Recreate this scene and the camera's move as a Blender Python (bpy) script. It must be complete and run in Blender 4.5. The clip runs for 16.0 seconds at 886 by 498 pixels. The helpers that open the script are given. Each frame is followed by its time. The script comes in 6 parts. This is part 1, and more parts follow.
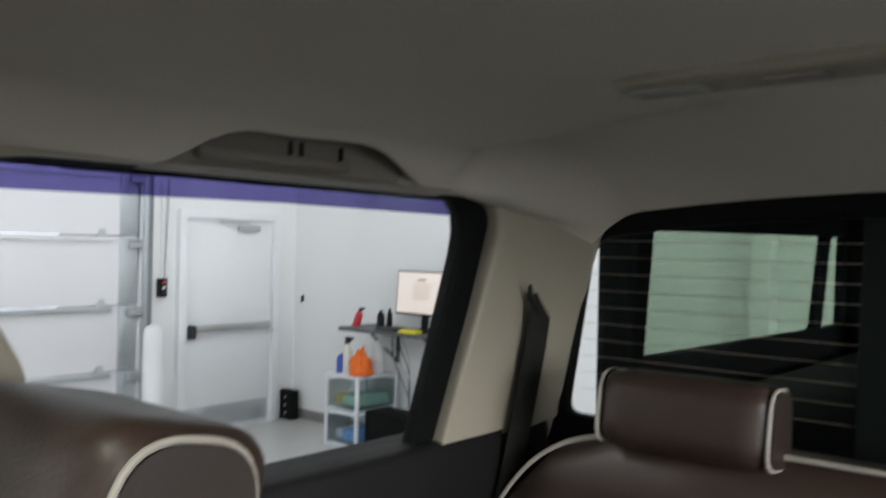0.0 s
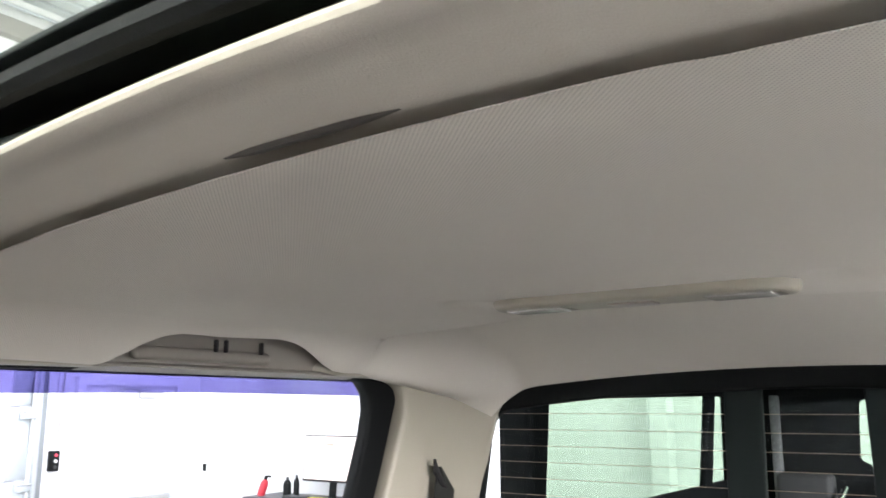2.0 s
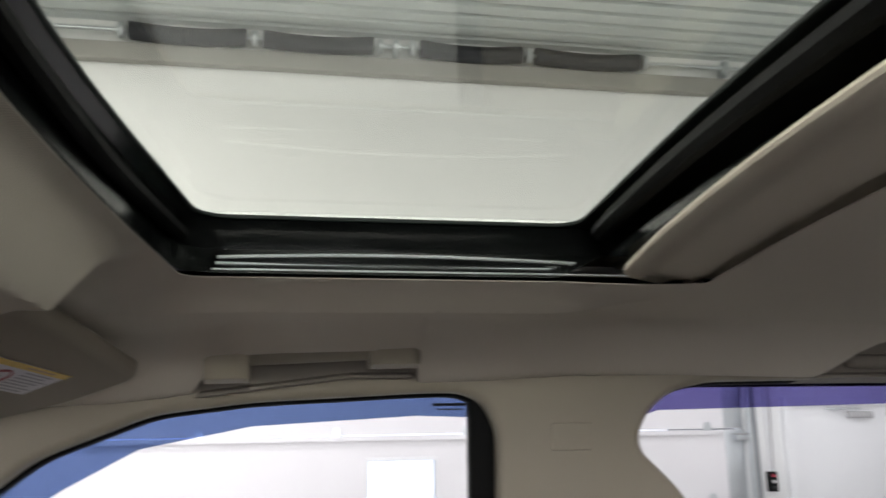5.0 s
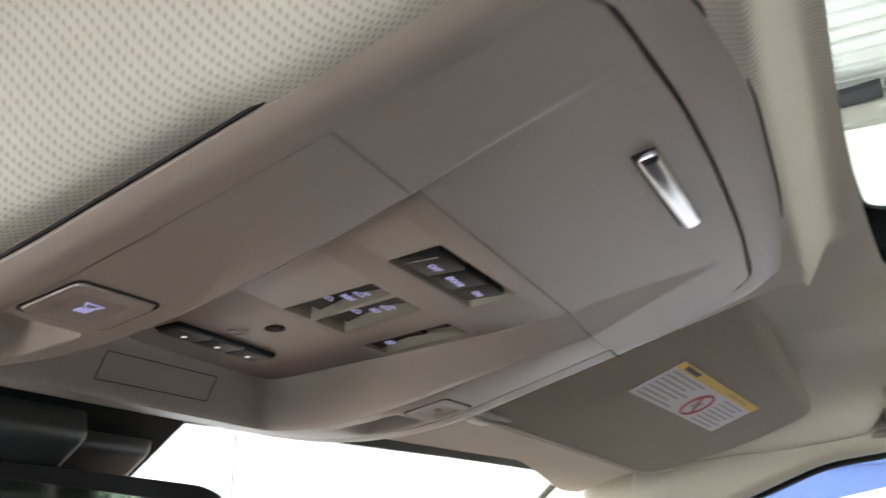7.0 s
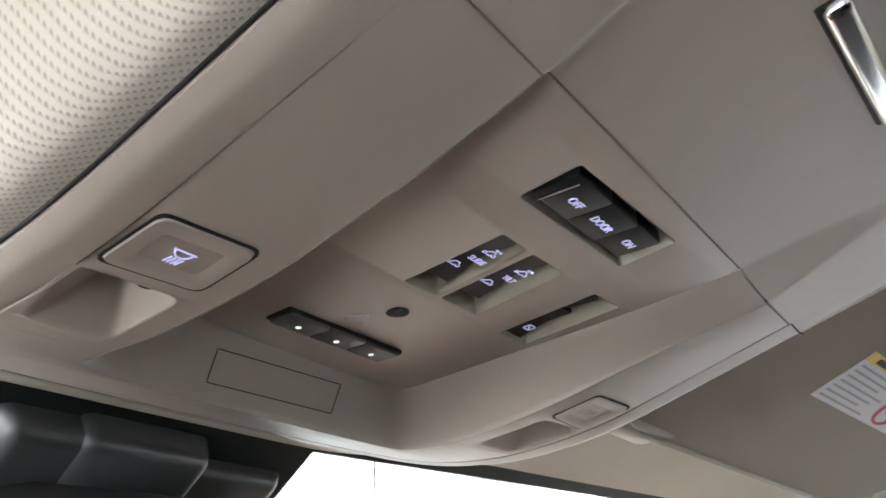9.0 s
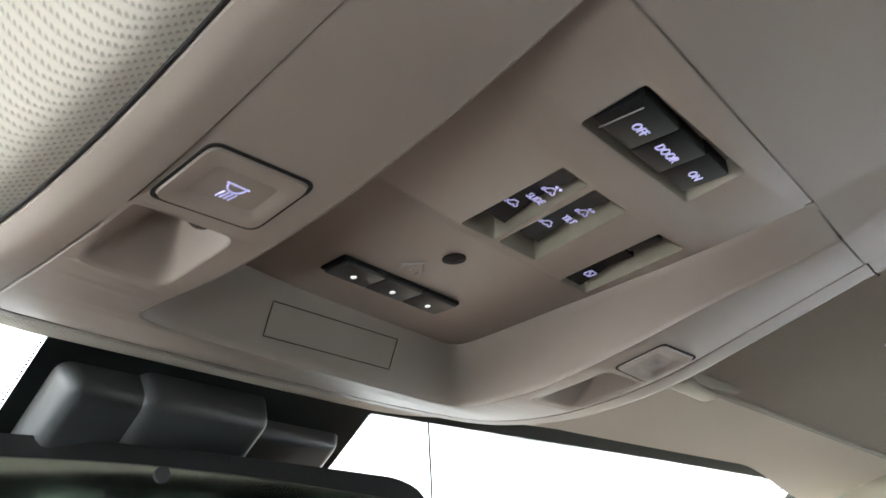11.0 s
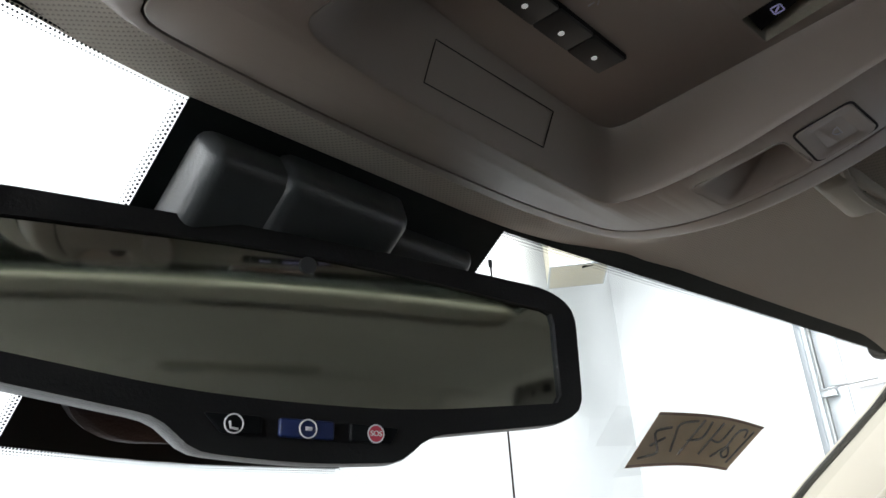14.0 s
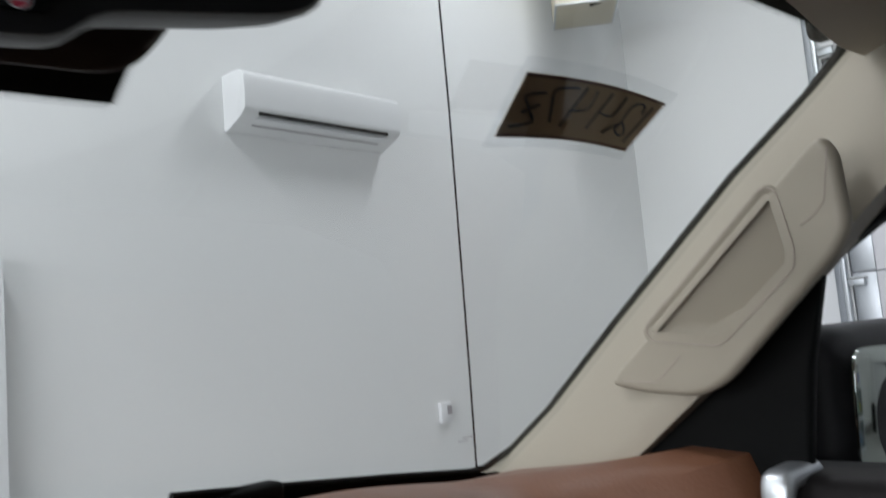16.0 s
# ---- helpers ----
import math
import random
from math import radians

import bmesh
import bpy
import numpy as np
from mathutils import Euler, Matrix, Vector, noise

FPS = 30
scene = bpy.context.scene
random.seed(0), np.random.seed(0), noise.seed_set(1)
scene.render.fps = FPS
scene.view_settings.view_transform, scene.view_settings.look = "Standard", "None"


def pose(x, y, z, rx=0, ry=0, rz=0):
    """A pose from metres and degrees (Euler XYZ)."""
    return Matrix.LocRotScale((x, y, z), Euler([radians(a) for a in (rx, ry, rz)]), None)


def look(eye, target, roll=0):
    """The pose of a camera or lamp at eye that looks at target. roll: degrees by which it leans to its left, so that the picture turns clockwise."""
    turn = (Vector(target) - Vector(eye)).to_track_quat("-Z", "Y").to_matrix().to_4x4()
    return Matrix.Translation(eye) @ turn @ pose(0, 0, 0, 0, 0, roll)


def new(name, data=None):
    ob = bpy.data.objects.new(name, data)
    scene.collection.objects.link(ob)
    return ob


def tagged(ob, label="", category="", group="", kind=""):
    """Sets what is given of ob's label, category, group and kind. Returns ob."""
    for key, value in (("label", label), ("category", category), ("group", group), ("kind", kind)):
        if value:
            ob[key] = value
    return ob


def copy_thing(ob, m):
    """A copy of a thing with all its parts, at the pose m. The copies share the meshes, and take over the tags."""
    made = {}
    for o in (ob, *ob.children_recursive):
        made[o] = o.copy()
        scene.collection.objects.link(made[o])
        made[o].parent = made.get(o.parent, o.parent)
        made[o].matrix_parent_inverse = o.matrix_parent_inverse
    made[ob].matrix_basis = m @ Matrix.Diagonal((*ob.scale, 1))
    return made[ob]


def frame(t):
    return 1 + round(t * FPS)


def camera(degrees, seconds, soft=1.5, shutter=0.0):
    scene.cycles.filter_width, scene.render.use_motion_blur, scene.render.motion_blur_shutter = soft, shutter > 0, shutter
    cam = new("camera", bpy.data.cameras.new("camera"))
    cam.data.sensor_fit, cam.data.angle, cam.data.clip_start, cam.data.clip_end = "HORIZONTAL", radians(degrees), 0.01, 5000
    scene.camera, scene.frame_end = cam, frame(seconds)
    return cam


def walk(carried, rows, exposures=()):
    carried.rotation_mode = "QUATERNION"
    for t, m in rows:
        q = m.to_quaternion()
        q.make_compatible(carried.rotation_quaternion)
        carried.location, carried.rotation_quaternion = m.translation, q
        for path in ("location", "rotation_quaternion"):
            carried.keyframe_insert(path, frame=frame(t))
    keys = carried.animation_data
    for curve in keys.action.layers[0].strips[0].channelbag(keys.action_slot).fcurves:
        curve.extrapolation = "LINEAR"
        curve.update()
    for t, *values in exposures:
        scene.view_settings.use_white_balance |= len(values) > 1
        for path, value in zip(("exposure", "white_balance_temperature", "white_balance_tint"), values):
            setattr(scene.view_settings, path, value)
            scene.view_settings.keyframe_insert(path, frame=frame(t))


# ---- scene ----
# ---- camera ----
cam = camera(56.28, 16.0, soft=1.5, shutter=0.5)
PATH = [
    (0, (-0.2106, -0.0940, 1.6296), (1.0972, -1.6071, 1.6279), 1.26),
    (0.5, (-0.2693, -0.0814, 1.6510), (0.9222, -1.6753, 1.8502), 0.55),
    (1, (-0.2866, -0.0496, 1.6577), (0.8445, -1.6726, 1.9514), 0.12),
    (1.5, (-0.3118, -0.0029, 1.6656), (0.7848, -1.6417, 2.0001), -0.14),
    (2, (-0.3066, 0.0256, 1.6673), (0.8080, -1.5924, 2.0411), -0.16),
    (2.5, (-0.3054, 0.0339, 1.6674), (0.9391, -1.4812, 2.0618), 0.31),
    (3, (-0.3080, 0.0365, 1.6683), (1.1158, -1.3111, 2.0644), 0.82),
    (3.2, (-0.3130, 0.0444, 1.6637), (1.1753, -1.2305, 2.0634), 0.80),
    (5.3, (-0.3198, 0.0739, 1.6503), (1.6190, -0.0979, 2.1106), -1.04),
    (5.5, (-0.3158, 0.0892, 1.6456), (1.6260, 0.0389, 2.1215), -0.93),
    (6, (-0.3060, 0.1445, 1.6302), (1.5963, 0.4408, 2.1720), -1.26),
    (6.5, (-0.2911, 0.1763, 1.6179), (1.5090, 0.7733, 2.2531), -1.42),
    (7, (-0.2734, 0.2016, 1.5997), (1.4257, 0.9883, 2.3027), -1.47),
    (7.5, (-0.2572, 0.2142, 1.5906), (1.3758, 1.0814, 2.3531), -2.71),
    (8, (-0.2392, 0.2233, 1.5811), (1.3548, 1.1183, 2.3924), -3.65),
    (8.5, (-0.2306, 0.2322, 1.5789), (1.3264, 1.1534, 2.4317), -3.88),
    (9, (-0.2245, 0.2347, 1.5780), (1.2694, 1.2336, 2.4558), -3.12),
    (9.2, (-0.2253, 0.2343, 1.5771), (1.2480, 1.2628, 2.4555), -2.95),
    (11.3, (-0.2150, 0.2537, 1.5655), (1.2236, 1.3581, 2.4085), -3.48),
    (11.5, (-0.2155, 0.2621, 1.5620), (1.2234, 1.3686, 2.4018), -3.60),
    (12, (-0.2178, 0.2911, 1.5549), (1.2354, 1.3923, 2.3770), -3.96),
    (12.5, (-0.2148, 0.3059, 1.5349), (1.2236, 1.4494, 2.3245), -4.01),
    (13, (-0.2130, 0.3134, 1.5217), (1.2198, 1.4695, 2.3030), -4.37),
    (13.5, (-0.2094, 0.3225, 1.5153), (1.2115, 1.4956, 2.2930), -4.65),
    (14, (-0.2051, 0.3236, 1.5147), (1.2041, 1.5127, 2.2893), -4.79),
    (14.5, (-0.1941, 0.3326, 1.5214), (1.2049, 1.5352, 2.2939), -4.87),
    (15, (-0.1454, 0.3164, 1.4921), (1.2831, 1.5759, 2.1029), -4.84),
    (15.5, (-0.1396, 0.3028, 1.4625), (1.3041, 1.6278, 1.8627), -5.03),
    (16, (-0.0860, 0.2842, 1.4557), (1.3729, 1.6358, 1.6670), -4.92),
]
walk(cam, [(t, look(eye, target, roll)) for t, eye, target, roll in PATH],
     exposures=[(0.0, -0.95, 6600, 10), (0.6, 0.45, 6550, 12), (1.2, 0.70, 6500, 14), (2.0, 0.84, 6500, 15), (3.0, 0.45, 6500, 15), (5.5, -1.0, 6900, 17), (6.0, -0.80, 6800, 16), (6.5, -0.05, 6700, 15), (8.0, 0.95, 6400, 12), (9.0, 1.05, 6450, 11),
                (11.5, 0.85, 6400, 9), (12.5, 0.22, 6400, 10), (13.5, -0.55, 6400, 11), (14.5, -0.68, 6400, 12), (15.2, -1.52, 6400, 12), (16.0, -2.03, 6400, 13)])

from mathutils.bvhtree import BVHTree

# ---- world and light ----
world = bpy.data.worlds.new("world")
world.use_nodes = True
world.node_tree.nodes["Background"].inputs[0].default_value = (0.75, 0.85, 1.0, 1)
world.node_tree.nodes["Background"].inputs[1].default_value = 0.35
scene.world = world

GROUND = -0.15
RIGHT, FRONT, LEFT, BACK, TOP = 6.6, 4.0, -5.5, -5.62, 5.2


def ceiling_lamp(x, y, power):
    data = bpy.data.lights.new("lamp_light", "AREA")
    data.shape, data.size, data.size_y, data.energy = "RECTANGLE", 0.30, 1.2, power
    data.color = (0.96, 0.98, 1.0)
    ob = new("lamp_light", data)
    ob.matrix_world = pose(x, y, TOP - 0.17)
    return ob


LAMPS = [(4.2, 2.5, 215), (3.4, -3.4, 62), (0.0, 2.8, 270), (0.0, -4.2, 58), (-3.4, 2.6, 290), (-3.4, -3.4, 62)]
for lx, ly, watts in LAMPS:
    ceiling_lamp(lx, ly, watts)

# daylight through the open bay door in the left wall
data = bpy.data.lights.new("bay_daylight", "AREA")
data.shape, data.size, data.size_y, data.energy, data.color = "RECTANGLE", 5.4, 2.2, 1250, (0.96, 0.98, 1.0)
day = new("bay_daylight", data)
data.spread = radians(130)
day.matrix_world = look((LEFT - 0.10, 0.6, GROUND + 2.3), (LEFT + 2.6, 0.6, GROUND))


# ---- materials ----
def material(name, color, rough=0.6, metal=0.0, noise_scale=40.0, vary=0.08, bump=0.0, bump_scale=400.0, spec=0.5, coat=0.0):
    """Painted, moulded or metal surface with blotches at one scale and grain at another."""
    m = bpy.data.materials.new(name)
    m.use_nodes = True
    nt = m.node_tree
    bsdf = nt.nodes["Principled BSDF"]
    bsdf.inputs["Roughness"].default_value = rough
    bsdf.inputs["Metallic"].default_value = metal
    bsdf.inputs["Specular IOR Level"].default_value = spec
    bsdf.inputs["Coat Weight"].default_value = coat
    tc = nt.nodes.new("ShaderNodeTexCoord")
    n1 = nt.nodes.new("ShaderNodeTexNoise")
    n1.inputs["Scale"].default_value = noise_scale
    n1.inputs["Detail"].default_value = 4
    nt.links.new(tc.outputs["Object"], n1.inputs["Vector"])
    ramp = nt.nodes.new("ShaderNodeMapRange")
    ramp.inputs["To Min"].default_value = 1 - vary
    ramp.inputs["To Max"].default_value = 1 + vary
    nt.links.new(n1.outputs["Fac"], ramp.inputs["Value"])
    mul = nt.nodes.new("ShaderNodeVectorMath")
    mul.operation = "SCALE"
    mul.inputs[0].default_value = color[:3]
    nt.links.new(ramp.outputs["Result"], mul.inputs["Scale"])
    nt.links.new(mul.outputs[0], bsdf.inputs["Base Color"])
    rr = nt.nodes.new("ShaderNodeMapRange")
    rr.inputs["To Min"].default_value = max(rough - 0.06, 0.02)
    rr.inputs["To Max"].default_value = min(rough + 0.06, 1)
    nt.links.new(n1.outputs["Fac"], rr.inputs["Value"])
    nt.links.new(rr.outputs["Result"], bsdf.inputs["Roughness"])
    if bump:
        n2 = nt.nodes.new("ShaderNodeTexNoise")
        n2.inputs["Scale"].default_value = bump_scale
        n2.inputs["Detail"].default_value = 3
        nt.links.new(tc.outputs["Object"], n2.inputs["Vector"])
        bp = nt.nodes.new("ShaderNodeBump")
        bp.inputs["Strength"].default_value = bump
        bp.inputs["Distance"].default_value = 0.001
        nt.links.new(n2.outputs["Fac"], bp.inputs["Height"])
        nt.links.new(bp.outputs["Normal"], bsdf.inputs["Normal"])
    return m


def knit(name, color, dark, pitch=0.00155):
    """Headliner cloth: a fine diagonal knit with dark stitches between its rows, and soft blotches."""
    m = material(name, color, 0.95, 0, 6, 0.05, spec=0.15)
    nt = m.node_tree
    bsdf = nt.nodes["Principled BSDF"]
    base = bsdf.inputs["Base Color"].links[0].from_socket
    tc = nt.nodes.new("ShaderNodeTexCoord")
    sep = nt.nodes.new("ShaderNodeSeparateXYZ")
    nt.links.new(tc.outputs["Object"], sep.inputs[0])

    def op(kind, a, b=None):
        n = nt.nodes.new("ShaderNodeMath")
        n.operation = kind
        for i, v in enumerate((a, b)):
            if v is None:
                continue
            if isinstance(v, (int, float)):
                n.inputs[i].default_value = v
            else:
                nt.links.new(v, n.inputs[i])
        return n.outputs[0]

    k = 2 * math.pi / pitch
    wob = nt.nodes.new("ShaderNodeTexNoise")
    wob.inputs["Scale"].default_value = 120.0
    nt.links.new(tc.outputs["Object"], wob.inputs["Vector"])
    slip = op("MULTIPLY", wob.outputs[0], 1.6)
    across = op("MULTIPLY", op("SUBTRACT", sep.outputs[0], sep.outputs[1]), k * 0.7071)
    along = op("MULTIPLY", op("ADD", sep.outputs[0], sep.outputs[1]), k * 0.7071 * 0.78)
    stitch = op("COSINE", op("ADD", across, slip))
    rows = op("COSINE", op("ADD", op("ADD", along, slip), op("MULTIPLY", stitch, 0.5)))
    groove = op("MAXIMUM", op("MULTIPLY", op("ADD", rows, 0.10), 0.91), 0.0)
    dots = op("MULTIPLY", groove, op("ADD", op("MULTIPLY", stitch, 0.48), 0.56))
    mix = nt.nodes.new("ShaderNodeMix")
    mix.data_type = "RGBA"
    nt.links.new(dots, mix.inputs["Factor"])
    nt.links.new(base, mix.inputs["A"])
    mix.inputs["B"].default_value = (*dark, 1)
    nt.links.new(mix.outputs["Result"], bsdf.inputs["Base Color"])
    bp = nt.nodes.new("ShaderNodeBump")
    bp.invert = True
    bp.inputs["Strength"].default_value = 0.25
    bp.inputs["Distance"].default_value = 0.0006
    nt.links.new(dots, bp.inputs["Height"])
    nt.links.new(bp.outputs["Normal"], bsdf.inputs["Normal"])
    return m


def pane(name, tint, gloss=0.08, rough=0.0):
    """Thin sheet of glass: it lets light straight through, tinted, and mirrors a little by Fresnel."""
    m = bpy.data.materials.new(name)
    m.use_nodes = True
    nt = m.node_tree
    nt.nodes.clear()
    out = nt.nodes.new("ShaderNodeOutputMaterial")
    tr = nt.nodes.new("ShaderNodeBsdfTransparent")
    tr.inputs[0].default_value = (*tint, 1)
    gl = nt.nodes.new("ShaderNodeBsdfGlossy")
    gl.inputs["Roughness"].default_value = rough
    fr = nt.nodes.new("ShaderNodeFresnel")
    fr.inputs[0].default_value = 1.45
    ml = nt.nodes.new("ShaderNodeMath")
    ml.operation = "MULTIPLY"
    ml.inputs[1].default_value = gloss * 10
    ml.use_clamp = True
    nt.links.new(fr.outputs[0], ml.inputs[0])
    mx = nt.nodes.new("ShaderNodeMixShader")
    nt.links.new(ml.outputs[0], mx.inputs[0])
    nt.links.new(tr.outputs[0], mx.inputs[1])
    nt.links.new(gl.outputs[0], mx.inputs[2])
    nt.links.new(mx.outputs[0], out.inputs[0])
    return m


def glow(name, color, strength):
    m = bpy.data.materials.new(name)
    m.use_nodes = True
    b = m.node_tree.nodes["Principled BSDF"]
    b.inputs["Base Color"].default_value = (*color, 1)
    b.inputs["Emission Color"].default_value = (*color, 1)
    b.inputs["Emission Strength"].default_value = strength
    return m


CLOTH = knit("headliner_cloth", (0.61, 0.565, 0.49), (0.385, 0.35, 0.30))
TRIM = material("beige_trim", (0.31, 0.28, 0.222), 0.55, 0, 12, 0.04, 0.25, 900)
CONSOLE = material("taupe_plastic", (0.325, 0.276, 0.238), 0.42, 0, 14, 0.05, 0.06, 2400, spec=0.5)
# beige trim darkened in colour to carry the shade inside pockets and gaps
RECESS_SHADE = material("shade_darkened_taupe", (0.20, 0.18, 0.15), 0.6, 0, 14, 0.05, 0.08, 2000)
SHADE_MAT = material("shade_cloth", (0.47, 0.43, 0.36), 0.9, 0, 8, 0.04, 0.3, 900, spec=0.2)
COVER = material("satin_black_plastic", (0.045, 0.050, 0.051), 0.36, 0, 20, 0.1, 0.1, 900, spec=0.8)
BLACK = material("black_plastic", (0.010, 0.010, 0.011), 0.42, 0, 20, 0.15, 0.2, 700, spec=0.3)
GLOSSBLACK = material("gloss_black", (0.005, 0.006, 0.006), 0.18, 0, 20, 0.1, spec=0.35)
RUBBER = material("black_rubber", (0.0045, 0.005, 0.005), 0.62, 0, 30, 0.2, 0.2, 500, spec=0.10)
FRIT = material("ceramic_frit", (0.010, 0.014, 0.013), 0.6, 0, 30, 0.1, spec=0.15)
BUTTON = material("button_black", (0.004, 0.005, 0.006), 0.5, 0, 60, 0.1, spec=0.2)
BUTTON_GREY = material("button_grey", (0.03, 0.032, 0.034), 0.45, 0, 60, 0.1)
GAP = material("dark_gap", (0.01, 0.009, 0.008), 0.8)
CHROME = material("chrome", (0.62, 0.62, 0.63), 0.17, 1.0, 60, 0.03)
ALU = material("galvanised_steel", (0.55, 0.58, 0.60), 0.38, 0.8, 9, 0.12, 0.15, 60)
LEATHER = material("brown_leather", (0.042, 0.026, 0.019), 0.42, 0, 18, 0.15, 0.5, 260)
LEATHER2 = material("dark_brown_leather", (0.028, 0.019, 0.015), 0.45, 0, 18, 0.15, 0.5, 260)
PIPING = material("cream_piping", (0.36, 0.33, 0.285), 0.6, 0, 60, 0.1)
DASH = material("saddle_dash_leather", (0.14, 0.058, 0.028), 0.5, 0, 16, 0.12, 0.5, 240)
DARKTRIM = material("dark_cabin_trim", (0.009, 0.008, 0.008), 0.65, 0, 20, 0.15, 0.3, 500, spec=0.2)
ICON = glow("lit_legend", (0.62, 0.60, 1.0), 0.14)
DOT = glow("lit_dot", (0.9, 0.92, 0.9), 0.4)
WHITEINK = material("white_ink", (0.75, 0.75, 0.75), 0.6)
GREYINK = material("grey_ink", (0.36, 0.35, 0.37), 0.7)
REDINK = material("red_button", (0.62, 0.05, 0.09), 0.5)
BLUEBTN = material("blue_button", (0.012, 0.024, 0.10), 0.35)
PAPER = material("label_paper", (0.66, 0.64, 0.66), 0.7)
YELLOW = material("yellow_header", (0.72, 0.50, 0.10), 0.7)
ORANGE = material("orange_cloth", (0.80, 0.16, 0.02), 0.8, 0, 30, 0.15)
BELT = material("seat_belt_webbing", (0.035, 0.035, 0.03), 0.85, 0, 200, 0.2, 0.4, 900)
MIRROR = material("mirror_glass", (0.53, 0.57, 0.52), 0.015, 1.0, 30, 0.01)
WALL = material("white_wall_paint", (0.80, 0.81, 0.81), 0.7, 0, 1.2, 0.025)
CEIL = material("white_ribbed_metal", (0.62, 0.66, 0.66), 0.5, 0, 2.0, 0.06)
DOORPAINT = material("white_door_paint", (0.80, 0.81, 0.83), 0.55, 0, 2, 0.03)
PANELPAINT = material("white_steel_panel", (0.78, 0.77, 0.79), 0.5, 0, 2, 0.04, 0.15, 120)
CONCRETE = material("sealed_concrete", (0.50, 0.50, 0.48), 0.35, 0, 1.5, 0.18, 0.3, 40)
SPRING = material("spring_steel", (0.045, 0.047, 0.055), 0.5, 0.4, 20, 0.2)
KRAFT = material("brown_card", (0.50, 0.34, 0.19), 0.8, 0, 30, 0.1)
KRAFT_EDGE = material("card_border", (0.20, 0.09, 0.05), 0.8)
INK = material("marker_ink", (0.03, 0.022, 0.02), 0.7)
HEATERPAINT = material("cream_enamel", (0.62, 0.57, 0.44), 0.5, 0, 8, 0.05)
CAPSHELL = material("cap_shell", (0.004, 0.005, 0.005), 0.8, 0, 12, 0.2, 0.3, 300, spec=0.06)
GLASS = pane("clear_glass", (0.95, 0.96, 0.97), 0.008)
WINDSHIELD = pane("windshield_glass", (0.90, 0.93, 0.92), 0.010)
ROOFGLASS = pane("roof_glass", (0.90, 0.92, 0.87), 0.02)
GREENGLASS = pane("green_tinted_glass", (0.525, 0.60, 0.52), 0.003)
SMOKE = pane("smoked_blue_acrylic", (0.34, 0.42, 0.60), 0.02)
SMOKE2 = pane("smoked_violet_acrylic", (0.40, 0.38, 0.62), 0.02)
SLEEVE = pane("clear_sleeve", (0.96, 0.97, 0.98), 0.008, 0.2)
FILM = pane("white_film", (0.985, 0.985, 0.985), 0.004, 0.3)
FROST = pane("frosted_plastic", (0.72, 0.78, 0.80), 0.05, 0.3)
DAY = glow("daylight_backdrop", (0.82, 0.90, 1.0), 2.2)
TUBE = glow("lamp_diffuser", (0.95, 0.98, 1.0), 6.0)
SCREEN = glow("lit_screen", (0.80, 0.70, 0.64), 0.75)


# ---- mesh helpers ----
def thing(name, label, category, group="", kind="", at=None):
    ob = new(name)
    ob.empty_display_size = 0.02
    if at is not None:
        ob.matrix_world = Matrix.Translation(at)
    return tagged(ob, label, category, group, kind)


def part(name, bm, mat, parent=None, label="", smooth=True, m=None):
    """Link a bmesh as one mesh object under its thing."""
    me = bpy.data.meshes.new(name)
    bm.normal_update()
    bm.to_mesh(me)
    bm.free()
    me.materials.append(mat)
    if smooth:
        for p in me.polygons:
            p.use_smooth = True
        me.set_sharp_from_angle(angle=radians(38))
    ob = new(name, me)
    if parent is not None:
        ob.parent = parent
        ob.matrix_parent_inverse = parent.matrix_world.inverted()
    if m is not None:
        ob.matrix_basis = m
    if label:
        ob["label"] = label
    return ob


def solo(name, bm, mat, label, category, group="", kind="", smooth=True):
    return tagged(part(name, bm, mat, None, "", smooth), label, category, group, kind)


def box(cx, cy, cz, sx, sy, sz, bevel=0.0, seg=2, m=None, bm=None):
    bm = bm or bmesh.new()
    got = bmesh.ops.create_cube(bm, size=1)["verts"]
    for v in got:
        v.co = Vector((v.co.x * sx, v.co.y * sy, v.co.z * sz))
    if bevel:
        edges = list({e for v in got for e in v.link_edges})
        res = bmesh.ops.bevel(bm, geom=edges, offset=min(bevel, 0.49 * min(sx, sy, sz)), segments=seg, affect="EDGES", profile=0.5)
        got = list({v for f in res["faces"] for v in f.verts} | {v for v in got if v.is_valid})
    t = (m or Matrix.Identity(4)) @ Matrix.Translation((cx, cy, cz))
    for v in got:
        v.co = t @ v.co
    return bm


def grid_mesh(loops, closed=False, caps=False, bm=None):
    """Skin a row of equal-length loops of points."""
    bm = bm or bmesh.new()
    rows = [[bm.verts.new(p) for p in loop] for loop in loops]
    n = len(rows[0])
    for a, b in zip(rows, rows[1:]):
        for i in range(n if closed else n - 1):
            j = (i + 1) % n
            bm.faces.new((a[i], a[j], b[j], b[i]))
    if caps:
        bm.faces.new(rows[0][::-1])
        bm.faces.new(rows[-1])
    return bm


def tube(points, r, sides=8, bm=None, radii=None):
    pts = [Vector(p) for p in points]
    loops = []
    ref = Vector((0.13, 0.31, 0.94))
    for i, p in enumerate(pts):
        d = (pts[min(i + 1, len(pts) - 1)] - pts[max(i - 1, 0)]).normalized()
        a = d.cross(ref).normalized()
        b = d.cross(a)
        rr = radii[i] if radii else r
        loops.append([p + rr * (math.cos(t) * a + math.sin(t) * b) for t in [2 * math.pi * k / sides for k in range(sides)]])
    return grid_mesh(loops, True, True, bm)


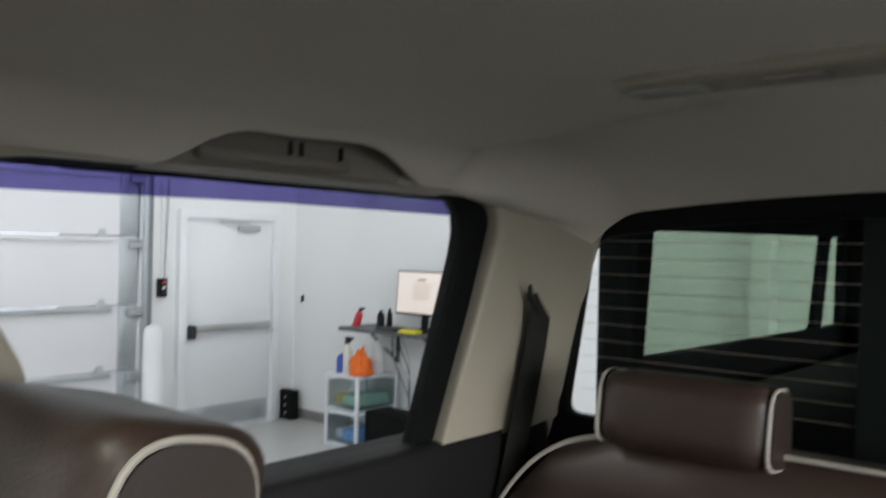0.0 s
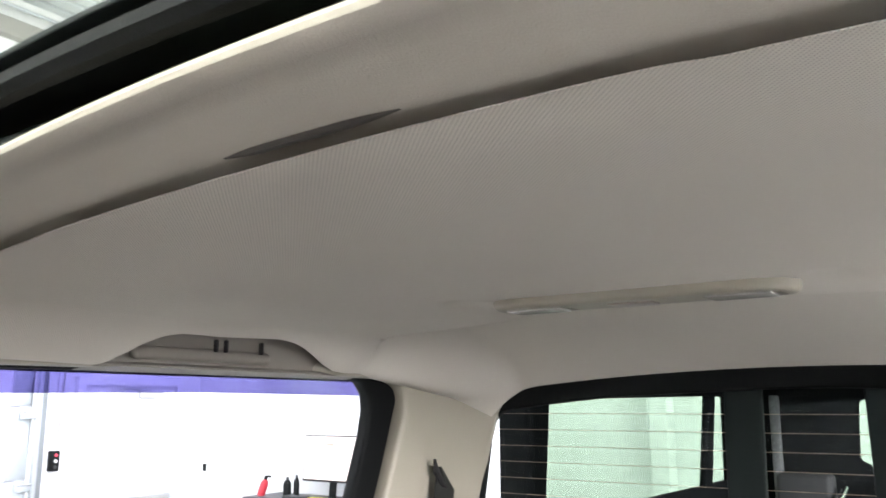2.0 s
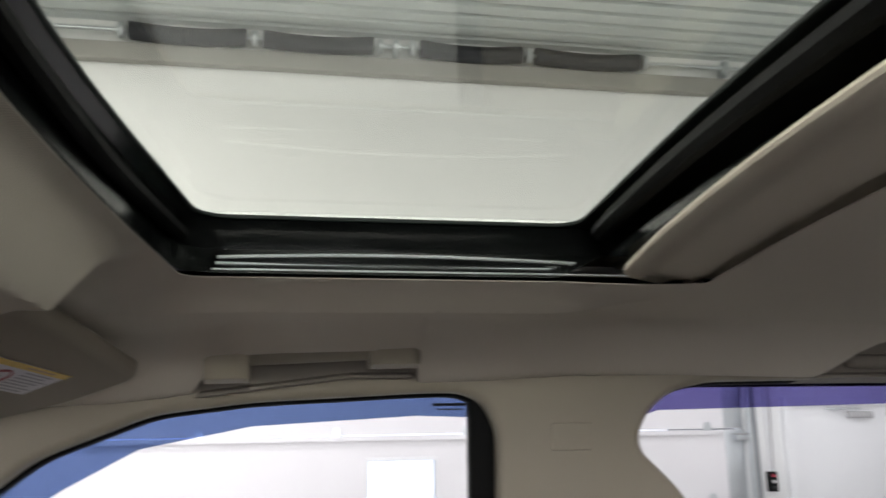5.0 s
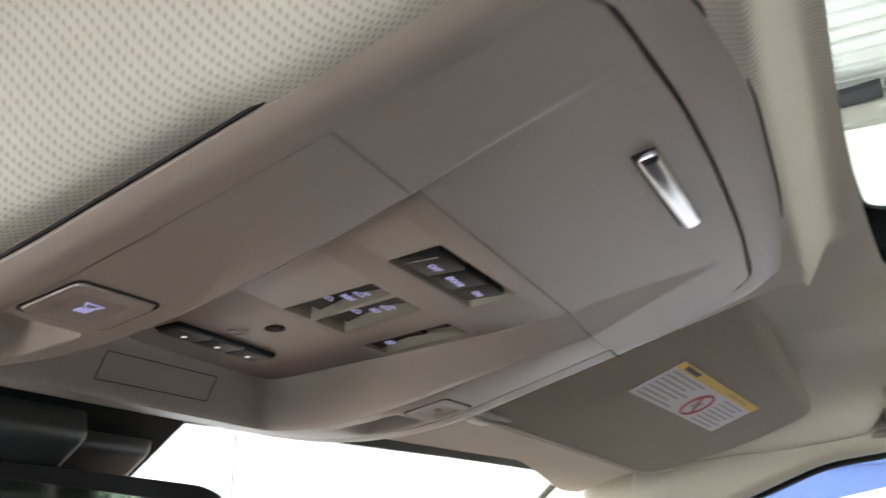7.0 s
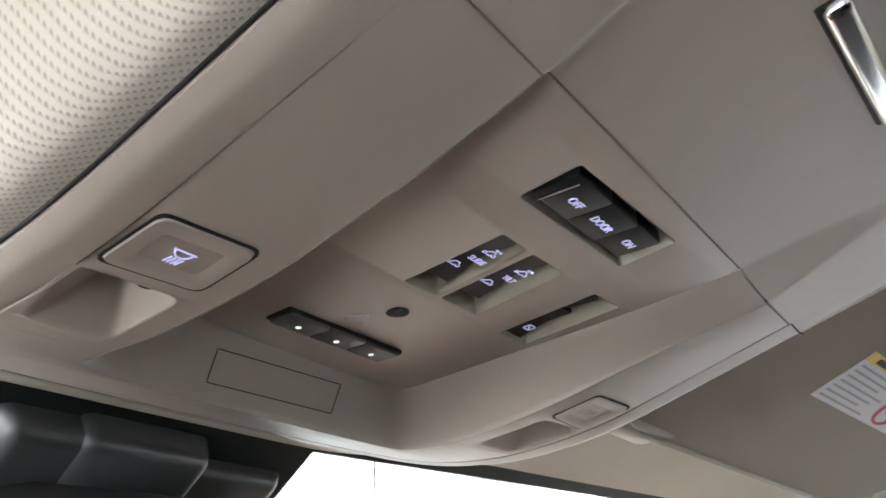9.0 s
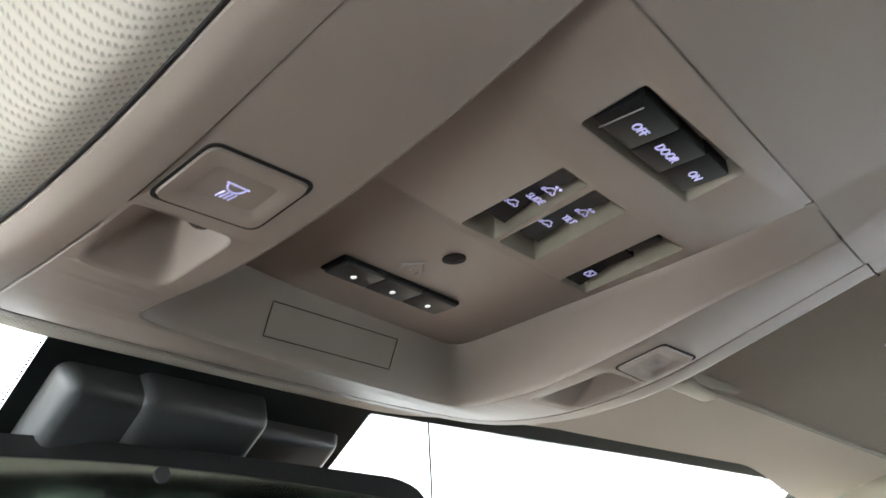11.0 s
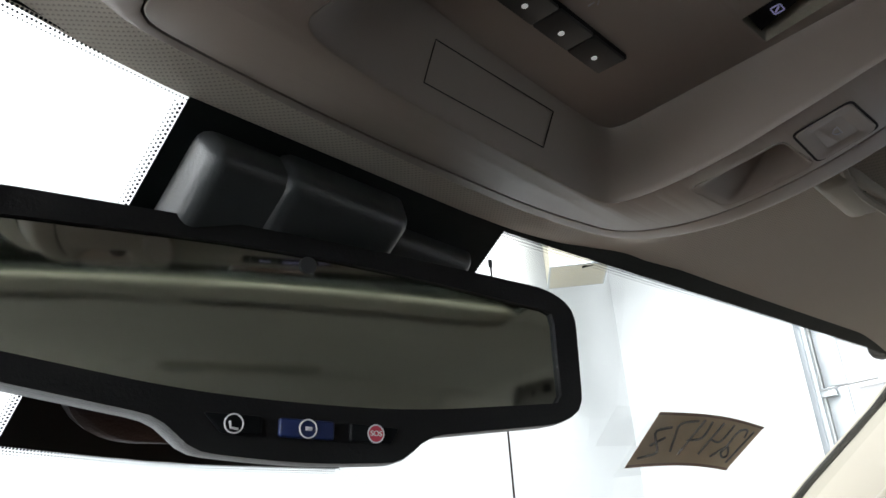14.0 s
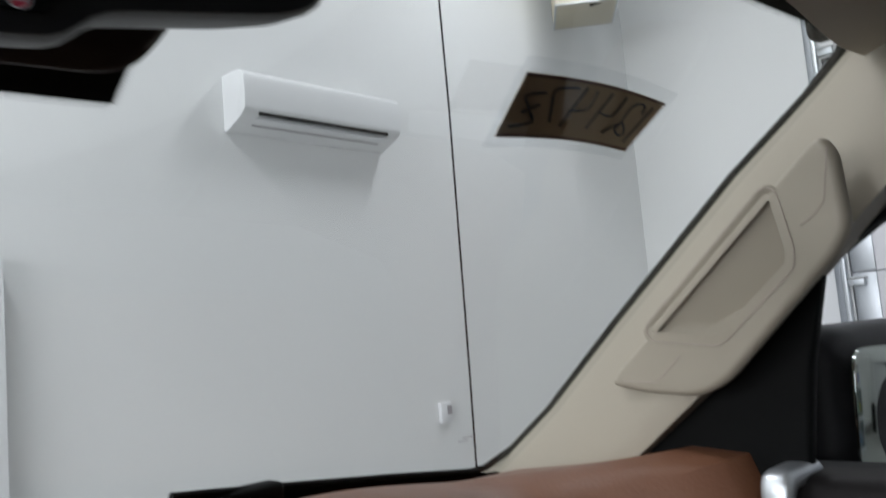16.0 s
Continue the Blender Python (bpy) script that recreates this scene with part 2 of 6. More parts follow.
def rounded(poly, r, seg=5):
    """Round the corners of a 2D polygon; r: one radius, or one for each corner."""
    out = []
    n = len(poly)
    for i, p in enumerate(poly):
        p, a, b = Vector(p), Vector(poly[i - 1]), Vector(poly[(i + 1) % n])
        rr = r[i] if isinstance(r, (list, tuple)) else r
        da, db = (a - p), (b - p)
        k = min(rr, 0.48 * da.length, 0.48 * db.length)
        s, e = p + da.normalized() * k, p + db.normalized() * k
        if k < 1e-6:
            out.append(p)
            continue
        for j in range(seg + 1):
            t = j / seg
            out.append((1 - t) ** 2 * s + 2 * t * (1 - t) * p + t * t * e)
    return [(q.x, q.y) for q in out]


def offset(poly, d):
    """Move the edges of a polygon inwards by d."""
    n = len(poly)
    area = sum(poly[i][0] * poly[(i + 1) % n][1] - poly[(i + 1) % n][0] * poly[i][1] for i in range(n))
    sgn = 1 if area > 0 else -1
    out = []
    for i in range(n):
        a, p, b = Vector(poly[i - 1]), Vector(poly[i]), Vector(poly[(i + 1) % n])
        e1, e2 = (p - a).normalized(), (b - p).normalized()
        n1, n2 = Vector((-e1.y, e1.x)) * sgn, Vector((-e2.y, e2.x)) * sgn
        m = (n1 + n2)
        m = m / max(m.length_squared, 0.5) * 2
        q = p + m * d
        out.append((q.x, q.y))
    return out


def plate(polys, depth, bevel=0.0, m=None, seg=2):
    """A flat plate with holes: the first outline is the rim, the others cut through it. It spans -depth/2 to depth/2 in its own z."""
    cu = bpy.data.curves.new("plate", "CURVE")
    cu.dimensions, cu.fill_mode = "2D", "BOTH"
    cu.extrude, cu.bevel_depth, cu.bevel_resolution = max(depth / 2 - bevel, 0.0), bevel, seg
    cu.offset = -bevel
    for poly in polys:
        sp = cu.splines.new("POLY")
        sp.points.add(len(poly) - 1)
        for pt, q in zip(sp.points, poly):
            pt.co = (q[0], q[1], 0, 1)
        sp.use_cyclic_u = True
    ob = bpy.data.objects.new("plate", cu)
    scene.collection.objects.link(ob)
    me = bpy.data.meshes.new_from_object(ob.evaluated_get(bpy.context.evaluated_depsgraph_get()))
    bpy.data.objects.remove(ob)
    bm = bmesh.new()
    bm.from_mesh(me)
    bpy.data.meshes.remove(me)
    bpy.data.curves.remove(cu)
    bmesh.ops.remove_doubles(bm, verts=list(bm.verts), dist=2e-6)
    if m is not None:
        bm.transform(m)
    return bm


def words(text, size, mat, parent, m, name="legend", depth=0.0002):
    cu = bpy.data.curves.new(name, "FONT")
    cu.body, cu.size, cu.align_x, cu.align_y, cu.extrude = text, size, "CENTER", "CENTER", depth
    ob = bpy.data.objects.new(name, cu)
    scene.collection.objects.link(ob)
    me = bpy.data.meshes.new_from_object(ob.evaluated_get(bpy.context.evaluated_depsgraph_get()))
    bpy.data.objects.remove(ob)
    bm = bmesh.new()
    bm.from_mesh(me)
    bpy.data.meshes.remove(me)
    bm.transform(m)
    return part(name, bm, mat, parent, smooth=False)


def lerp(table, x):
    """Smooth value of a table of (x, value) rows."""
    if x <= table[0][0]:
        return table[0][1]
    for (a, u), (b, v) in zip(table, table[1:]):
        if x <= b:
            t = (x - a) / (b - a)
            return u + (v - u) * t
    return table[-1][1]


YZ = Matrix(((0, 0, 1, 0), (1, 0, 0, 0), (0, 1, 0, 0), (0, 0, 0, 1)))  # plate x, y, z to world y, z, x
XZ = Matrix(((1, 0, 0, 0), (0, 0, -1, 0), (0, 1, 0, 0), (0, 0, 0, 1)))  # plate x, y to world x, z, facing -y


def facing(origin, right, up):
    """A frame at origin with x along right, y along up."""
    r = Vector(right).normalized()
    n = r.cross(Vector(up)).normalized()
    u = n.cross(r)
    m = Matrix.Identity(4)
    for i in range(3):
        m[i][0], m[i][1], m[i][2], m[i][3] = r[i], u[i], n[i], origin[i]
    return m


# ---- workshop shell ----
def structure(name, bm, mat, label, category, smooth=False):
    return solo(name, bm, mat, label, category, kind="structure", smooth=smooth)


structure("floor", box((LEFT + RIGHT) / 2, (FRONT + BACK) / 2, GROUND - 0.1, RIGHT - LEFT, FRONT - BACK, 0.2), CONCRETE, "smooth sealed grey concrete workshop floor", "floor")
DOOR_Y0, DOOR_Y1 = -3.88, 2.31  # sectional door
EXIT_Y0, EXIT_Y1 = -5.30, -4.31  # steel exit door
structure("wall_right", plate([[(BACK, GROUND), (FRONT + 0.2, GROUND), (FRONT + 0.2, TOP + 0.2), (BACK, TOP + 0.2)],
                               [(DOOR_Y0, GROUND - 0.0), (DOOR_Y1, GROUND), (DOOR_Y1, 3.35), (DOOR_Y0, 3.35)],
                               [(EXIT_Y0, GROUND), (EXIT_Y1, GROUND), (EXIT_Y1, 1.90), (EXIT_Y0, 1.90)]], 0.2, m=Matrix.Translation((RIGHT + 0.1, 0, 0)) @ YZ),
          WALL, "white painted workshop wall with a wide door opening", "wall")
structure("wall_front", box((LEFT + RIGHT) / 2, FRONT + 0.1, (GROUND + TOP) / 2, RIGHT - LEFT, 0.2, TOP - GROUND + 0.2), WALL, "plain white painted wall ahead of the truck", "wall")
structure("wall_left", plate([[(BACK, GROUND), (FRONT, GROUND), (FRONT, TOP + 0.2), (BACK, TOP + 0.2)], [(-3.6, GROUND), (2.4, GROUND), (2.4, 3.45), (-3.6, 3.45)]], 0.2, m=Matrix.Translation((LEFT - 0.1, 0, 0)) @ YZ), WALL, "white workshop wall with an open bay door", "wall")
structure("wall_back", box((LEFT + RIGHT) / 2, BACK - 0.1, (GROUND + TOP) / 2, RIGHT - LEFT, 0.2, TOP - GROUND + 0.2), WALL, "plain white painted wall behind the truck", "wall")
structure("wall_column", box(1.73, BACK + 0.08, (GROUND + TOP) / 2, 0.13, 0.16, TOP - GROUND, 0.01), WALL, "white boxed column on the back wall", "column")


def ribbed_ceiling():
    """Ribbed steel deck, its ribs along the sectional door."""
    xs = []
    x = LEFT
    while x < RIGHT:
        xs += [(x, 0.0), (x + 0.13, 0.0), (x + 0.138, 0.055), (x + 0.192, 0.055)]
        x += 0.20
    return grid_mesh([[(a, FRONT, TOP + h) for a, h in xs], [(a, BACK, TOP + h) for a, h in xs]])


structure("ceiling", ribbed_ceiling(), CEIL, "pale ribbed steel deck ceiling", "ceiling")
structure("beam", box(RIGHT - 0.06, (DOOR_Y0 + DOOR_Y1) / 2, 4.885, 0.10, DOOR_Y1 - DOOR_Y0 + 1.4, 0.16, 0.008), material("grey_primer", (0.33, 0.32, 0.30), 0.6), "grey steel beam over the wide door", "beam")

# lamps on the ceiling
lamp = thing("strip_lamp", "white strip lamp with a long diffuser under the ceiling", "lamp", "ceiling lamps", at=(LAMPS[0][0], LAMPS[0][1], TOP))
part("lamp_body", box(LAMPS[0][0], LAMPS[0][1], TOP - 0.06, 0.34, 1.3, 0.10, 0.01), DOORPAINT, lamp)
part("diffuser", box(LAMPS[0][0], LAMPS[0][1], TOP - 0.13, 0.28, 1.2, 0.03, 0.01), TUBE, lamp)
for lx, ly, watts in LAMPS[1:]:
    copy_thing(lamp, Matrix.Translation((lx, ly, TOP)))


# ---- sectional door ----
def sectional_door():
    door = thing("sectional_door", "white ribbed steel sectional workshop door, closed", "garage door", at=(RIGHT, -0.6, GROUND))
    edges = [GROUND, 0.50, 1.07, 1.675, 2.22, 2.79, 3.35]
    x = RIGHT + 0.06
    for i, (a, b) in enumerate(zip(edges, edges[1:])):
        outline = [(DOOR_Y0, a + 0.004), (DOOR_Y1, a + 0.004), (DOOR_Y1, b - 0.004), (DOOR_Y0, b - 0.004)]
        holes = []
        if i == 2:
            holes = [[(-1.10, 1.13), (-0.56, 1.13), (-0.56, 1.465), (-1.10, 1.465)]]
        panel = part("door_panel", plate([outline] + holes, 0.05, 0.004, Matrix.Translation((x, 0, 0)) @ YZ), PANELPAINT, door, smooth=False)
        part("strut", box(x - 0.045, (DOOR_Y0 + DOOR_Y1) / 2, b - 0.03, 0.05, DOOR_Y1 - DOOR_Y0 - 0.5, 0.035, 0.004), PANELPAINT if i > 1 else ALU, panel)
        for y in (DOOR_Y0 + 0.09, DOOR_Y1 - 0.09):
            part("end_stile", box(x - 0.033, y, (a + b) / 2, 0.016, 0.17, b - a - 0.02, 0.003), ALU, panel, "galvanised end stile")
        for k in range(6):
            y = 0.783 - 1.08 * k + 1.08
            if DOOR_Y0 + 0.3 < y < DOOR_Y1 - 0.3:
                hinge = plate([rounded([(-0.05, -0.03), (0.05, -0.03), (0.022, 0.05), (-0.022, 0.05)], 0.01)], 0.008, 0.001, Matrix.Translation((x - 0.05, y, b + 0.012)) @ YZ)
                part("hinge", hinge, ALU, panel, "galvanised hinge")
        if i == 2:
            part("window_frame", plate([[(-1.13, 1.10), (-0.53, 1.10), (-0.53, 1.495), (-1.13, 1.495)], [(-1.10, 1.13), (-0.56, 1.13), (-0.56, 1.465), (-1.10, 1.465)]], 0.06, 0.004, Matrix.Translation((x, 0, 0)) @ YZ), DOORPAINT, panel)
            part("pane", box(x, -0.83, 1.295, 0.008, 0.54, 0.335), GLASS, panel)
    return door


sectional_door()
structure("backdrop", box(RIGHT + 1.2, -0.7, 1.2, 0.02, 6.0, 4.0), DAY, "bright overcast daylight outside the small door window", "sky")


def track(y):
    t = thing("door_track", "galvanised vertical roller track beside the wide door", "door track", "roller tracks", at=(RIGHT, y, GROUND))
    part("rail", box(RIGHT - 0.04, y, 2.1, 0.05, 0.035, 4.4, 0.006), ALU, t)
    part("angle", box(RIGHT - 0.02, y + (0.05 if y > 0 else -0.05), 2.1, 0.03, 0.05, 4.4, 0.003), material("weathered_zinc", (0.28, 0.30, 0.32), 0.5, 0.6, 8, 0.2), t)
    for z in (0.45, 1.02, 1.61, 2.18, 2.75, 3.4):
        part("roller_bracket", box(RIGHT - 0.02, y + (-0.07 if y > 0 else 0.07), z, 0.05, 0.12, 0.07, 0.004), ALU, t)
        part("roller_pin", tube([(RIGHT - 0.05, y + (-0.16 if y > 0 else 0.16), z + 0.02), (RIGHT - 0.05, y, z + 0.02)], 0.008), CHROME, t)
    return t


track(DOOR_Y0 - 0.03)
track(DOOR_Y1 + 0.03)


def torsion_shaft():
    t = thing("torsion_shaft", "steel shaft with four black torsion springs above the wide door", "door spring", at=(RIGHT, -0.6, 5.0))
    x, z = RIGHT - 0.14, 5.055
    part("shaft", tube([(x, 2.6, z), (x, -4.2, z)], 0.018, 10), ALU, t)
    for a, b in ((1.49, 0.52), (0.38, -0.58), (-1.00, -1.94), (-2.07, -3.08)):
        n, loops = 120, []
        for k in range(n + 1):
            y = a + (b - a) * k / n
            r = 0.076 + 0.005 * (k % 2)
            loops.append([(x + r * math.cos(q), y, z - 0.028 * math.sin(math.pi * k / n) + r * math.sin(q)) for q in [2 * math.pi * j / 14 for j in range(14)]])
        part("spring", grid_mesh(loops, True, True), SPRING, t, smooth=False)
    for y in (1.55, 0.45, -0.64, -0.78, -0.93, -2.005, -3.13, -3.95):
        part("cone", tube([(x, y + 0.035, z), (x, y + 0.02, z), (x, y - 0.02, z), (x, y - 0.035, z)], 0.05, 12, radii=[0.040, 0.070, 0.070, 0.040]), ALU, t)
    for y in (-0.78, 2.3, -3.97):
        part("bracket", box(RIGHT - 0.08, y, z, 0.16, 0.02, 0.16, 0.004), ALU, t)
    return t


torsion_shaft()


# ---- exit door ----
def exit_door(name, m, w, h, bar=True):
    """A steel door in its frame, in the local plane x (right) and y (up), facing local z."""
    d = thing(name, "white steel exit door with a push bar, closed, in a white frame", "door", kind="structure", at=m.translation)
    f = 0.07
    part("door_frame", plate([[(-w / 2 - f, 0), (w / 2 + f, 0), (w / 2 + f, h + f), (-w / 2 - f, h + f)], [(-w / 2, -0.01), (w / 2, -0.01), (w / 2, h), (-w / 2, h)]], 0.07, 0.004, m @ Matrix.Translation((0, 0, 0.035))), DOORPAINT, d)
    part("leaf", box(0, h / 2 + 0.006, 0.005, w - 0.008, h - 0.012, 0.045, 0.003, m=m), DOORPAINT, d)
    part("kick_plate", box(0, 0.14, 0.03, w - 0.06, 0.2, 0.004, 0.001, m=m), ALU, d, "brushed steel kick plate")
    if bar:
        b = part("push_bar", box(0.02, 0.98, 0.075, w - 0.16, 0.065, 0.05, 0.012, m=m), material("satin_aluminium", (0.50, 0.50, 0.50), 0.35, 0.8), d, "satin push bar")
        part("bar_end", box(-w / 2 + 0.07, 0.95, 0.06, 0.06, 0.13, 0.07, 0.01, m=m), BUTTON_GREY, b)
        part("bar_end", box(w / 2 - 0.06, 0.98, 0.06, 0.05, 0.08, 0.06, 0.01, m=m), ALU, b)
        c = part("door_closer", box(0.19, h - 0.09, 0.06, 0.25, 0.06, 0.05, 0.015, m=m), material("closer_grey", (0.45, 0.45, 0.46), 0.5, 0.3), d, "grey door closer")
        part("closer_arm", box(0.02, h - 0.035, 0.07, 0.34, 0.02, 0.02, 0.004, m=m), ALU, c)
    return d


exit_door("door_1", facing((RIGHT, (EXIT_Y0 + EXIT_Y1) / 2, GROUND), (0, -1, 0), (0, 0, 1)), EXIT_Y1 - EXIT_Y0, 2.02)
exit_door("door_2", facing((0.62, FRONT - 0.02, GROUND), (1, 0, 0), (0, 0, 1)), 0.95, 2.02, False)

# control box and conduit by the exit door
ctl = thing("control_box", "small black push-button box on a white conduit", "switch", at=(RIGHT, -3.9, 1.2))
part("box_body", box(RIGHT - 0.035, -4.08, 1.22, 0.06, 0.08, 0.17, 0.008), BUTTON, ctl)
for k, mm in enumerate((REDINK, WHITEINK, BUTTON_GREY)):
    part("push_button", tube([(RIGHT - 0.065, -4.08, 1.27 - 0.05 * k), (RIGHT - 0.075, -4.08, 1.27 - 0.05 * k)], 0.014, 12), mm, ctl)
part("conduit", tube([(RIGHT - 0.03, -4.10, 5.0), (RIGHT - 0.03, -4.08, 1.3)], 0.012), DOORPAINT, ctl)
part("cord", tube([(RIGHT - 0.05, -4.16, 5.0), (RIGHT - 0.06, -4.13, 2.4), (RIGHT - 0.05, -4.09, 1.3)], 0.006), GREYINK, ctl)

post = thing("bollard", "white plastic sleeved steel bollard on the floor", "bollard", at=(RIGHT - 0.3, -3.75, GROUND))
part("sleeve", tube([(RIGHT - 0.30, -3.86, z) for z in (GROUND, GROUND + 1.00, GROUND + 1.05, GROUND + 1.07)], 0.09, 24, radii=[0.09, 0.09, 0.075, 0.03]), DOORPAINT, post)

blk = thing("rubber_block", "black perforated rubber block standing in the corner", "block", at=(RIGHT - 0.1, -5.5, GROUND))
part("block_body", box(RIGHT - 0.10, -5.50, GROUND + 0.15, 0.19, 0.10, 0.30, 0.012), RUBBER, blk)
for k in range(3):
    part("hole", tube([(RIGHT - 0.10, -5.452, GROUND + 0.07 + 0.08 * k), (RIGHT - 0.10, -5.446, GROUND + 0.07 + 0.08 * k)], 0.014, 10), GREYINK, blk)
structure("baseboard", box((LEFT + RIGHT) / 2, BACK + 0.006, GROUND + 0.05, RIGHT - LEFT, 0.012, 0.10, 0.002), material("grey_vinyl", (0.22, 0.22, 0.21), 0.6), "low grey vinyl skirting along the wall", "baseboard")
sw = thing("wall_switch", "small dark switch on the white wall", "switch", at=(6.4, BACK, 1.1))
part("switch_plate", box(6.46, BACK + 0.008, 1.08, 0.04, 0.012, 0.07, 0.003), BUTTON, sw)


# ---- shelf with monitor, and the drawer tower ----
SHELF = 0.905


def wall_shelf():
    s = thing("wall_shelf", "dark folding wall shelf on steel brackets", "shelf", at=(4.7, BACK, 0.9))
    part("shelf_board", box(4.70, BACK + 0.24, SHELF - 0.018, 1.38, 0.46, 0.034, 0.004), material("dark_laminate", (0.09, 0.09, 0.10), 0.5), s)
    for x in (5.08, 4.45):
        part("bracket", tube([(x, BACK + 0.01, 0.58), (x, BACK + 0.38, SHELF - 0.03)], 0.010), BUTTON_GREY, s)
        part("upright", box(x, BACK + 0.01, 0.73, 0.03, 0.02, 0.32, 0.003), BUTTON_GREY, s)
    return s


wall_shelf()
m = facing((4.55, BACK + 0.24, 1.235), (-1, 0.02, 0), (0, -0.06, 1))
mon = thing("monitor", "flat monitor showing a pale beige page, on the wall shelf", "monitor", at=(4.55, BACK + 0.24, SHELF))
part("monitor_case", box(0, 0, 0, 0.66, 0.385, 0.03, 0.006, m=m), BUTTON, mon)
part("screen", box(0, 0.004, 0.017, 0.63, 0.355, 0.003, m=m), SCREEN, mon, "lit pale screen")
part("screen_bar", box(-0.03, 0.115, 0.0195, 0.10, 0.016, 0.001, m=m), material("page_ink", (0.45, 0.30, 0.24), 0.8), mon)
for k in range(5):
    part("screen_bar", box(-0.03, 0.075 - 0.03 * k, 0.0195, 0.22 - 0.02 * (k % 3), 0.007, 0.001, m=m), material("page_grey", (0.55, 0.48, 0.36), 0.8), mon)
part("monitor_stand", box(0, -0.25, -0.02, 0.07, 0.16, 0.02, 0.004, m=m), BUTTON, mon)
part("monitor_foot", box(4.55, BACK + 0.24, SHELF + 0.008, 0.26, 0.17, 0.014, 0.005), BUTTON, mon)


def bottle(name, label, x, y, z, r, h, mat, capmat, nozzle=True, lean=0.0):
    t = thing(name, label, "bottle", at=(x, y, z))
    prof = [(0.0, 0.9), (0.02, 1.0), (0.60, 1.0), (0.74, 0.75), (0.80, 0.36), (0.84, 0.34)]
    part("bottle_body", tube([(x + lean * q * h, y, z + q * h) for q, _ in prof], r, 14, radii=[r * k for _, k in prof]), mat, t)
    part("cap", tube([(x + lean * q * h, y, z + q * h) for q in (0.83, 0.93)], r * 0.42, 12), capmat, t)
    if nozzle:
        part("trigger_head", box(x - 0.012 + lean * h, y, z + 0.97 * h, r * 1.9, r * 0.7, h * 0.09, 0.004), capmat, t)
        part("trigger", box(x + r * 0.7 + lean * h, y, z + 0.87 * h, r * 0.3, r * 0.35, h * 0.12, 0.003), capmat, t)
    return t


def drawer_tower():
    t = thing("drawer_tower", "white plastic drawer tower with clear drawers, on the floor", "drawer unit", at=(5.2, -5.28, GROUND))
    x0, x1, y0, y1 = 5.00, 5.42, -5.54, -5.03
    cx, cy, w, d = (x0 + x1) / 2, (y0 + y1) / 2, x1 - x0, y1 - y0
    white = material("white_plastic", (0.72, 0.74, 0.78), 0.4)
    part("top", box(cx, cy, 0.485, w, d, 0.03, 0.008), white, t)
    for z in (GROUND + 0.02, 0.165):
        part("rail", box(cx, cy, z, w, d, 0.022, 0.004), white, t)
    for xx in (x0 + 0.015, x1 - 0.015):
        for yy in (y0 + 0.015, y1 - 0.015):
            part("leg", box(xx, yy, (GROUND + 0.48) / 2, 0.03, 0.03, 0.48 - GROUND, 0.004), white, t)
    tints = [(0.35, 0.55, 0.45), (0.20, 0.42, 0.75)]
    for k, zz in enumerate((0.32, 0.01)):
        dr = part("drawer", box(cx, cy, zz, w - 0.03, d - 0.03, 0.23, 0.006), FROST, t, "clear plastic drawer")
        dr.visible_shadow = False
        part("contents", box(cx - 0.06, cy, zz - 0.05, w * 0.5, d * 0.75, 0.10, 0.02), material("drawer_contents", tints[k], 0.7, 0, 22, 0.5), dr)
        part("contents", box(cx + 0.11, cy, zz - 0.06, w * 0.3, d * 0.6, 0.08, 0.02), material("drawer_mixed", ((0.6, 0.5, 0.15), (0.6, 0.62, 0.7))[k], 0.7, 0, 22, 0.5), dr)
    return t


drawer_tower()
bottle("spray_bottle", "clear spray bottle with a black trigger on the drawer tower", 5.22, -5.12, 0.50, 0.045, 0.32, material("milky_plastic", (0.68, 0.67, 0.62), 0.4), BUTTON)
bottle("spray_can", "blue labelled spray can on the drawer tower", 5.31, -5.12, 0.50, 0.04, 0.20, material("blue_label", (0.03, 0.09, 0.42), 0.4), WHITEINK, False)
bottle("paper_roll", "white bottle standing behind the orange cloth on the tower", 5.08, -5.36, 0.50, 0.06, 0.34, material("white_bottle", (0.72, 0.72, 0.72), 0.5), DOORPAINT, False)
bottle("red_bottle", "red spray bottle leaning on the shelf", 5.30, -5.28, SHELF, 0.035, 0.17, material("red_plastic", (0.60, 0.04, 0.06), 0.4), BUTTON, True, -0.4)
bottle("black_can", "black can standing on the shelf", 5.00, -5.30, SHELF, 0.035, 0.18, BUTTON, BUTTON_GREY, False)
bottle("black_can", "slim black bottle standing on the shelf", 4.93, -5.34, SHELF, 0.025, 0.20, BUTTON, BUTTON_GREY, False)


def cloth_heap():
    bm = bmesh.new()
    bmesh.ops.create_icosphere(bm, subdivisions=4, radius=1)
    for v in bm.verts:
        n = noise.noise(v.co * 2.3) * 0.35 + noise.noise(v.co * 6) * 0.12
        w = 1.0 - 0.45 * max(v.co.z, 0)
        v.co = Vector((v.co.x * 0.10 * w * (1 + n), v.co.y * 0.10 * w * (1 + n), max(v.co.z * 0.16 * (1 + n), -0.07)))
        v.co += Vector((5.06, -5.13, 0.57))
    return bm


